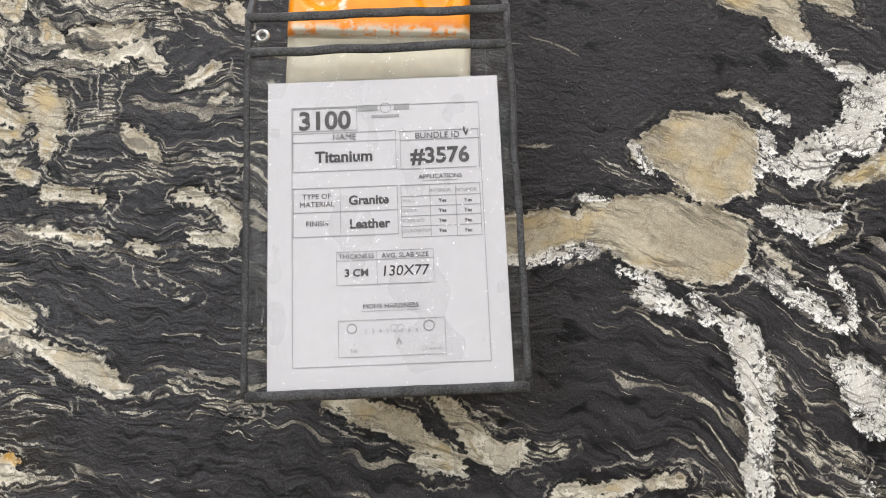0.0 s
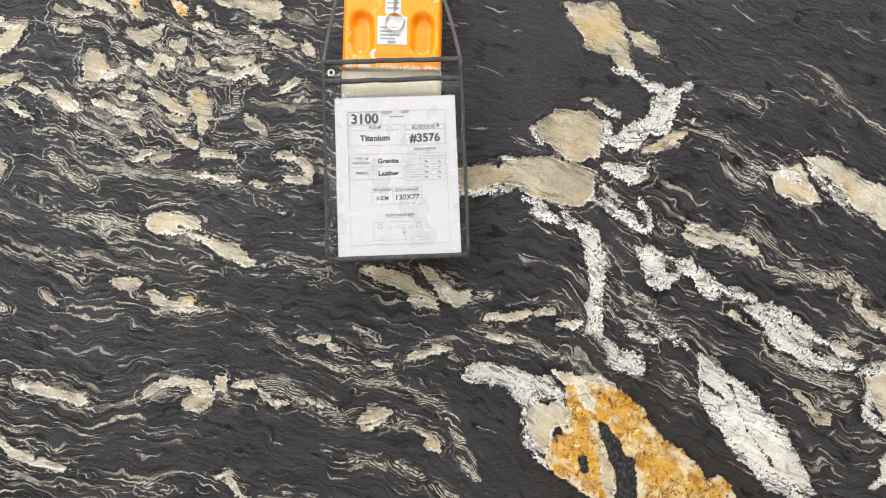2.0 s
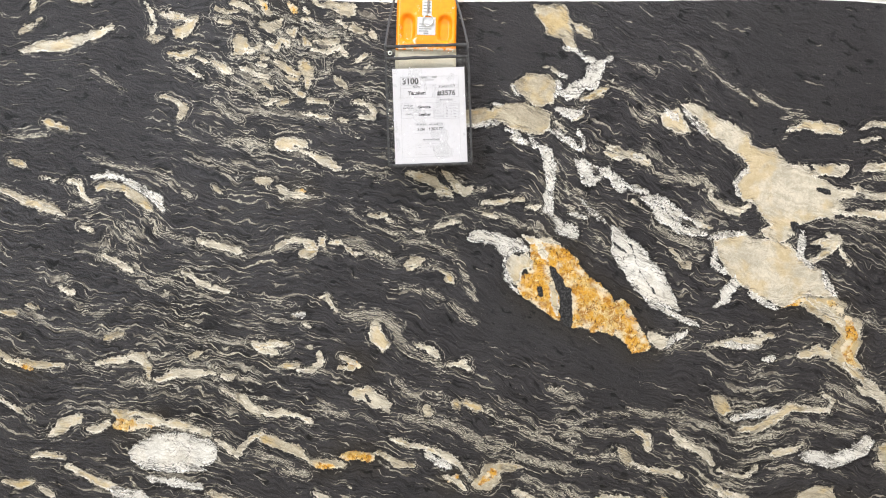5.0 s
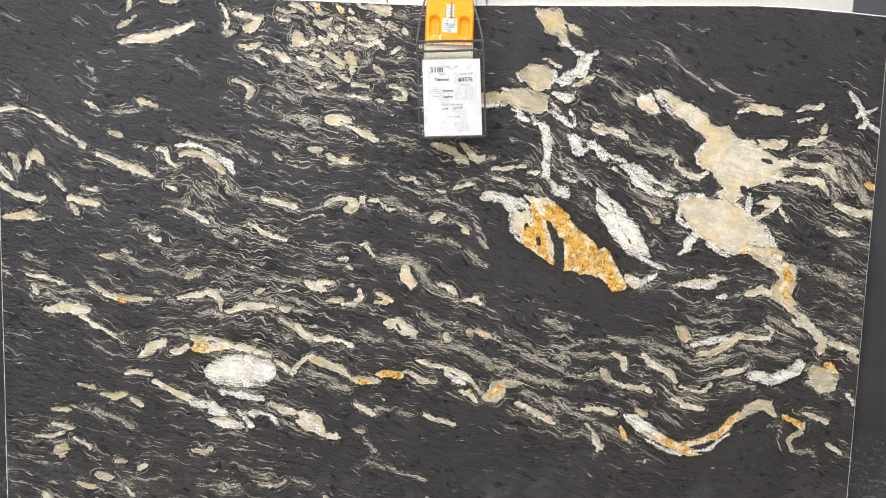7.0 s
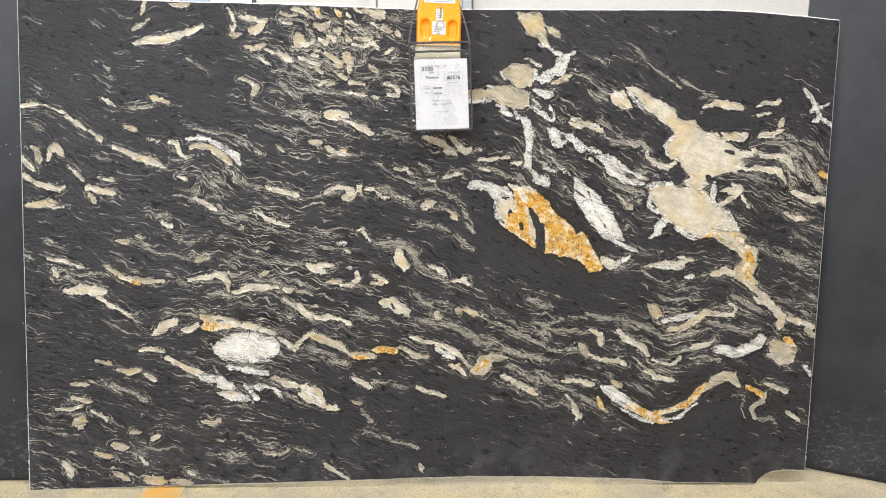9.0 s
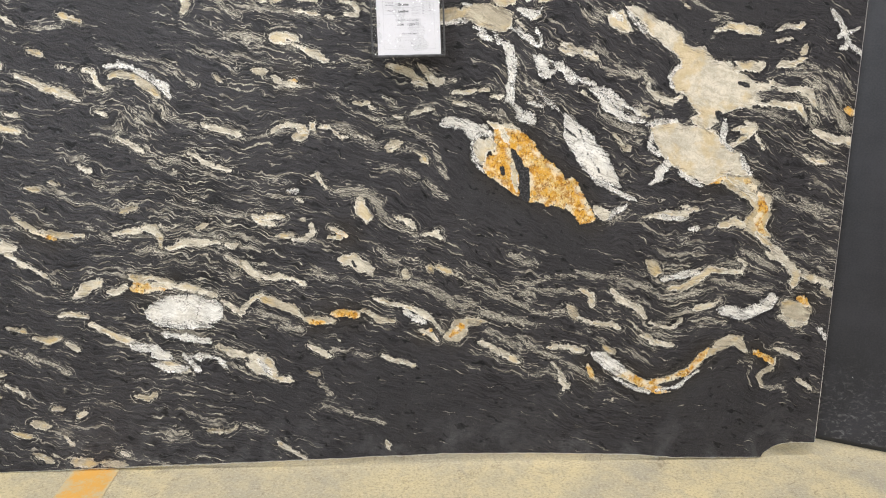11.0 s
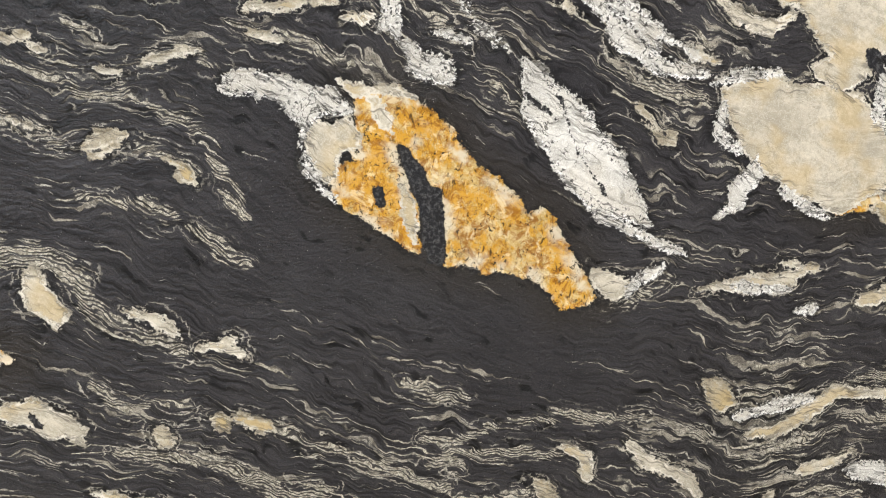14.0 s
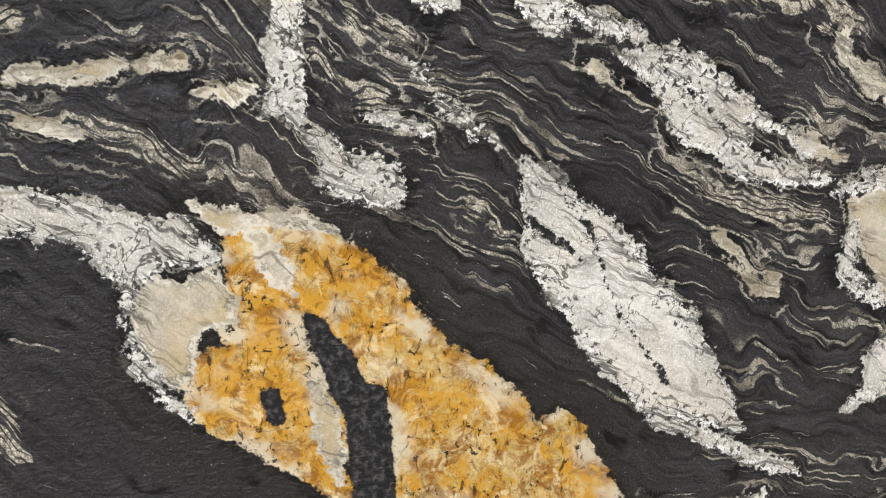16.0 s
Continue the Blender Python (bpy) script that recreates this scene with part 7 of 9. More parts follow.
vein(CREAM, (1.427, 0.375, 0.0007), (1.433, 0.373, 0.0043), (1.480, 0.358, 0.0065), (1.528, 0.335, 0.0065), (1.536, 0.331, 0.0010))
vein(CREAM, (1.535, 0.249, 0.0010), (1.543, 0.244, 0.0066), (1.576, 0.221, 0.0088), (1.600, 0.207, 0.0066), (1.608, 0.202, 0.0010))
vein(THREAD, (1.297, 0.316, 0.0007), (1.303, 0.316, 0.0043), (1.348, 0.317, 0.0043), (1.343, 0.260, 0.0054), (1.353, 0.225, 0.0044), (1.355, 0.220, 0.0007))
vein(TAN, (-0.773, 1.768, 0.0010), (-0.764, 1.771, 0.0068), (-0.742, 1.777, 0.0113), (-0.720, 1.795, 0.0090), (-0.704, 1.809, 0.0056), (-0.698, 1.814, 0.0008))
vein(CREAM, (-0.779, 1.835, 0.0003), (-0.777, 1.833, 0.0023), (-0.760, 1.819, 0.0045), (-0.743, 1.819, 0.0034), (-0.738, 1.819, 0.0005))
vein(THREAD, (-0.746, 1.802, 0.0003), (-0.743, 1.803, 0.0023), (-0.721, 1.815, 0.0034), (-0.704, 1.812, 0.0034), (-0.699, 1.812, 0.0005))
vein(TAN, (-0.645, 1.846, 0.0008), (-0.638, 1.843, 0.0056), (-0.610, 1.832, 0.0079), (-0.587, 1.839, 0.0068), (-0.578, 1.841, 0.0010))
vein(TAN, (-0.601, 1.864, 0.0014), (-0.588, 1.861, 0.0090), (-0.560, 1.857, 0.0102), (-0.543, 1.846, 0.0068), (-0.535, 1.841, 0.0010))
vein(TAN, (-0.533, 1.879, 0.0008), (-0.527, 1.875, 0.0057), (-0.504, 1.859, 0.0091), (-0.486, 1.831, 0.0079), (-0.480, 1.821, 0.0012))
vein(TAN, (-0.639, 1.804, 0.0008), (-0.631, 1.803, 0.0056), (-0.609, 1.801, 0.0057), (-0.601, 1.800, 0.0008))
vein(TAN, (-0.513, 1.805, 0.0012), (-0.502, 1.802, 0.0079), (-0.485, 1.797, 0.0147), (-0.463, 1.803, 0.0125), (-0.452, 1.815, 0.0068), (-0.446, 1.822, 0.0010))
vein(GOLD, (-0.515, 1.870, 0.0008), (-0.510, 1.864, 0.0057), (-0.498, 1.853, 0.0057), (-0.492, 1.848, 0.0008))
patch(TAN, (-0.580, 1.771), (-0.563, 1.772), (-0.552, 1.755), (-0.545, 1.733), (-0.562, 1.709), (-0.590, 1.714), (-0.596, 1.742))
vein(CREAM, (-0.575, 1.720, 0.0008), (-0.567, 1.721, 0.0057), (-0.540, 1.724, 0.0079), (-0.515, 1.739, 0.0068), (-0.507, 1.744, 0.0010))
vein(THREAD, (-0.601, 1.711, 0.0007), (-0.595, 1.708, 0.0045), (-0.573, 1.700, 0.0057), (-0.539, 1.704, 0.0045), (-0.533, 1.705, 0.0007))
vein(CREAM, (-0.497, 1.758, 0.0010), (-0.490, 1.751, 0.0068), (-0.473, 1.735, 0.0102), (-0.462, 1.746, 0.0068), (-0.455, 1.753, 0.0010))
vein(CREAM, (-0.458, 1.768, 0.0008), (-0.451, 1.764, 0.0057), (-0.434, 1.753, 0.0079), (-0.433, 1.736, 0.0057), (-0.433, 1.728, 0.0008))
vein(TAN, (-0.513, 1.715, 0.0008), (-0.506, 1.711, 0.0057), (-0.494, 1.706, 0.0057), (-0.487, 1.702, 0.0008))
vein(CREAM, (-0.433, 1.786, 0.0007), (-0.429, 1.782, 0.0045), (-0.417, 1.771, 0.0045), (-0.412, 1.793, 0.0034), (-0.411, 1.798, 0.0005))
vein(GOLD, (-0.431, 1.869, 0.0010), (-0.425, 1.861, 0.0068), (-0.414, 1.844, 0.0068), (-0.408, 1.856, 0.0057), (-0.405, 1.863, 0.0009))
vein(CREAM, (-0.385, 1.856, 0.0007), (-0.380, 1.851, 0.0045), (-0.368, 1.840, 0.0045), (-0.364, 1.836, 0.0007))
patch(TAN, (-0.352, 1.875), (-0.330, 1.867), (-0.296, 1.874), (-0.262, 1.869), (-0.233, 1.865), (-0.233, 1.839), (-0.250, 1.833), (-0.272, 1.838), (-0.301, 1.854), (-0.335, 1.858))
vein(CREAM, (-0.291, 1.826, 0.0010), (-0.283, 1.820, 0.0068), (-0.260, 1.804, 0.0057), (-0.254, 1.799, 0.0009))
vein(TAN, (-0.250, 1.802, 0.0014), (-0.237, 1.799, 0.0091), (-0.215, 1.794, 0.0080), (-0.204, 1.792, 0.0012))
vein(TAN, (-0.187, 1.802, 0.0015), (-0.181, 1.789, 0.0102), (-0.175, 1.778, 0.0068), (-0.170, 1.770, 0.0010))
vein(CREAM, (-0.389, 1.817, 0.0005), (-0.385, 1.817, 0.0034), (-0.362, 1.818, 0.0057), (-0.339, 1.807, 0.0034), (-0.335, 1.805, 0.0005))
vein(TAN, (-0.388, 1.770, 0.0012), (-0.383, 1.760, 0.0079), (-0.377, 1.749, 0.0102), (-0.366, 1.744, 0.0068), (-0.357, 1.740, 0.0010))
vein(TAN, (-0.361, 1.755, 0.0007), (-0.355, 1.755, 0.0045), (-0.327, 1.756, 0.0102), (-0.293, 1.752, 0.0091), (-0.282, 1.763, 0.0057), (-0.276, 1.769, 0.0009))
vein(CREAM, (-0.365, 1.733, 0.0005), (-0.360, 1.733, 0.0034), (-0.315, 1.728, 0.0057), (-0.276, 1.741, 0.0057), (-0.268, 1.743, 0.0009))
vein(CREAM, (-0.274, 1.748, 0.0009), (-0.270, 1.741, 0.0057), (-0.258, 1.724, 0.0057), (-0.254, 1.718, 0.0009))
vein(THREAD, (-0.315, 1.706, 0.0007), (-0.314, 1.700, 0.0045), (-0.308, 1.672, 0.0057), (-0.330, 1.660, 0.0045), (-0.335, 1.657, 0.0007))
vein(THREAD, (-0.318, 1.703, 0.0005), (-0.314, 1.706, 0.0034), (-0.292, 1.718, 0.0045), (-0.275, 1.720, 0.0034), (-0.270, 1.721, 0.0005))
patch(TAN, (-0.404, 1.697), (-0.387, 1.703), (-0.365, 1.693), (-0.353, 1.676), (-0.358, 1.653), (-0.363, 1.630), (-0.374, 1.613), (-0.380, 1.630), (-0.383, 1.658), (-0.398, 1.680))
vein(TAN, (-0.473, 1.699, 0.0008), (-0.466, 1.695, 0.0057), (-0.437, 1.679, 0.0102), (-0.409, 1.663, 0.0079), (-0.399, 1.658, 0.0012))
vein(CREAM, (-0.528, 1.689, 0.0007), (-0.522, 1.688, 0.0045), (-0.499, 1.683, 0.0045), (-0.493, 1.682, 0.0007))
vein(TAN, (-0.437, 1.652, 0.0007), (-0.431, 1.651, 0.0045), (-0.408, 1.646, 0.0045), (-0.402, 1.645, 0.0007))
vein(CREAM, (-0.572, 1.674, 0.0007), (-0.566, 1.672, 0.0045), (-0.538, 1.665, 0.0068), (-0.510, 1.654, 0.0079), (-0.493, 1.646, 0.0045), (-0.487, 1.643, 0.0007))
vein(TAN, (-0.506, 1.631, 0.0010), (-0.498, 1.626, 0.0068), (-0.481, 1.616, 0.0068), (-0.473, 1.610, 0.0010))
vein(CREAM, (-0.705, 1.701, 0.0005), (-0.701, 1.700, 0.0034), (-0.673, 1.689, 0.0068), (-0.664, 1.686, 0.0010))
vein(CREAM, (-0.662, 1.693, 0.0007), (-0.656, 1.690, 0.0045), (-0.628, 1.674, 0.0090), (-0.605, 1.663, 0.0068), (-0.597, 1.659, 0.0010))
vein(CREAM, (-0.726, 1.668, 0.0005), (-0.722, 1.665, 0.0034), (-0.700, 1.649, 0.0045), (-0.683, 1.638, 0.0045), (-0.677, 1.635, 0.0007))
vein(THREAD, (-0.674, 1.621, 0.0003), (-0.671, 1.621, 0.0023), (-0.632, 1.623, 0.0034), (-0.609, 1.612, 0.0045), (-0.548, 1.610, 0.0045), (-0.514, 1.592, 0.0045), (-0.491, 1.576, 0.0045), (-0.486, 1.572, 0.0007))
vein(CREAM, (-0.492, 1.566, 0.0008), (-0.485, 1.570, 0.0057), (-0.463, 1.582, 0.0045), (-0.457, 1.585, 0.0007))
vein(TAN, (-0.460, 1.568, 0.0010), (-0.451, 1.571, 0.0068), (-0.435, 1.577, 0.0068), (-0.426, 1.581, 0.0010))
vein(TAN, (-0.296, 1.661, 0.0009), (-0.290, 1.655, 0.0057), (-0.273, 1.639, 0.0091), (-0.256, 1.622, 0.0057), (-0.250, 1.617, 0.0009))
vein(CREAM, (-0.413, 1.615, 0.0007), (-0.407, 1.612, 0.0045), (-0.390, 1.601, 0.0068), (-0.382, 1.596, 0.0010))
vein(TAN, (-0.381, 1.585, 0.0009), (-0.373, 1.585, 0.0057), (-0.339, 1.582, 0.0068), (-0.311, 1.581, 0.0057), (-0.303, 1.580, 0.0009))
vein(TAN, (-0.236, 1.583, 0.0010), (-0.226, 1.583, 0.0068), (-0.209, 1.584, 0.0091), (-0.197, 1.584, 0.0014))
vein(CREAM, (-0.199, 1.577, 0.0009), (-0.192, 1.573, 0.0057), (-0.169, 1.556, 0.0068), (-0.161, 1.551, 0.0010))
vein(CREAM, (-0.394, 1.545, 0.0005), (-0.389, 1.544, 0.0034), (-0.344, 1.540, 0.0057), (-0.310, 1.533, 0.0045), (-0.303, 1.532, 0.0007))
vein(CREAM, (-0.216, 1.538, 0.0009), (-0.208, 1.538, 0.0057), (-0.174, 1.537, 0.0057), (-0.166, 1.536, 0.0009))
vein(TAN, (-0.280, 1.525, 0.0010), (-0.270, 1.525, 0.0068), (-0.253, 1.525, 0.0057), (-0.245, 1.526, 0.0009))
vein(CREAM, (-0.226, 1.701, 0.0003), (-0.224, 1.703, 0.0023), (-0.201, 1.720, 0.0034), (-0.198, 1.723, 0.0005))
vein(CREAM, (-0.199, 1.684, 0.0005), (-0.195, 1.686, 0.0034), (-0.184, 1.692, 0.0034), (-0.180, 1.695, 0.0005))
vein(CREAM, (-0.808, 1.585, 0.0005), (-0.804, 1.584, 0.0034), (-0.776, 1.577, 0.0056), (-0.753, 1.563, 0.0056), (-0.746, 1.558, 0.0008))
vein(TAN, (-0.756, 1.566, 0.0014), (-0.747, 1.557, 0.0090), (-0.738, 1.548, 0.0113), (-0.749, 1.523, 0.0056), (-0.752, 1.516, 0.0008))
vein(THREAD, (-0.648, 1.821, 0.0005), (-0.643, 1.820, 0.0034), (-0.598, 1.816, 0.0045), (-0.553, 1.812, 0.0045), (-0.524, 1.784, 0.0045), (-0.520, 1.780, 0.0007))
vein(THREAD, (-0.533, 1.776, 0.0005), (-0.530, 1.773, 0.0034), (-0.512, 1.756, 0.0045), (-0.506, 1.728, 0.0045), (-0.505, 1.722, 0.0007))
vein(THREAD, (-0.480, 1.839, 0.0005), (-0.475, 1.837, 0.0034), (-0.452, 1.826, 0.0045), (-0.424, 1.816, 0.0045), (-0.418, 1.814, 0.0007))
vein(THREAD, (-0.344, 1.791, 0.0005), (-0.339, 1.790, 0.0034), (-0.305, 1.785, 0.0045), (-0.260, 1.781, 0.0045), (-0.248, 1.764, 0.0034), (-0.245, 1.761, 0.0005))
vein(THREAD, (-0.249, 1.623, 0.0005), (-0.244, 1.622, 0.0034), (-0.210, 1.618, 0.0045), (-0.176, 1.613, 0.0034), (-0.171, 1.612, 0.0005))
vein(THREAD, (-0.361, 1.608, 0.0005), (-0.357, 1.608, 0.0034), (-0.312, 1.603, 0.0045), (-0.244, 1.605, 0.0034), (-0.239, 1.605, 0.0005))
vein(WHITE, (0.241, 1.501, 0.0010), (0.249, 1.496, 0.0069), (0.266, 1.482, 0.0080), (0.275, 1.476, 0.0012))
vein(WHITE, (0.330, 1.469, 0.0010), (0.336, 1.461, 0.0069), (0.356, 1.433, 0.0103), (0.361, 1.387, 0.0138), (0.367, 1.359, 0.0138), (0.362, 1.336, 0.0103), (0.359, 1.322, 0.0015))
vein(WHITE, (0.354, 1.324, 0.0012), (0.357, 1.313, 0.0080), (0.363, 1.290, 0.0069), (0.352, 1.273, 0.0057), (0.348, 1.266, 0.0009))
patch(WHITE, (0.381, 1.250), (0.405, 1.234), (0.434, 1.217), (0.446, 1.206), (0.441, 1.189), (0.412, 1.194), (0.394, 1.210))
vein(WHITE, (0.382, 1.512, 0.0007), (0.387, 1.508, 0.0046), (0.422, 1.481, 0.0057), (0.451, 1.458, 0.0057), (0.458, 1.454, 0.0009))
patch(WHITE, (0.447, 1.418), (0.469, 1.433), (0.493, 1.419), (0.488, 1.396), (0.459, 1.367), (0.453, 1.395))
vein(WHITE, (0.473, 1.373, 0.0010), (0.482, 1.373, 0.0069), (0.517, 1.374, 0.0069), (0.539, 1.403, 0.0092), (0.557, 1.386, 0.0069), (0.564, 1.358, 0.0092), (0.593, 1.347, 0.0069), (0.602, 1.344, 0.0010))
vein(WHITE, (0.460, 1.364, 0.0012), (0.471, 1.361, 0.0080), (0.494, 1.356, 0.0069), (0.504, 1.354, 0.0010))
vein(CREAM, (0.530, 1.457, 0.0003), (0.532, 1.455, 0.0023), (0.550, 1.444, 0.0057), (0.579, 1.445, 0.0058), (0.587, 1.445, 0.0009))
vein(CREAM, (0.540, 1.473, 0.0003), (0.544, 1.472, 0.0023), (0.579, 1.465, 0.0035), (0.583, 1.464, 0.0005))
vein(TAN, (0.594, 1.456, 0.0010), (0.602, 1.451, 0.0069), (0.632, 1.434, 0.0115), (0.661, 1.424, 0.0081), (0.671, 1.420, 0.0012))
vein(THREAD, (0.655, 1.429, 0.0009), (0.661, 1.424, 0.0058), (0.691, 1.395, 0.0092), (0.738, 1.379, 0.0092), (0.784, 1.375, 0.0069), (0.808, 1.370, 0.0046), (0.814, 1.368, 0.0007))
vein(THREAD, (0.648, 1.461, 0.0007), (0.654, 1.458, 0.0046), (0.690, 1.442, 0.0058), (0.713, 1.425, 0.0035), (0.717, 1.422, 0.0005))
vein(THREAD, (0.797, 1.380, 0.0005), (0.802, 1.381, 0.0035), (0.831, 1.387, 0.0046), (0.855, 1.371, 0.0046), (0.843, 1.347, 0.0035), (0.841, 1.343, 0.0005))
vein(THREAD, (0.423, 1.270, 0.0005), (0.427, 1.269, 0.0034), (0.456, 1.258, 0.0057), (0.474, 1.241, 0.0046), (0.479, 1.236, 0.0007))
vein(WHITE, (0.463, 1.307, 0.0005), (0.467, 1.304, 0.0034), (0.478, 1.293, 0.0034), (0.482, 1.289, 0.0005))
vein(WHITE, (0.482, 1.278, 0.0003), (0.485, 1.276, 0.0023), (0.514, 1.248, 0.0034), (0.518, 1.244, 0.0005))
vein(CREAM, (0.163, 1.295, 0.0005), (0.168, 1.295, 0.0034), (0.202, 1.292, 0.0069), (0.236, 1.301, 0.0046), (0.243, 1.302, 0.0007))
vein(CREAM, (0.292, 1.282, 0.0009), (0.300, 1.283, 0.0057), (0.334, 1.287, 0.0046), (0.341, 1.288, 0.0007))
vein(TAN, (0.161, 1.261, 0.0009), (0.169, 1.259, 0.0057), (0.192, 1.254, 0.0046), (0.198, 1.253, 0.0007))
vein(TAN, (0.257, 1.304, 0.0009), (0.265, 1.305, 0.0057), (0.288, 1.308, 0.0046), (0.294, 1.308, 0.0007))
vein(THREAD, (0.137, 1.274, 0.0003), (0.140, 1.273, 0.0023), (0.198, 1.252, 0.0034), (0.267, 1.242, 0.0034), (0.271, 1.241, 0.0005))
vein(THREAD, (0.376, 1.431, 0.0003), (0.377, 1.428, 0.0023), (0.390, 1.382, 0.0034), (0.425, 1.337, 0.0034), (0.460, 1.327, 0.0034), (0.465, 1.325, 0.0005))
vein(THREAD, (0.377, 1.339, 0.0003), (0.379, 1.336, 0.0023), (0.403, 1.302, 0.0034), (0.438, 1.280, 0.0034), (0.442, 1.278, 0.0005))
vein(TAN, (-1.164, 1.888, 0.0010), (-1.169, 1.869, 0.0068), (-1.176, 1.840, 0.0085), (-1.183, 1.824, 0.0051), (-1.189, 1.810, 0.0008))
vein(TAN, (-1.158, 1.797, 0.0015), (-1.183, 1.780, 0.0103), (-1.201, 1.768, 0.0086), (-1.222, 1.754, 0.0013))
vein(THREAD, (-1.362, 1.629, 0.0005), (-1.355, 1.625, 0.0024), (-1.322, 1.608, 0.0032), (-1.305, 1.582, 0.0024), (-1.300, 1.575, 0.0005))
vein(THREAD, (-1.646, 1.555, 0.0005), (-1.641, 1.553, 0.0016), (-1.598, 1.532, 0.0024), (-1.561, 1.502, 0.0016), (-1.557, 1.499, 0.0005))
vein(CREAM, (-1.651, 1.446, 0.0006), (-1.641, 1.448, 0.0033), (-1.599, 1.456, 0.0059), (-1.556, 1.451, 0.0034), (-1.501, 1.433, 0.0034), (-1.479, 1.424, 0.0034), (-1.470, 1.421, 0.0006))
vein(CREAM, (-1.336, 1.489, 0.0010), (-1.319, 1.479, 0.0068), (-1.306, 1.470, 0.0085), (-1.291, 1.462, 0.0051), (-1.278, 1.455, 0.0008))
vein(THREAD, (-1.288, 1.453, 0.0005), (-1.280, 1.453, 0.0024), (-1.224, 1.455, 0.0024), (-1.146, 1.462, 0.0032), (-1.128, 1.490, 0.0040), (-1.120, 1.502, 0.0006))
vein(CREAM, (0.566, 0.312, 0.0009), (0.577, 0.299, 0.0057), (0.617, 0.248, 0.0076), (0.631, 0.210, 0.0057), (0.637, 0.194, 0.0009))
vein(WHITE, (0.720, 0.351, 0.0019), (0.746, 0.330, 0.0124), (0.777, 0.305, 0.0166), (0.805, 0.283, 0.0025))
vein(GOLD, (0.827, 0.289, 0.0019), (0.855, 0.270, 0.0127), (0.913, 0.230, 0.0153), (0.973, 0.205, 0.0153), (1.011, 0.200, 0.0102), (1.038, 0.196, 0.0015))
vein(WHITE, (0.803, 0.252, 0.0009), (0.818, 0.245, 0.0062), (0.883, 0.212, 0.0063), (0.948, 0.194, 0.0063), (0.964, 0.190, 0.0009))
vein(CREAM, (0.900, 0.421, 0.0007), (0.910, 0.415, 0.0038), (0.962, 0.383, 0.0057), (1.018, 0.378, 0.0058), (1.036, 0.377, 0.0009))
vein(TAN, (0.766, 0.308, 0.0026), (0.798, 0.293, 0.0176), (0.855, 0.265, 0.0196), (0.913, 0.232, 0.0158), (0.972, 0.217, 0.0119), (1.005, 0.209, 0.0018))
vein(TAN, (0.918, 0.224, 0.0015), (0.946, 0.230, 0.0099), (1.021, 0.246, 0.0119), (1.089, 0.272, 0.0138), (1.128, 0.303, 0.0138), (1.156, 0.341, 0.0138), (1.201, 0.362, 0.0099), (1.240, 0.380, 0.0119), (1.275, 0.400, 0.0178), (1.302, 0.375, 0.0119), (1.328, 0.351, 0.0018))
vein(GOLD, (1.079, 0.252, 0.0015), (1.096, 0.272, 0.0102), (1.127, 0.308, 0.0128), (1.151, 0.338, 0.0128), (1.171, 0.364, 0.0019))
vein(GOLD, (0.939, 0.229, 0.0011), (0.958, 0.233, 0.0076), (1.021, 0.246, 0.0077), (1.071, 0.266, 0.0077), (1.089, 0.274, 0.0011))
vein(WHITE, (0.982, 0.201, 0.0009), (0.998, 0.205, 0.0063), (1.066, 0.220, 0.0063), (1.129, 0.272, 0.0042), (1.138, 0.279, 0.0008))
vein(TAN, (-0.063, 1.375, 0.0071), (-0.034, 1.369, 0.0122), (-0.005, 1.358, 0.0142), (0.023, 1.344, 0.0111), (0.052, 1.325, 0.0080), (0.067, 1.311, 0.0025))
vein(THREAD, (0.491, 0.261, 0.0009), (0.510, 0.266, 0.0058), (0.549, 0.277, 0.0058), (0.590, 0.248, 0.0059), (0.608, 0.235, 0.0009))
vein(CREAM, (0.591, 0.257, 0.0015), (0.606, 0.239, 0.0099), (0.623, 0.218, 0.0075), (0.617, 0.201, 0.0050), (0.611, 0.188, 0.0008))
vein(THREAD, (0.884, 0.439, 0.0004), (0.892, 0.434, 0.0023), (0.943, 0.401, 0.0059), (0.994, 0.383, 0.0060), (1.027, 0.379, 0.0024), (1.035, 0.378, 0.0004))



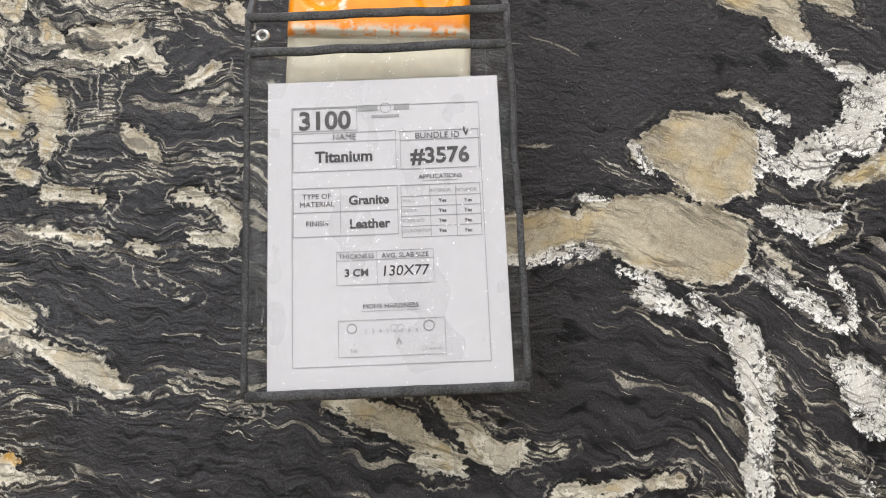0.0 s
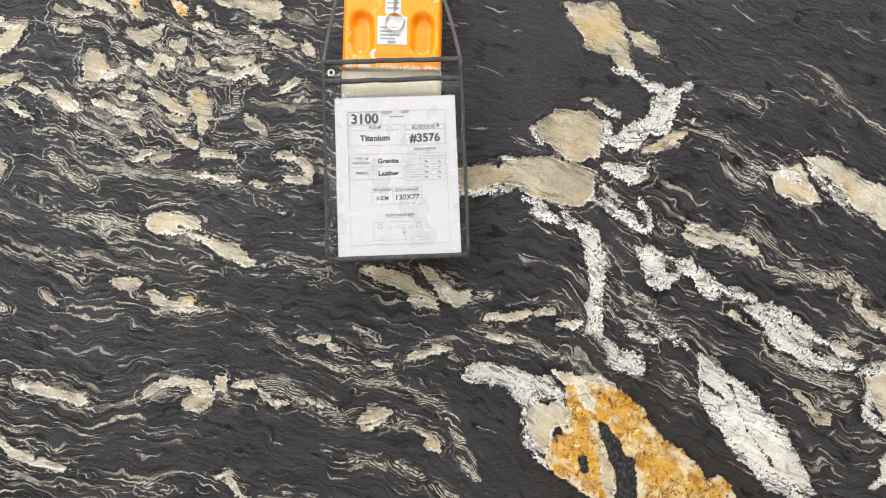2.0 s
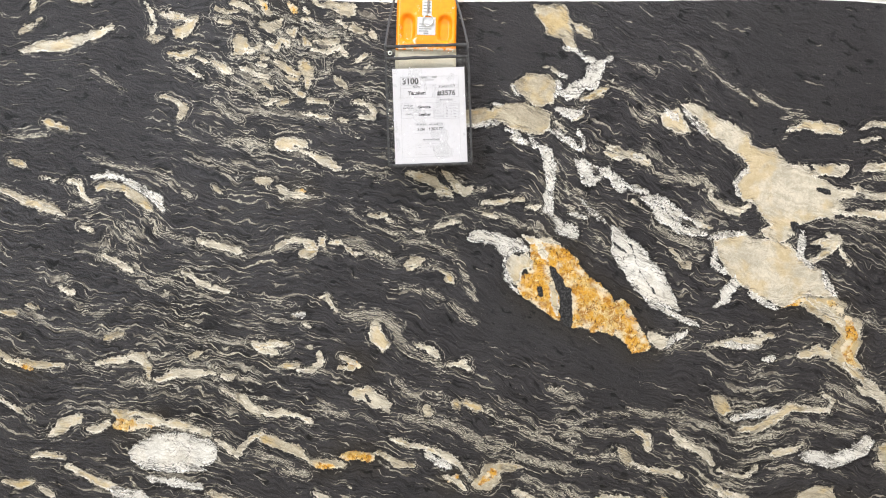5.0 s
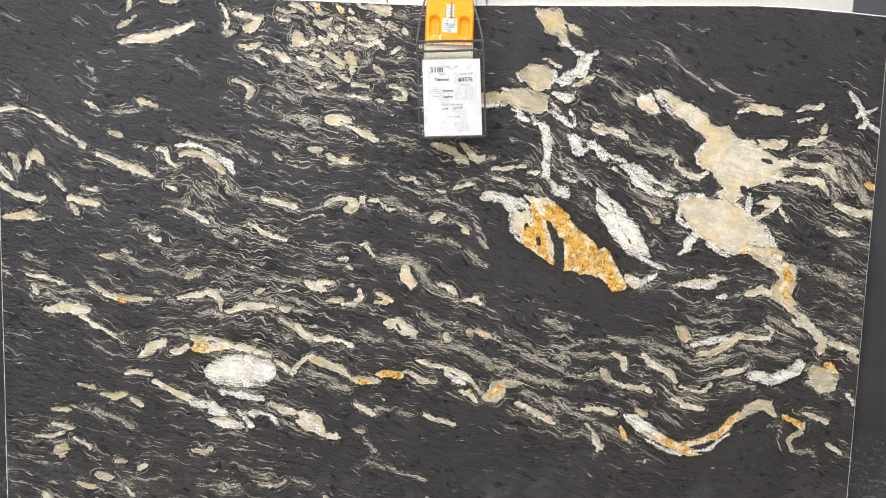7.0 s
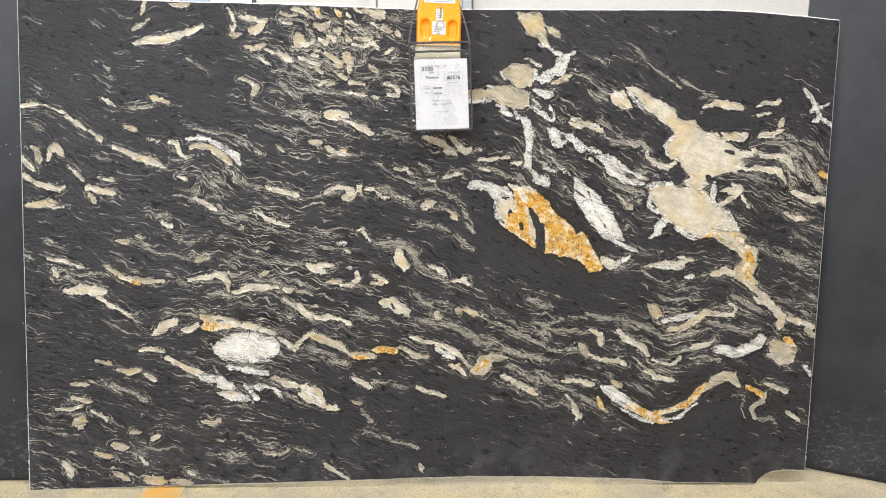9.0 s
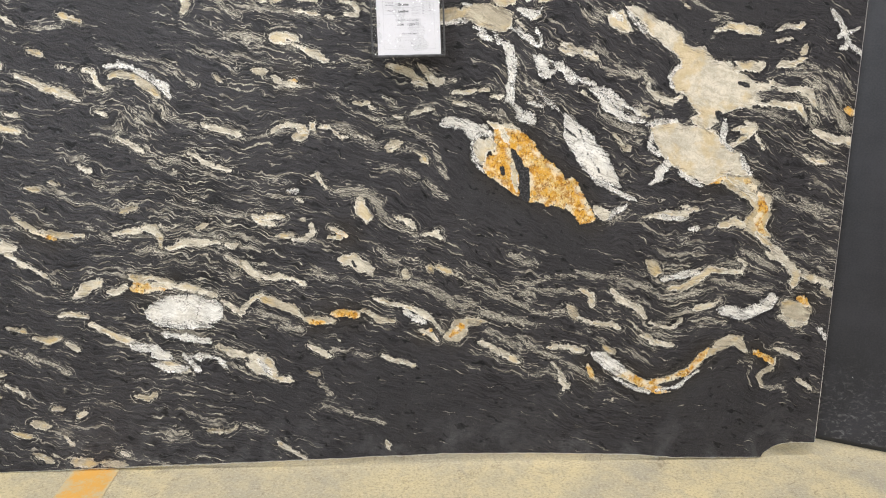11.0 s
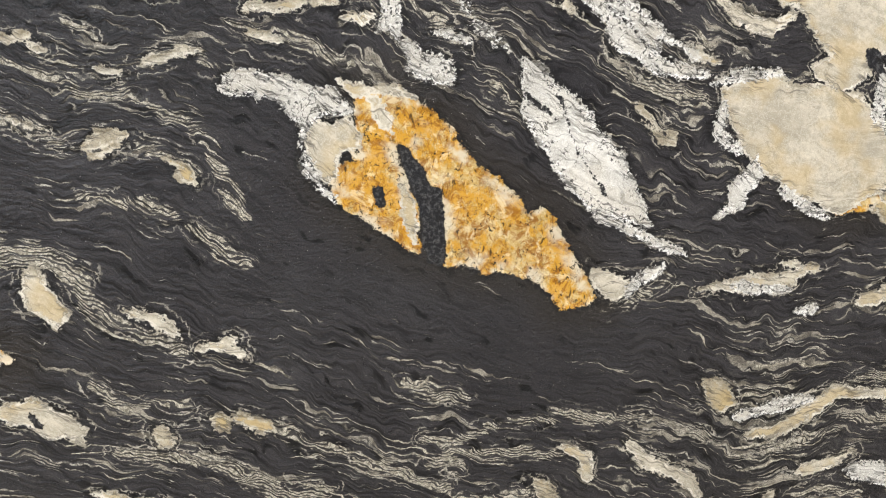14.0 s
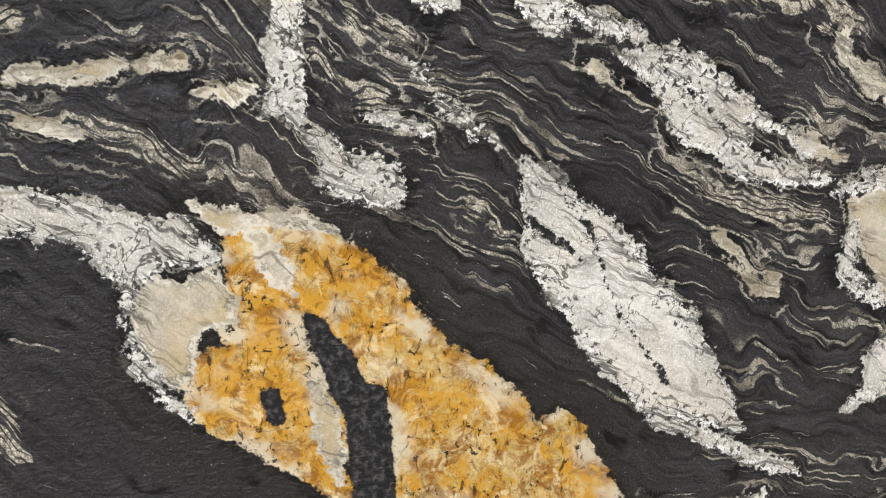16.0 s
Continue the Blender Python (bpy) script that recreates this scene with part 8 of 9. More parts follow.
def foliate():
    """Turns the local directions into two smooth coordinates, along and across the foliation."""
    base = -0.23 - 0.35 * np.exp(-(((GX - 0.85) / 0.5) ** 2 + ((GZ - 1.25) / 0.5) ** 2)) + 0.18 * wobble(GX, GZ, 0.45, 21)
    c = turn_c + 0.5 * np.cos(2 * base)
    s = turn_s + 0.5 * np.sin(2 * base)
    a = 0.5 * np.arctan2(s, c)
    # least squares potential whose slope is the across direction (even extension, so a cosine series)
    hx, hz = STEP_X, STEP_Z
    nx_, nz_ = -np.sin(a), np.cos(a)
    div = np.zeros_like(a)
    fx = 0.5 * (nx_[:, 1:] + nx_[:, :-1]) / hx
    fz = 0.5 * (nz_[1:] + nz_[:-1]) / hz
    div[:, :-1] += fx
    div[:, 1:] -= fx
    div[:-1] += fz
    div[1:] -= fz
    e = np.concatenate([div, div[:, ::-1]], 1)
    e = np.concatenate([e, e[::-1]], 0)
    f = np.fft.rfft2(e)
    kx = (2 * np.cos(np.pi * np.arange(f.shape[1]) / NX) - 2) / hx ** 2
    kz = (2 * np.cos(2 * np.pi * np.arange(f.shape[0]) / f.shape[0]) - 2) / hz ** 2
    k = kx[None] + kz[:, None]
    k[0, 0] = 1
    f /= k
    f[0, 0] = 0
    across = np.fft.irfft2(f, e.shape)[:NZ, :NX]
    along = GX * math.cos(0.2) - GZ * math.sin(0.2) + 0.02 * wobble(GX, GZ, 0.3, 22)
    return along, across


def share_of_threads():
    """How thickly pale threads lie: (x, z, reach, share)."""
    total = np.full((NZ, NX), 0.38) + 0.12 * wobble(GX, GZ, 0.22, 31)
    for x, z, reach, much in (
        (-1.25, 1.72, 0.42, -0.24), (-0.45, 1.70, 0.28, 0.22), (0.62, 0.72, 0.28, -0.34), (0.30, 1.02, 0.16, -0.30), (1.15, 1.72, 0.42, -0.40),
        (0.20, 0.08, 0.55, -0.30), (1.25, 0.10, 0.40, -0.34), (-1.25, 0.50, 0.26, -0.26), (-0.75, 0.72, 0.45, 0.16), (0.45, 0.50, 0.35, 0.30),
        (-1.2, 1.05, 0.45, 0.0), (1.0, 0.48, 0.3, 0.22), (1.5, 1.2, 0.16, 0.25), (0.25, 1.75, 0.22, -0.34), (-0.15, 1.10, 0.32, -0.14),
        (-1.15, 0.22, 0.42, 0.02), (0.85, 1.38, 0.26, 0.12), (-0.42, 0.24, 0.18, -0.18), (1.50, 0.82, 0.16, -0.02), (-0.3, 1.42, 0.3, 0.0),
    ):
        total += much * np.exp(-(((GX - x) / reach) ** 2 + ((GZ - z) / reach) ** 2))
    pale = np.minimum(field[CREAM], np.minimum(field[WHITE], field[THREAD]))
    total += 0.10 * np.exp(-np.maximum(pale, 0) / 0.025)
    return np.clip(total, 0, 1)


def granite_slab():
    along, across = foliate()
    share = share_of_threads()
    n = NX * NZ
    rim = np.zeros((NZ, NX), bool)
    rim[0], rim[-1], rim[:, 0], rim[:, -1] = True, True, True, True
    front = np.stack([GX, 0.0004 * wobble(GX, GZ, 0.03, 41), GZ], -1).reshape(-1, 3)
    # border loop, counter-clockwise seen from the front
    idx = np.arange(n).reshape(NZ, NX)
    loop = np.concatenate([idx[0], idx[1:, -1], idx[-1, -2::-1], idx[-2:0:-1, 0]])
    m = len(loop)
    edge = front[loop]
    centre = np.array([0.0, 0.0, 0.9])
    out = np.sign(edge - centre) * np.array([1, 0, 1])
    mid_x = (np.abs(edge[:, 0] - LEFT) > 1e-6) & (np.abs(edge[:, 0] - RIGHT) > 1e-6)
    out[mid_x, 0] = 0
    out[~mid_x, 2] = 0
    chip = 0.003 + np.where(edge[:, 2] < 0.3, 0.009, 0.002) * np.abs(wobble(edge[:, 0] + edge[:, 2] * 1.3, edge[:, 2], 0.012, 43))
    ring1 = edge + out * chip[:, None] + np.array([0, 1, 0]) * chip[:, None]
    ring2 = ring1 * np.array([1, 0, 1]) + np.array([0, THICK, 0])
    co = np.concatenate([front, ring1, ring2])
    quads = np.stack([idx[:-1, :-1], idx[:-1, 1:], idx[1:, 1:], idx[1:, :-1]], -1).reshape(-1, 4)
    k = np.arange(m)
    nxt = (k + 1) % m
    s1 = np.stack([loop[nxt], loop[k], n + k, n + nxt], -1)
    s2 = np.stack([n + nxt, n + k, n + m + k, n + m + nxt], -1)
    faces = np.concatenate([quads, s1, s2])
    mesh = bpy.data.meshes.new("granite_slab")
    mesh.vertices.add(len(co))
    mesh.vertices.foreach_set("co", co.ravel())
    back = np.arange(n + m, n + 2 * m)[::-1]
    mesh.loops.add(faces.size + m)
    mesh.loops.foreach_set("vertex_index", np.concatenate([faces.ravel(), back]))
    mesh.polygons.add(len(faces) + 1)
    mesh.polygons.foreach_set("loop_start", np.concatenate([np.arange(len(faces)) * 4, [faces.size]]))
    index = np.zeros(len(faces) + 1, np.int32)
    index[len(quads):] = 1
    mesh.polygons.foreach_set("material_index", index)
    smooth = np.zeros(len(faces) + 1, bool)
    smooth[:len(quads)] = True
    mesh.polygons.foreach_set("use_smooth", smooth)
    pad = np.zeros((2 * m, 3))
    for name, layers in (("lode", (field[CREAM], field[WHITE], field[GOLD])), ("more", (field[TAN], field[DARK], field[THREAD])), ("flow", (along, across, share))):
        values = np.concatenate([np.stack([l.ravel() for l in layers], -1), pad])
        mesh.attributes.new(name, "FLOAT_VECTOR", "POINT").data.foreach_set("vector", values.ravel())
    mesh.update(calc_edges=True)
    mesh.materials.append(GRANITE)
    mesh.materials.append(SAWN)
    ob = new("granite_slab", mesh)
    ob.matrix_world = SLAB
    return tagged(ob, "large black leathered granite slab with cream, white and gold veins, standing on its long edge", "stone slab")


granite_slab()


def charcoal_slab(x, y, turn, length, height, label, seed):
    """A plain dark slab standing on its edge and leaning back; its foot's corner is at x, y."""
    rng = random.Random(seed)
    ob = tagged(new("stone_slab"), label, "stone slab", group="plain dark slabs")
    bm = bmesh.new()
    n = 60
    outline = [(0, 0)] + [(length * i / n, 0.004 * rng.random()) for i in range(1, n)] + [(length, 0), (length, height)]
    outline += [(length * (n - i) / n, height - 0.004 * rng.random()) for i in range(1, n)] + [(0, height)]
    front = [bm.verts.new((a, 0, b)) for a, b in outline]
    mid = length / 2, height / 2
    lip = [bm.verts.new((a + (0.003 if a > mid[0] else -0.003), 0.003, b + (0.003 if b > mid[1] else -0.0))) for a, b in outline]
    rear = [bm.verts.new((v.co.x, 0.03, v.co.z)) for v in lip]
    bm.faces.new(front)
    bm.faces.new(rear[::-1])
    m = len(outline)
    for k in range(m):
        bm.faces.new((front[(k + 1) % m], front[k], lip[k], lip[(k + 1) % m]))
        bm.faces.new((lip[(k + 1) % m], lip[k], rear[k], rear[(k + 1) % m]))
    for i, f in enumerate(bm.faces):
        f.material_index = 0 if i < 2 else 1
    face = part("face", bm, [CHARCOAL, EDGE], ob)
    # added black filler: keeps the gap under the foot as dark as shade
    part("gap_shade", box(0.004, length - 0.004, 0.019, 0.029, -0.022, 0.004), SHADE_BLACK, ob, "black strip added under the slab for the shade in its gap")
    # the granite's shade on this slab, put in as a thin dark strip
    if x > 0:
        part("shade_strip", box(0.02, 0.13, -0.0025, 0.002, 0.004, 1.88), SHADE_BLACK, ob, "thin dark strip standing in for the shade beside the granite slab")
    ob.matrix_world = pose(x, y, 0.022, 0, 0, turn) @ pose(0, 0, 0, -5, 0, 0)
    return ob


# near-black that stands in for shade beside and under the plain slabs
SHADE_BLACK = simple("shade_black", (0.012, 0.012, 0.013), 0.3, grain=40.0, depth=0.1)
EDGE = simple("dark_sawn_edge", (0.10, 0.10, 0.105), 0.7, grain=90.0, depth=0.3)
charcoal_slab(1.565, 0.225, -28.0, 3.0, 2.4, "plain charcoal stone slab with dusty scuffs near its foot", 5)
charcoal_slab(-4.68, 0.06, 0.0, 3.02, 2.3, "plain black stone slab leaning on its rack", 6)


def rack(x0, x1, y):
    """The steel A-frame on which the slabs lean."""
    ob = tagged(new("slab_rack"), "steel A-frame rack hidden behind the leaning slabs", "rack")
    for x in (x0, (x0 + x1) / 2, x1):
        part("upright", tube([Vector((x, y, 0.0)), Vector((x, y + 0.1, 1.5))], 0.025, 6), STEEL, ob)
        part("brace", tube([Vector((x, y + 0.75, 0.0)), Vector((x, y + 0.1, 1.5))], 0.02, 6), STEEL, ob)
    part("rail", tube([Vector((x0, y + 0.09, 1.42)), Vector((x1, y + 0.09, 1.42))], 0.02, 6), STEEL, ob)
    return ob


rack(-1.3, 1.2, 0.12)


# ---- the lifting clamp on the slab's top edge ----
def slab_clamp():
    ob = tagged(new("slab_clamp"), "orange enamelled slab lifting clamp gripping the slab's top edge", "clamp")
    cx, z0, z1, front, back = -0.02, 1.725, 2.06, -0.092, -0.012
    nx, nz = 44, 84
    bm = bmesh.new()

    def half(z):
        return float(np.interp(z, (1.725, 1.86, 1.93, 2.0, 2.06), (0.0865, 0.086, 0.0735, 0.055, 0.038)))

    rows = []
    for k in range(nz + 1):
        z = z0 + (z1 - z0) * k / nz
        row = []
        for i in range(nx + 1):
            q = -1 + 2 * i / nx
            x = q * half(z)
            d = 9.0
            for gx in (-0.053, 0.053):
                d = min(d, math.hypot(x - gx, max(0.0, z - 1.805, 1.768 - z)) - 0.0175)
            s = min(1.0, max(0.0, 0.5 - d / 0.010))
            dip = 0.014 * s * s * (3 - 2 * s)
            side = min(1.0, (1 - abs(q)) * half(z) / 0.009)
            y = front + dip + 0.009 * (1 - math.sqrt(max(0.0, 1 - (1 - side) ** 2)))
            row.append(bm.verts.new((cx + x, y, z)))
        rows.append(row)
    for r0, r1 in zip(rows, rows[1:]):
        for i in range(nx):
            bm.faces.new((r0[i], r0[i + 1], r1[i + 1], r1[i]))
    border = [r[0] for r in rows][::-1] + rows[0][1:] + [r[-1] for r in rows[1:]] + rows[-1][-2:0:-1]
    rear = [bm.verts.new((v.co.x, back, v.co.z)) for v in border]
    for k in range(len(border)):
        j = (k + 1) % len(border)
        bm.faces.new((border[j], border[k], rear[k], rear[j]))
    bm.faces.new(rear[::-1])
    bmesh.ops.recalc_face_normals(bm, faces=bm.faces)
    part("body", bm, ORANGE, ob, "orange enamelled housing with two rounded grooves", smooth=True)
    part("pad", box(cx - 0.088, cx + 0.088, -0.086, -0.01, 1.668, 1.737, 0.013, 4), PAD, ob, "cream rubber grip pad", smooth=True)
    part("back_jaw", box(cx - 0.07, cx + 0.07, 0.034, 0.08, 1.70, 2.06, 0.012, 3), ORANGE, ob, smooth=True)
    part("bridge", box(cx - 0.036, cx + 0.036, -0.08, 0.07, 2.0, 2.09, 0.012, 3), ORANGE, ob, smooth=True)
    plate = part("rating_plate", box(cx - 0.026, cx + 0.026, front - 0.0012, front + 0.002, 1.768, 1.818, 0.0006), STICKER, ob, "silver rating plate with small print")
    for k, wide in enumerate((0.030, 0.020, 0.034, 0.026)):
        part("print", box(cx - 0.021, cx - 0.021 + wide, front - 0.0018, front - 0.0008, 1.797 - k * 0.0065, 1.7995 - k * 0.0065), GREY_INK, plate)
    part("mark", box(cx - 0.008, cx + 0.006, front - 0.0018, front - 0.0008, 1.7705, 1.7745), GREY_INK, plate)
    strip = part("instruction_strip", box(cx - 0.013, cx + 0.014, front - 0.0012, front + 0.002, 1.822, 1.865, 0.0006), STICKER, ob, "silver instruction sticker")
    for k in range(4):
        part("print", box(cx - 0.010, cx + 0.011, front - 0.0018, front - 0.0008, 1.858 - k * 0.009, 1.861 - k * 0.009), GREY_INK, strip)
    brand = part("brand_sticker", box(cx - 0.060, cx + 0.060, front - 0.0012, front + 0.002, 1.888, 1.914, 0.0006), WHITE_STICKER, ob, "white sticker with a red mark and dark lettering bars")
    part("red_mark", box(cx - 0.055, cx - 0.040, front - 0.0018, front - 0.0008, 1.895, 1.910), RED_INK, brand)
    part("bar", box(cx - 0.028, cx + 0.050, front - 0.0018, front - 0.0008, 1.899, 1.909), BLUE_INK, brand)
    part("bar", box(cx - 0.022, cx + 0.044, front - 0.0018, front - 0.0008, 1.892, 1.895), GREY_INK, brand)
    part("ring", ring(cx + 0.004, front - 0.006, 1.808, 0.0155, 0.0019), STEEL, ob, "bright steel ring")
    part("pin", box(cx + 0.0015, cx + 0.0065, front - 0.008, front + 0.002, 1.820, 1.875, 0.002), STEEL, ob, "steel release pin")
    ob.matrix_world = SLAB
    return ob


slab_clamp()


# ---- the sign pouch and its sheet ----
POUCH = SLAB @ pose(-0.0085, -0.128, 1.565, -LEAN, -3.4, 0)


def cord(points, n=14):
    """Bends a few points into a soft line."""
    pts = [Vector(p) for p in points]
    line = []
    for i in range(len(pts) - 1):
        p0, p1, p2, p3 = pts[max(0, i - 1)], pts[i], pts[i + 1], pts[min(len(pts) - 1, i + 2)]
        for k in range(n):
            t = k / n
            line.append(0.5 * ((2 * p1) + (p2 - p0) * t + (2 * p0 - 5 * p1 + 4 * p2 - p3) * t * t + (3 * p1 - p0 - 3 * p2 + p3) * t ** 3))
    return line + [pts[-1]]


def film_sheet(x0, x1, z0, z1, y, bulge, seed, nx=60, nz=84):
    """A creased clear sheet with thickness."""
    bm = bmesh.new()
    rows = []
    for k in range(nz + 1):
        row = []
        for i in range(nx + 1):
            u, v = i / nx, k / nz
            x, z = x0 + (x1 - x0) * u, z0 + (z1 - z0) * v
            edge = math.sin(math.pi * u) * math.sin(math.pi * v)
            wave = noise.noise((x * 14 + seed, z * 9, seed)) * 0.0036 + noise.noise((x * 60 + seed, z * 42, seed)) * 0.0011
            row.append(bm.verts.new((x, y - bulge * edge ** 0.5 - abs(wave) * min(1, edge * 6), z)))
        rows.append(row)
    for r0, r1 in zip(rows, rows[1:]):
        for i in range(nx):
            bm.faces.new((r0[i], r0[i + 1], r1[i + 1], r1[i]))
    return bm


def sign_pouch():
    ob = tagged(new("sign_pouch"), "clear vinyl sign pouch with black woven binding hanging from the clamp", "sign holder")
    w, zb, zm, zt = 0.1175, -0.168, 0.136, 0.170
    for z, name in ((zb, "bottom_binding"), (zm, "pocket_binding"), (zt, "top_binding")):
        line = [Vector((-w + 2 * w * i / 20, -0.001 - 0.0015 * noise.noise((i * 0.35, z * 30, 0)), z + 0.0012 * noise.noise((i * 0.3, z * 40, 5)))) for i in range(21)]
        part(name, tube(line, 0.0045, 8, 0.45), BINDING, ob, smooth=True)
    for s in (-1, 1):
        line = [Vector((s * w + 0.0015 * noise.noise((i * 0.25, s, 2)), -0.001, zb + (zt + 0.004 - zb) * i / 24)) for i in range(25)]
        part("side_binding", tube(line, 0.0030, 8, 0.5), BINDING, ob, smooth=True)
    front = part("front_film", film_sheet(-w, w, zb, zm, -0.0005, 0.003, 1.0), FILM, ob, "clear creased vinyl", smooth=True)
    front.visible_shadow = False
    back = part("back_film", film_sheet(-w, w, zb, zt, 0.0035, -0.0005, 7.0), FILM, ob, "clear vinyl backing", smooth=True)
    back.visible_shadow = False
    part("grommet", ring(-0.104, -0.001, 0.152, 0.0048, 0.0016), STEEL, ob, "small steel eyelet")
    for s in (-1, 1):
        line = cord([(s * w, 0.0, zt), (s * (w - 0.016), 0.012, zt + 0.085), (s * 0.072, 0.022, zt + 0.20), (s * 0.052, 0.06, zt + 0.335)])
        part("strap", tube(line, 0.0032, 8, 0.6), STRAP, ob, "dark grey hanging cord", smooth=True)
    ob.matrix_world = POUCH
    return ob


sign_pouch()


def glyphs(name, words, x, z, height, parent, material, heavy=0.0, slant=0.0, stretch=1.0, label=""):
    """Printed words, centred at x, z on the sheet; height is that of a capital letter."""
    curve = bpy.data.curves.new(name, "FONT")
    curve.body, curve.align_x, curve.size, curve.offset, curve.shear = words, "CENTER", height / 0.69, heavy, slant
    curve.extrude, curve.resolution_u = 0.00008, 3
    tmp = bpy.data.objects.new(name, curve)
    mesh = bpy.data.meshes.new_from_object(tmp)
    bpy.data.objects.remove(tmp)
    bpy.data.curves.remove(curve)
    mesh.transform(pose(x + 0.0016, -0.0004, z - 0.0022 - height / 2, 90, 0, 0) @ Matrix.Diagonal((stretch, 1, 1, 1)))
    mesh.materials.clear()
    mesh.materials.append(material)
    ob = new(name, mesh)
    ob.parent = parent
    return tagged(ob, label) if label else ob


def frame_lines(name, lines, parent, material, wide=0.00045):
    """Thin printed rules, joined; each is (x0, z0, x1, z1)."""
    bm = bmesh.new()
    for x0, z0, x1, z1 in ((a + 0.0016, b - 0.0022, c + 0.0016, d - 0.0022) for a, b, c, d in lines):
        box(min(x0, x1) - wide / 2, max(x0, x1) + wide / 2, -0.0005, -0.00015, min(z0, z1) - wide / 2, max(z0, z1) + wide / 2, bm=bm)
    return part(name, bm, material, parent)


def rectangle(x0, z0, x1, z1):
    return [(x0, z0, x1, z0), (x1, z0, x1, z1), (x1, z1, x0, z1), (x0, z1, x0, z0)]


def paper_sheet():
    ob = tagged(new("paper_sheet"), "white printed data sheet for the granite slab inside the clear pouch", "paper sheet")
    hw, hh = 0.1025, 0.1365
    bm = bmesh.new()
    n, m = 16, 20
    rows = [[bm.verts.new((-hw + 2 * hw * i / n, 0.0, -hh + 2 * hh * k / m)) for i in range(n + 1)] for k in range(m + 1)]
    for r0, r1 in zip(rows, rows[1:]):
        for i in range(n):
            bm.faces.new((r0[i], r0[i + 1], r1[i + 1], r1[i]))
    ext = bmesh.ops.extrude_face_region(bm, geom=list(bm.faces))
    bmesh.ops.translate(bm, verts=[v for v in ext["geom"] if isinstance(v, bmesh.types.BMVert)], vec=(0, 0.0002, 0))
    bmesh.ops.recalc_face_normals(bm, faces=bm.faces)
    sheet = part("sheet", bm, PAPER, ob)
    frame_lines('ruled_frame', [*rectangle(-0.0830, 0.1143, 0.0829, -0.1142)], sheet, GREY_INK)
    frame_lines('ruled_frame', [*rectangle(-0.0820, 0.1132, -0.0253, 0.0922)], sheet, GREY_INK)
    glyphs("printed_text", '3100', -0.0539, 0.1020, 0.0161, sheet, INK, 0.00072, 0.00, 1.00)
    frame_lines('ruled_frame', [*rectangle(-0.0821, 0.0902, 0.0085, 0.0552), (-0.0823, 0.0819, 0.0088, 0.0819)], sheet, GREY_INK)
    glyphs("printed_text", 'NAME', -0.0367, 0.0860, 0.0054, sheet, INK, 0.00000, 0.00, 1.00)
    glyphs("printed_text", 'Titanium', -0.0372, 0.0682, 0.0098, sheet, INK, 0.00044, 0.00, 1.00)
    frame_lines('ruled_frame', [*rectangle(0.0125, 0.0892, 0.0814, 0.0544), (0.0123, 0.0810, 0.0819, 0.0810)], sheet, GREY_INK)
    glyphs("printed_text", 'BUNDLE ID', 0.0454, 0.0847, 0.0054, sheet, INK, 0.00000, 0.00, 1.00)
    glyphs("printed_text", '#3576', 0.0473, 0.0664, 0.0137, sheet, INK, 0.00061, 0.00, 1.00)
    glyphs("printed_text", 'APPLICATIONS', 0.0466, 0.0471, 0.0039, sheet, INK, 0.00000, 0.00, 1.00)
    frame_lines('ruled_frame', [(0.0317, 0.0435, 0.0613, 0.0435)], sheet, GREY_INK)
    frame_lines('ruled_frame', [*rectangle(0.0119, 0.0398, 0.0806, -0.0067), (0.0121, 0.0297, 0.0815, 0.0297), (0.0118, 0.0206, 0.0811, 0.0206), (0.0115, 0.0120, 0.0808, 0.0120), (0.0113, 0.0029, 0.0804, 0.0029), (0.0369, 0.0388, 0.0369, -0.0053), (0.0595, 0.0379, 0.0595, -0.0063)], sheet, GREY_INK)
    glyphs("printed_text", 'INTERIOR', 0.0462, 0.0343, 0.0029, sheet, GREY_INK, 0.00000, 0.00, 1.00)
    glyphs("printed_text", 'EXTERIOR', 0.0683, 0.0340, 0.0029, sheet, GREY_INK, 0.00000, 0.00, 1.00)
    glyphs("printed_text", 'WALL', 0.0183, 0.0258, 0.0027, sheet, GREY_INK, 0.00000, 0.00, 1.00)
    glyphs("printed_text", 'Yes', 0.0478, 0.0251, 0.0032, sheet, INK, 0.00006, 0.00, 1.00)
    glyphs("printed_text", 'Yes', 0.0700, 0.0247, 0.0032, sheet, INK, 0.00006, 0.00, 1.00)
    glyphs("printed_text", 'FLOOR', 0.0190, 0.0169, 0.0027, sheet, GREY_INK, 0.00000, 0.00, 1.00)
    glyphs("printed_text", 'Yes', 0.0475, 0.0162, 0.0032, sheet, INK, 0.00006, 0.00, 1.00)
    glyphs("printed_text", 'Yes', 0.0696, 0.0158, 0.0032, sheet, INK, 0.00006, 0.00, 1.00)
    glyphs("printed_text", 'FIREPLACE', 0.0222, 0.0078, 0.0027, sheet, GREY_INK, 0.00000, 0.00, 1.00)
    glyphs("printed_text", 'Yes', 0.0472, 0.0073, 0.0032, sheet, INK, 0.00006, 0.00, 1.00)
    glyphs("printed_text", 'Yes', 0.0693, 0.0069, 0.0032, sheet, INK, 0.00006, 0.00, 1.00)
    glyphs("printed_text", 'COUNTERTOP', 0.0238, -0.0011, 0.0027, sheet, GREY_INK, 0.00000, 0.00, 1.00)
    glyphs("printed_text", 'Yes', 0.0469, -0.0016, 0.0032, sheet, INK, 0.00006, 0.00, 1.00)
    glyphs("printed_text", 'Yes', 0.0690, -0.0020, 0.0032, sheet, INK, 0.00006, 0.00, 1.00)
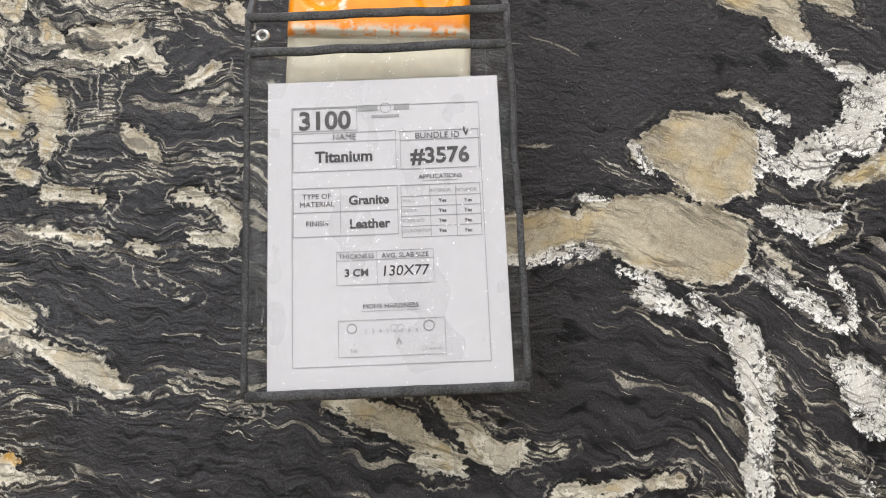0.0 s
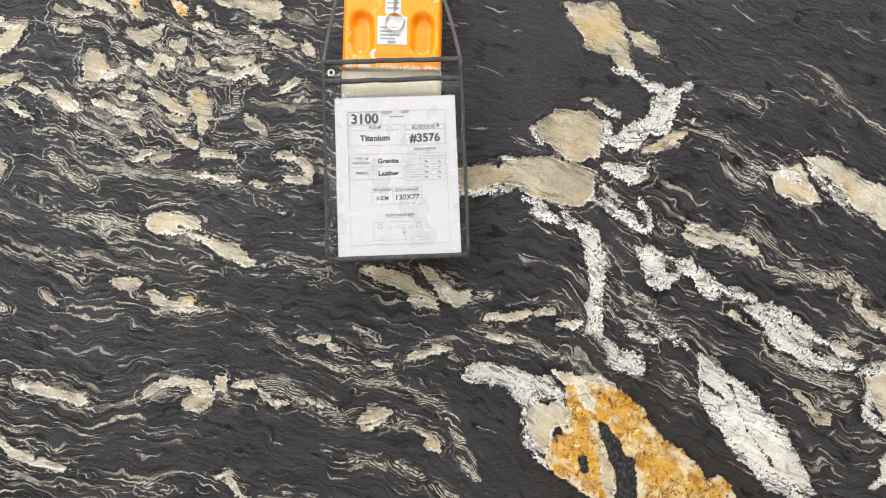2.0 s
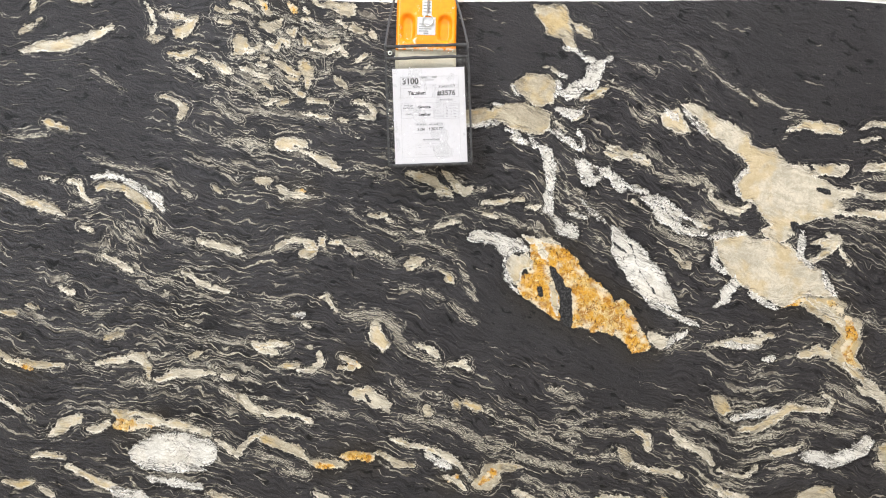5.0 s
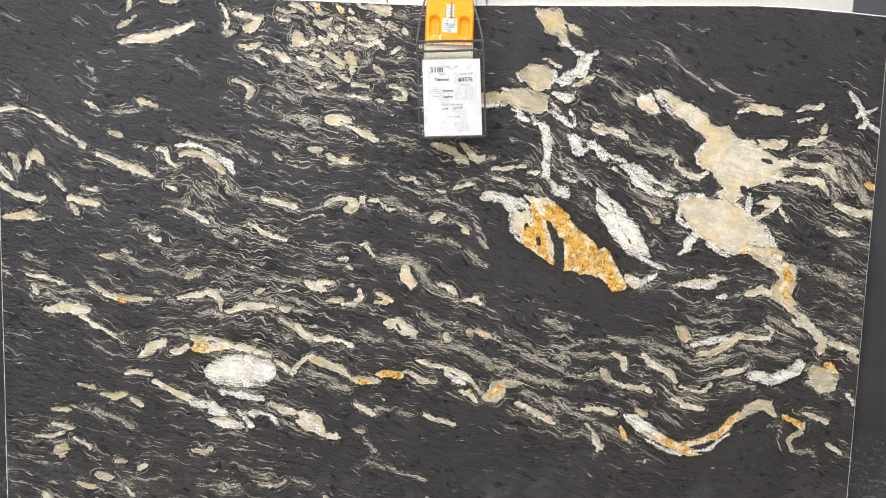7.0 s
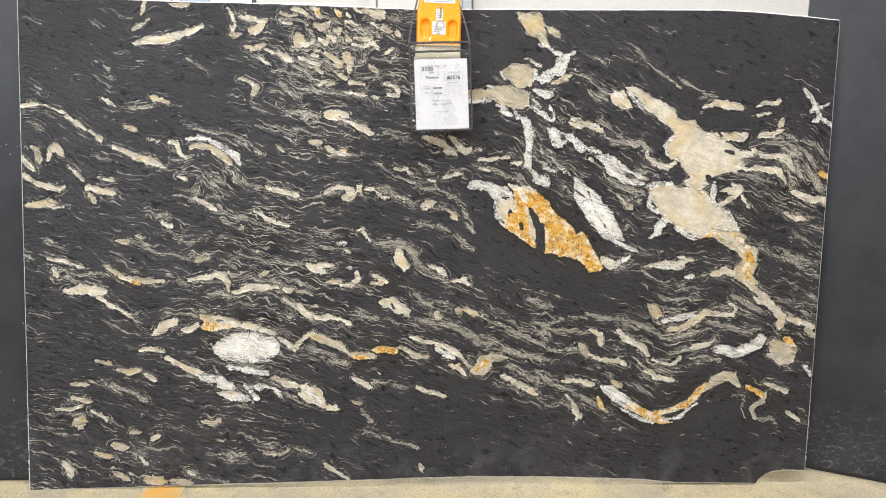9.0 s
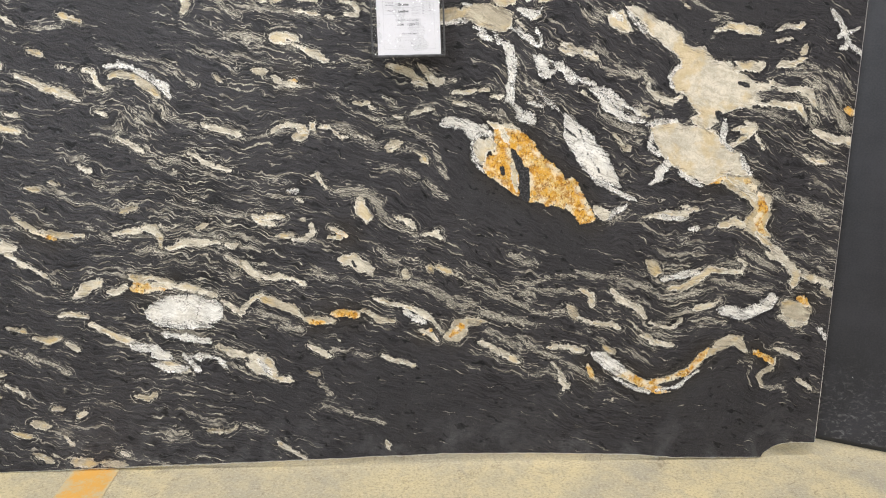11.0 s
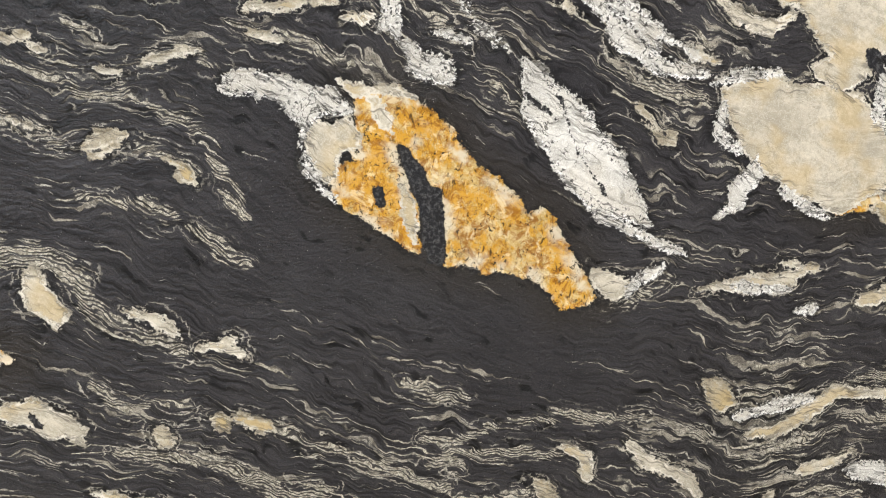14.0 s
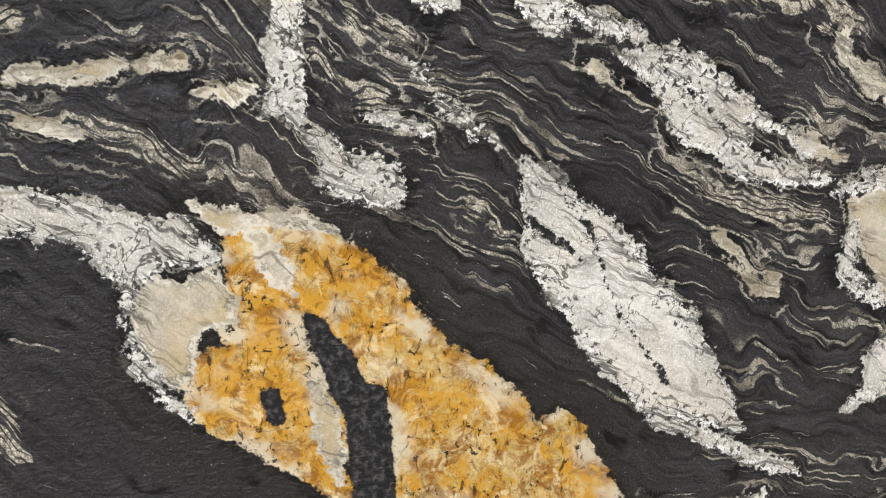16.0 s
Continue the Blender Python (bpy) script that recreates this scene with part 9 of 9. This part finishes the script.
    frame_lines('ruled_frame', [*rectangle(-0.0819, 0.0400, 0.0086, -0.0031), (-0.0819, 0.0184, 0.0088, 0.0184), (-0.0411, 0.0393, -0.0411, -0.0021)], sheet, GREY_INK)
    glyphs("printed_text", 'TYPE OF', -0.0616, 0.0326, 0.0046, sheet, INK, 0.00000, 0.00, 1.00)
    glyphs("printed_text", 'MATERIAL', -0.0613, 0.0255, 0.0046, sheet, INK, 0.00000, 0.00, 1.00)
    glyphs("printed_text", 'FINISH', -0.0613, 0.0083, 0.0046, sheet, INK, 0.00000, 0.00, 1.00)
    glyphs("printed_text", 'Granite', -0.0164, 0.0282, 0.0078, sheet, INK, 0.00035, 0.00, 1.00)
    glyphs("printed_text", 'Leather', -0.0160, 0.0070, 0.0078, sheet, INK, 0.00035, 0.00, 1.00)
    frame_lines('ruled_frame', [*rectangle(-0.0450, -0.0175, 0.0379, -0.0462), (-0.0452, -0.0250, 0.0386, -0.0250), (-0.0106, -0.0180, -0.0106, -0.0455)], sheet, GREY_INK)
    glyphs("printed_text", 'THICKNESS', -0.0281, -0.0215, 0.0041, sheet, INK, 0.00000, 0.00, 1.00)
    glyphs("printed_text", 'AVG. SLAB SIZE', 0.0138, -0.0218, 0.0041, sheet, INK, 0.00000, 0.00, 1.00)
    glyphs("printed_text", '3 CM', -0.0280, -0.0358, 0.0063, sheet, INK, 0.00025, 0.00, 1.00)
    glyphs("printed_text", '130X77', 0.0129, -0.0350, 0.0088, sheet, INK, 0.00009, 0.12, 1.00)
    glyphs("printed_text", 'MOHS HARDNESS', 0.0003, -0.0650, 0.0041, sheet, INK, 0.00000, 0.00, 1.00)
    frame_lines('ruled_frame', [(-0.0246, -0.0690, 0.0249, -0.0690)], sheet, GREY_INK)
    frame_lines('ruled_frame', [*rectangle(-0.0442, -0.0765, 0.0456, -0.1070)], sheet, GREY_INK, 0.00040)
    glyphs("printed_text", '2', -0.0212, -0.0860, 0.0032, sheet, GREY_INK, 0.00000, 0.00, 1.00)
    glyphs("printed_text", '3', -0.0151, -0.0861, 0.0032, sheet, GREY_INK, 0.00000, 0.00, 1.00)
    glyphs("printed_text", '4', -0.0090, -0.0861, 0.0032, sheet, GREY_INK, 0.00000, 0.00, 1.00)
    glyphs("printed_text", '5', -0.0029, -0.0862, 0.0032, sheet, GREY_INK, 0.00000, 0.00, 1.00)
    glyphs("printed_text", '6', 0.0032, -0.0863, 0.0032, sheet, GREY_INK, 0.00000, 0.00, 1.00)
    glyphs("printed_text", '7', 0.0093, -0.0864, 0.0032, sheet, GREY_INK, 0.00000, 0.00, 1.00)
    glyphs("printed_text", '8', 0.0154, -0.0865, 0.0032, sheet, GREY_INK, 0.00000, 0.00, 1.00)
    glyphs("printed_text", '9', 0.0216, -0.0865, 0.0032, sheet, GREY_INK, 0.00000, 0.00, 1.00)
    glyphs("printed_text", '1', -0.0312, -0.0967, 0.0029, sheet, GREY_INK, 0.00000, 0.00, 1.00)
    glyphs("printed_text", 'Talc', -0.0314, -0.1019, 0.0029, sheet, GREY_INK, 0.00000, 0.00, 1.00)
    glyphs("printed_text", '10', 0.0342, -0.0980, 0.0029, sheet, GREY_INK, 0.00000, 0.00, 1.00)
    glyphs("printed_text", 'Diamond', 0.0341, -0.1022, 0.0029, sheet, GREY_INK, 0.00000, 0.00, 1.00)
    part('logo_bar', box(-0.0228, -0.0051, -0.0005, -0.00015, 0.1073, 0.1127), GREY_INK, sheet)
    part('logo_bar', box(0.0093, 0.0231, -0.0005, -0.00015, 0.1075, 0.1128), GREY_INK, sheet)
    part('logo_bar', box(-0.0107, 0.0139, -0.0005, -0.00015, 0.1007, 0.1032), GREY_INK, sheet)
    part('emblem', ring(0.0018, -0.0002, 0.1096, 0.0046, 0.00030), GREY_INK, sheet)
    part('emblem', ring(-0.0314, -0.0002, -0.0855, 0.0039, 0.00050), GREY_INK, sheet)
    part('emblem', ring(0.0337, -0.0002, -0.0850, 0.0044, 0.00050), GREY_INK, sheet)
    part('emblem', ring(0.0040, -0.0002, -0.0861, 0.0029, 0.00020), GREY_INK, sheet)
    part('emblem', ring(0.0098, -0.0002, -0.0864, 0.0029, 0.00020), GREY_INK, sheet)
    glyphs("printed_arrow", "V", 0.0707, 0.0860, 0.004, sheet, INK, 0.0004)
    part('arrow_shaft', box(0.0700, 0.0715, -0.0005, -0.00015, 0.0849, 0.0893), INK, sheet)
    glyphs("printed_chevron", "^", 0.0066, -0.0967, 0.0075, sheet, GREY_INK, 0.0002)
    ob.matrix_world = SLAB @ pose(-0.004, -0.1275, 1.536, -LEAN, -3.4, 0)
    return ob


paper_sheet()
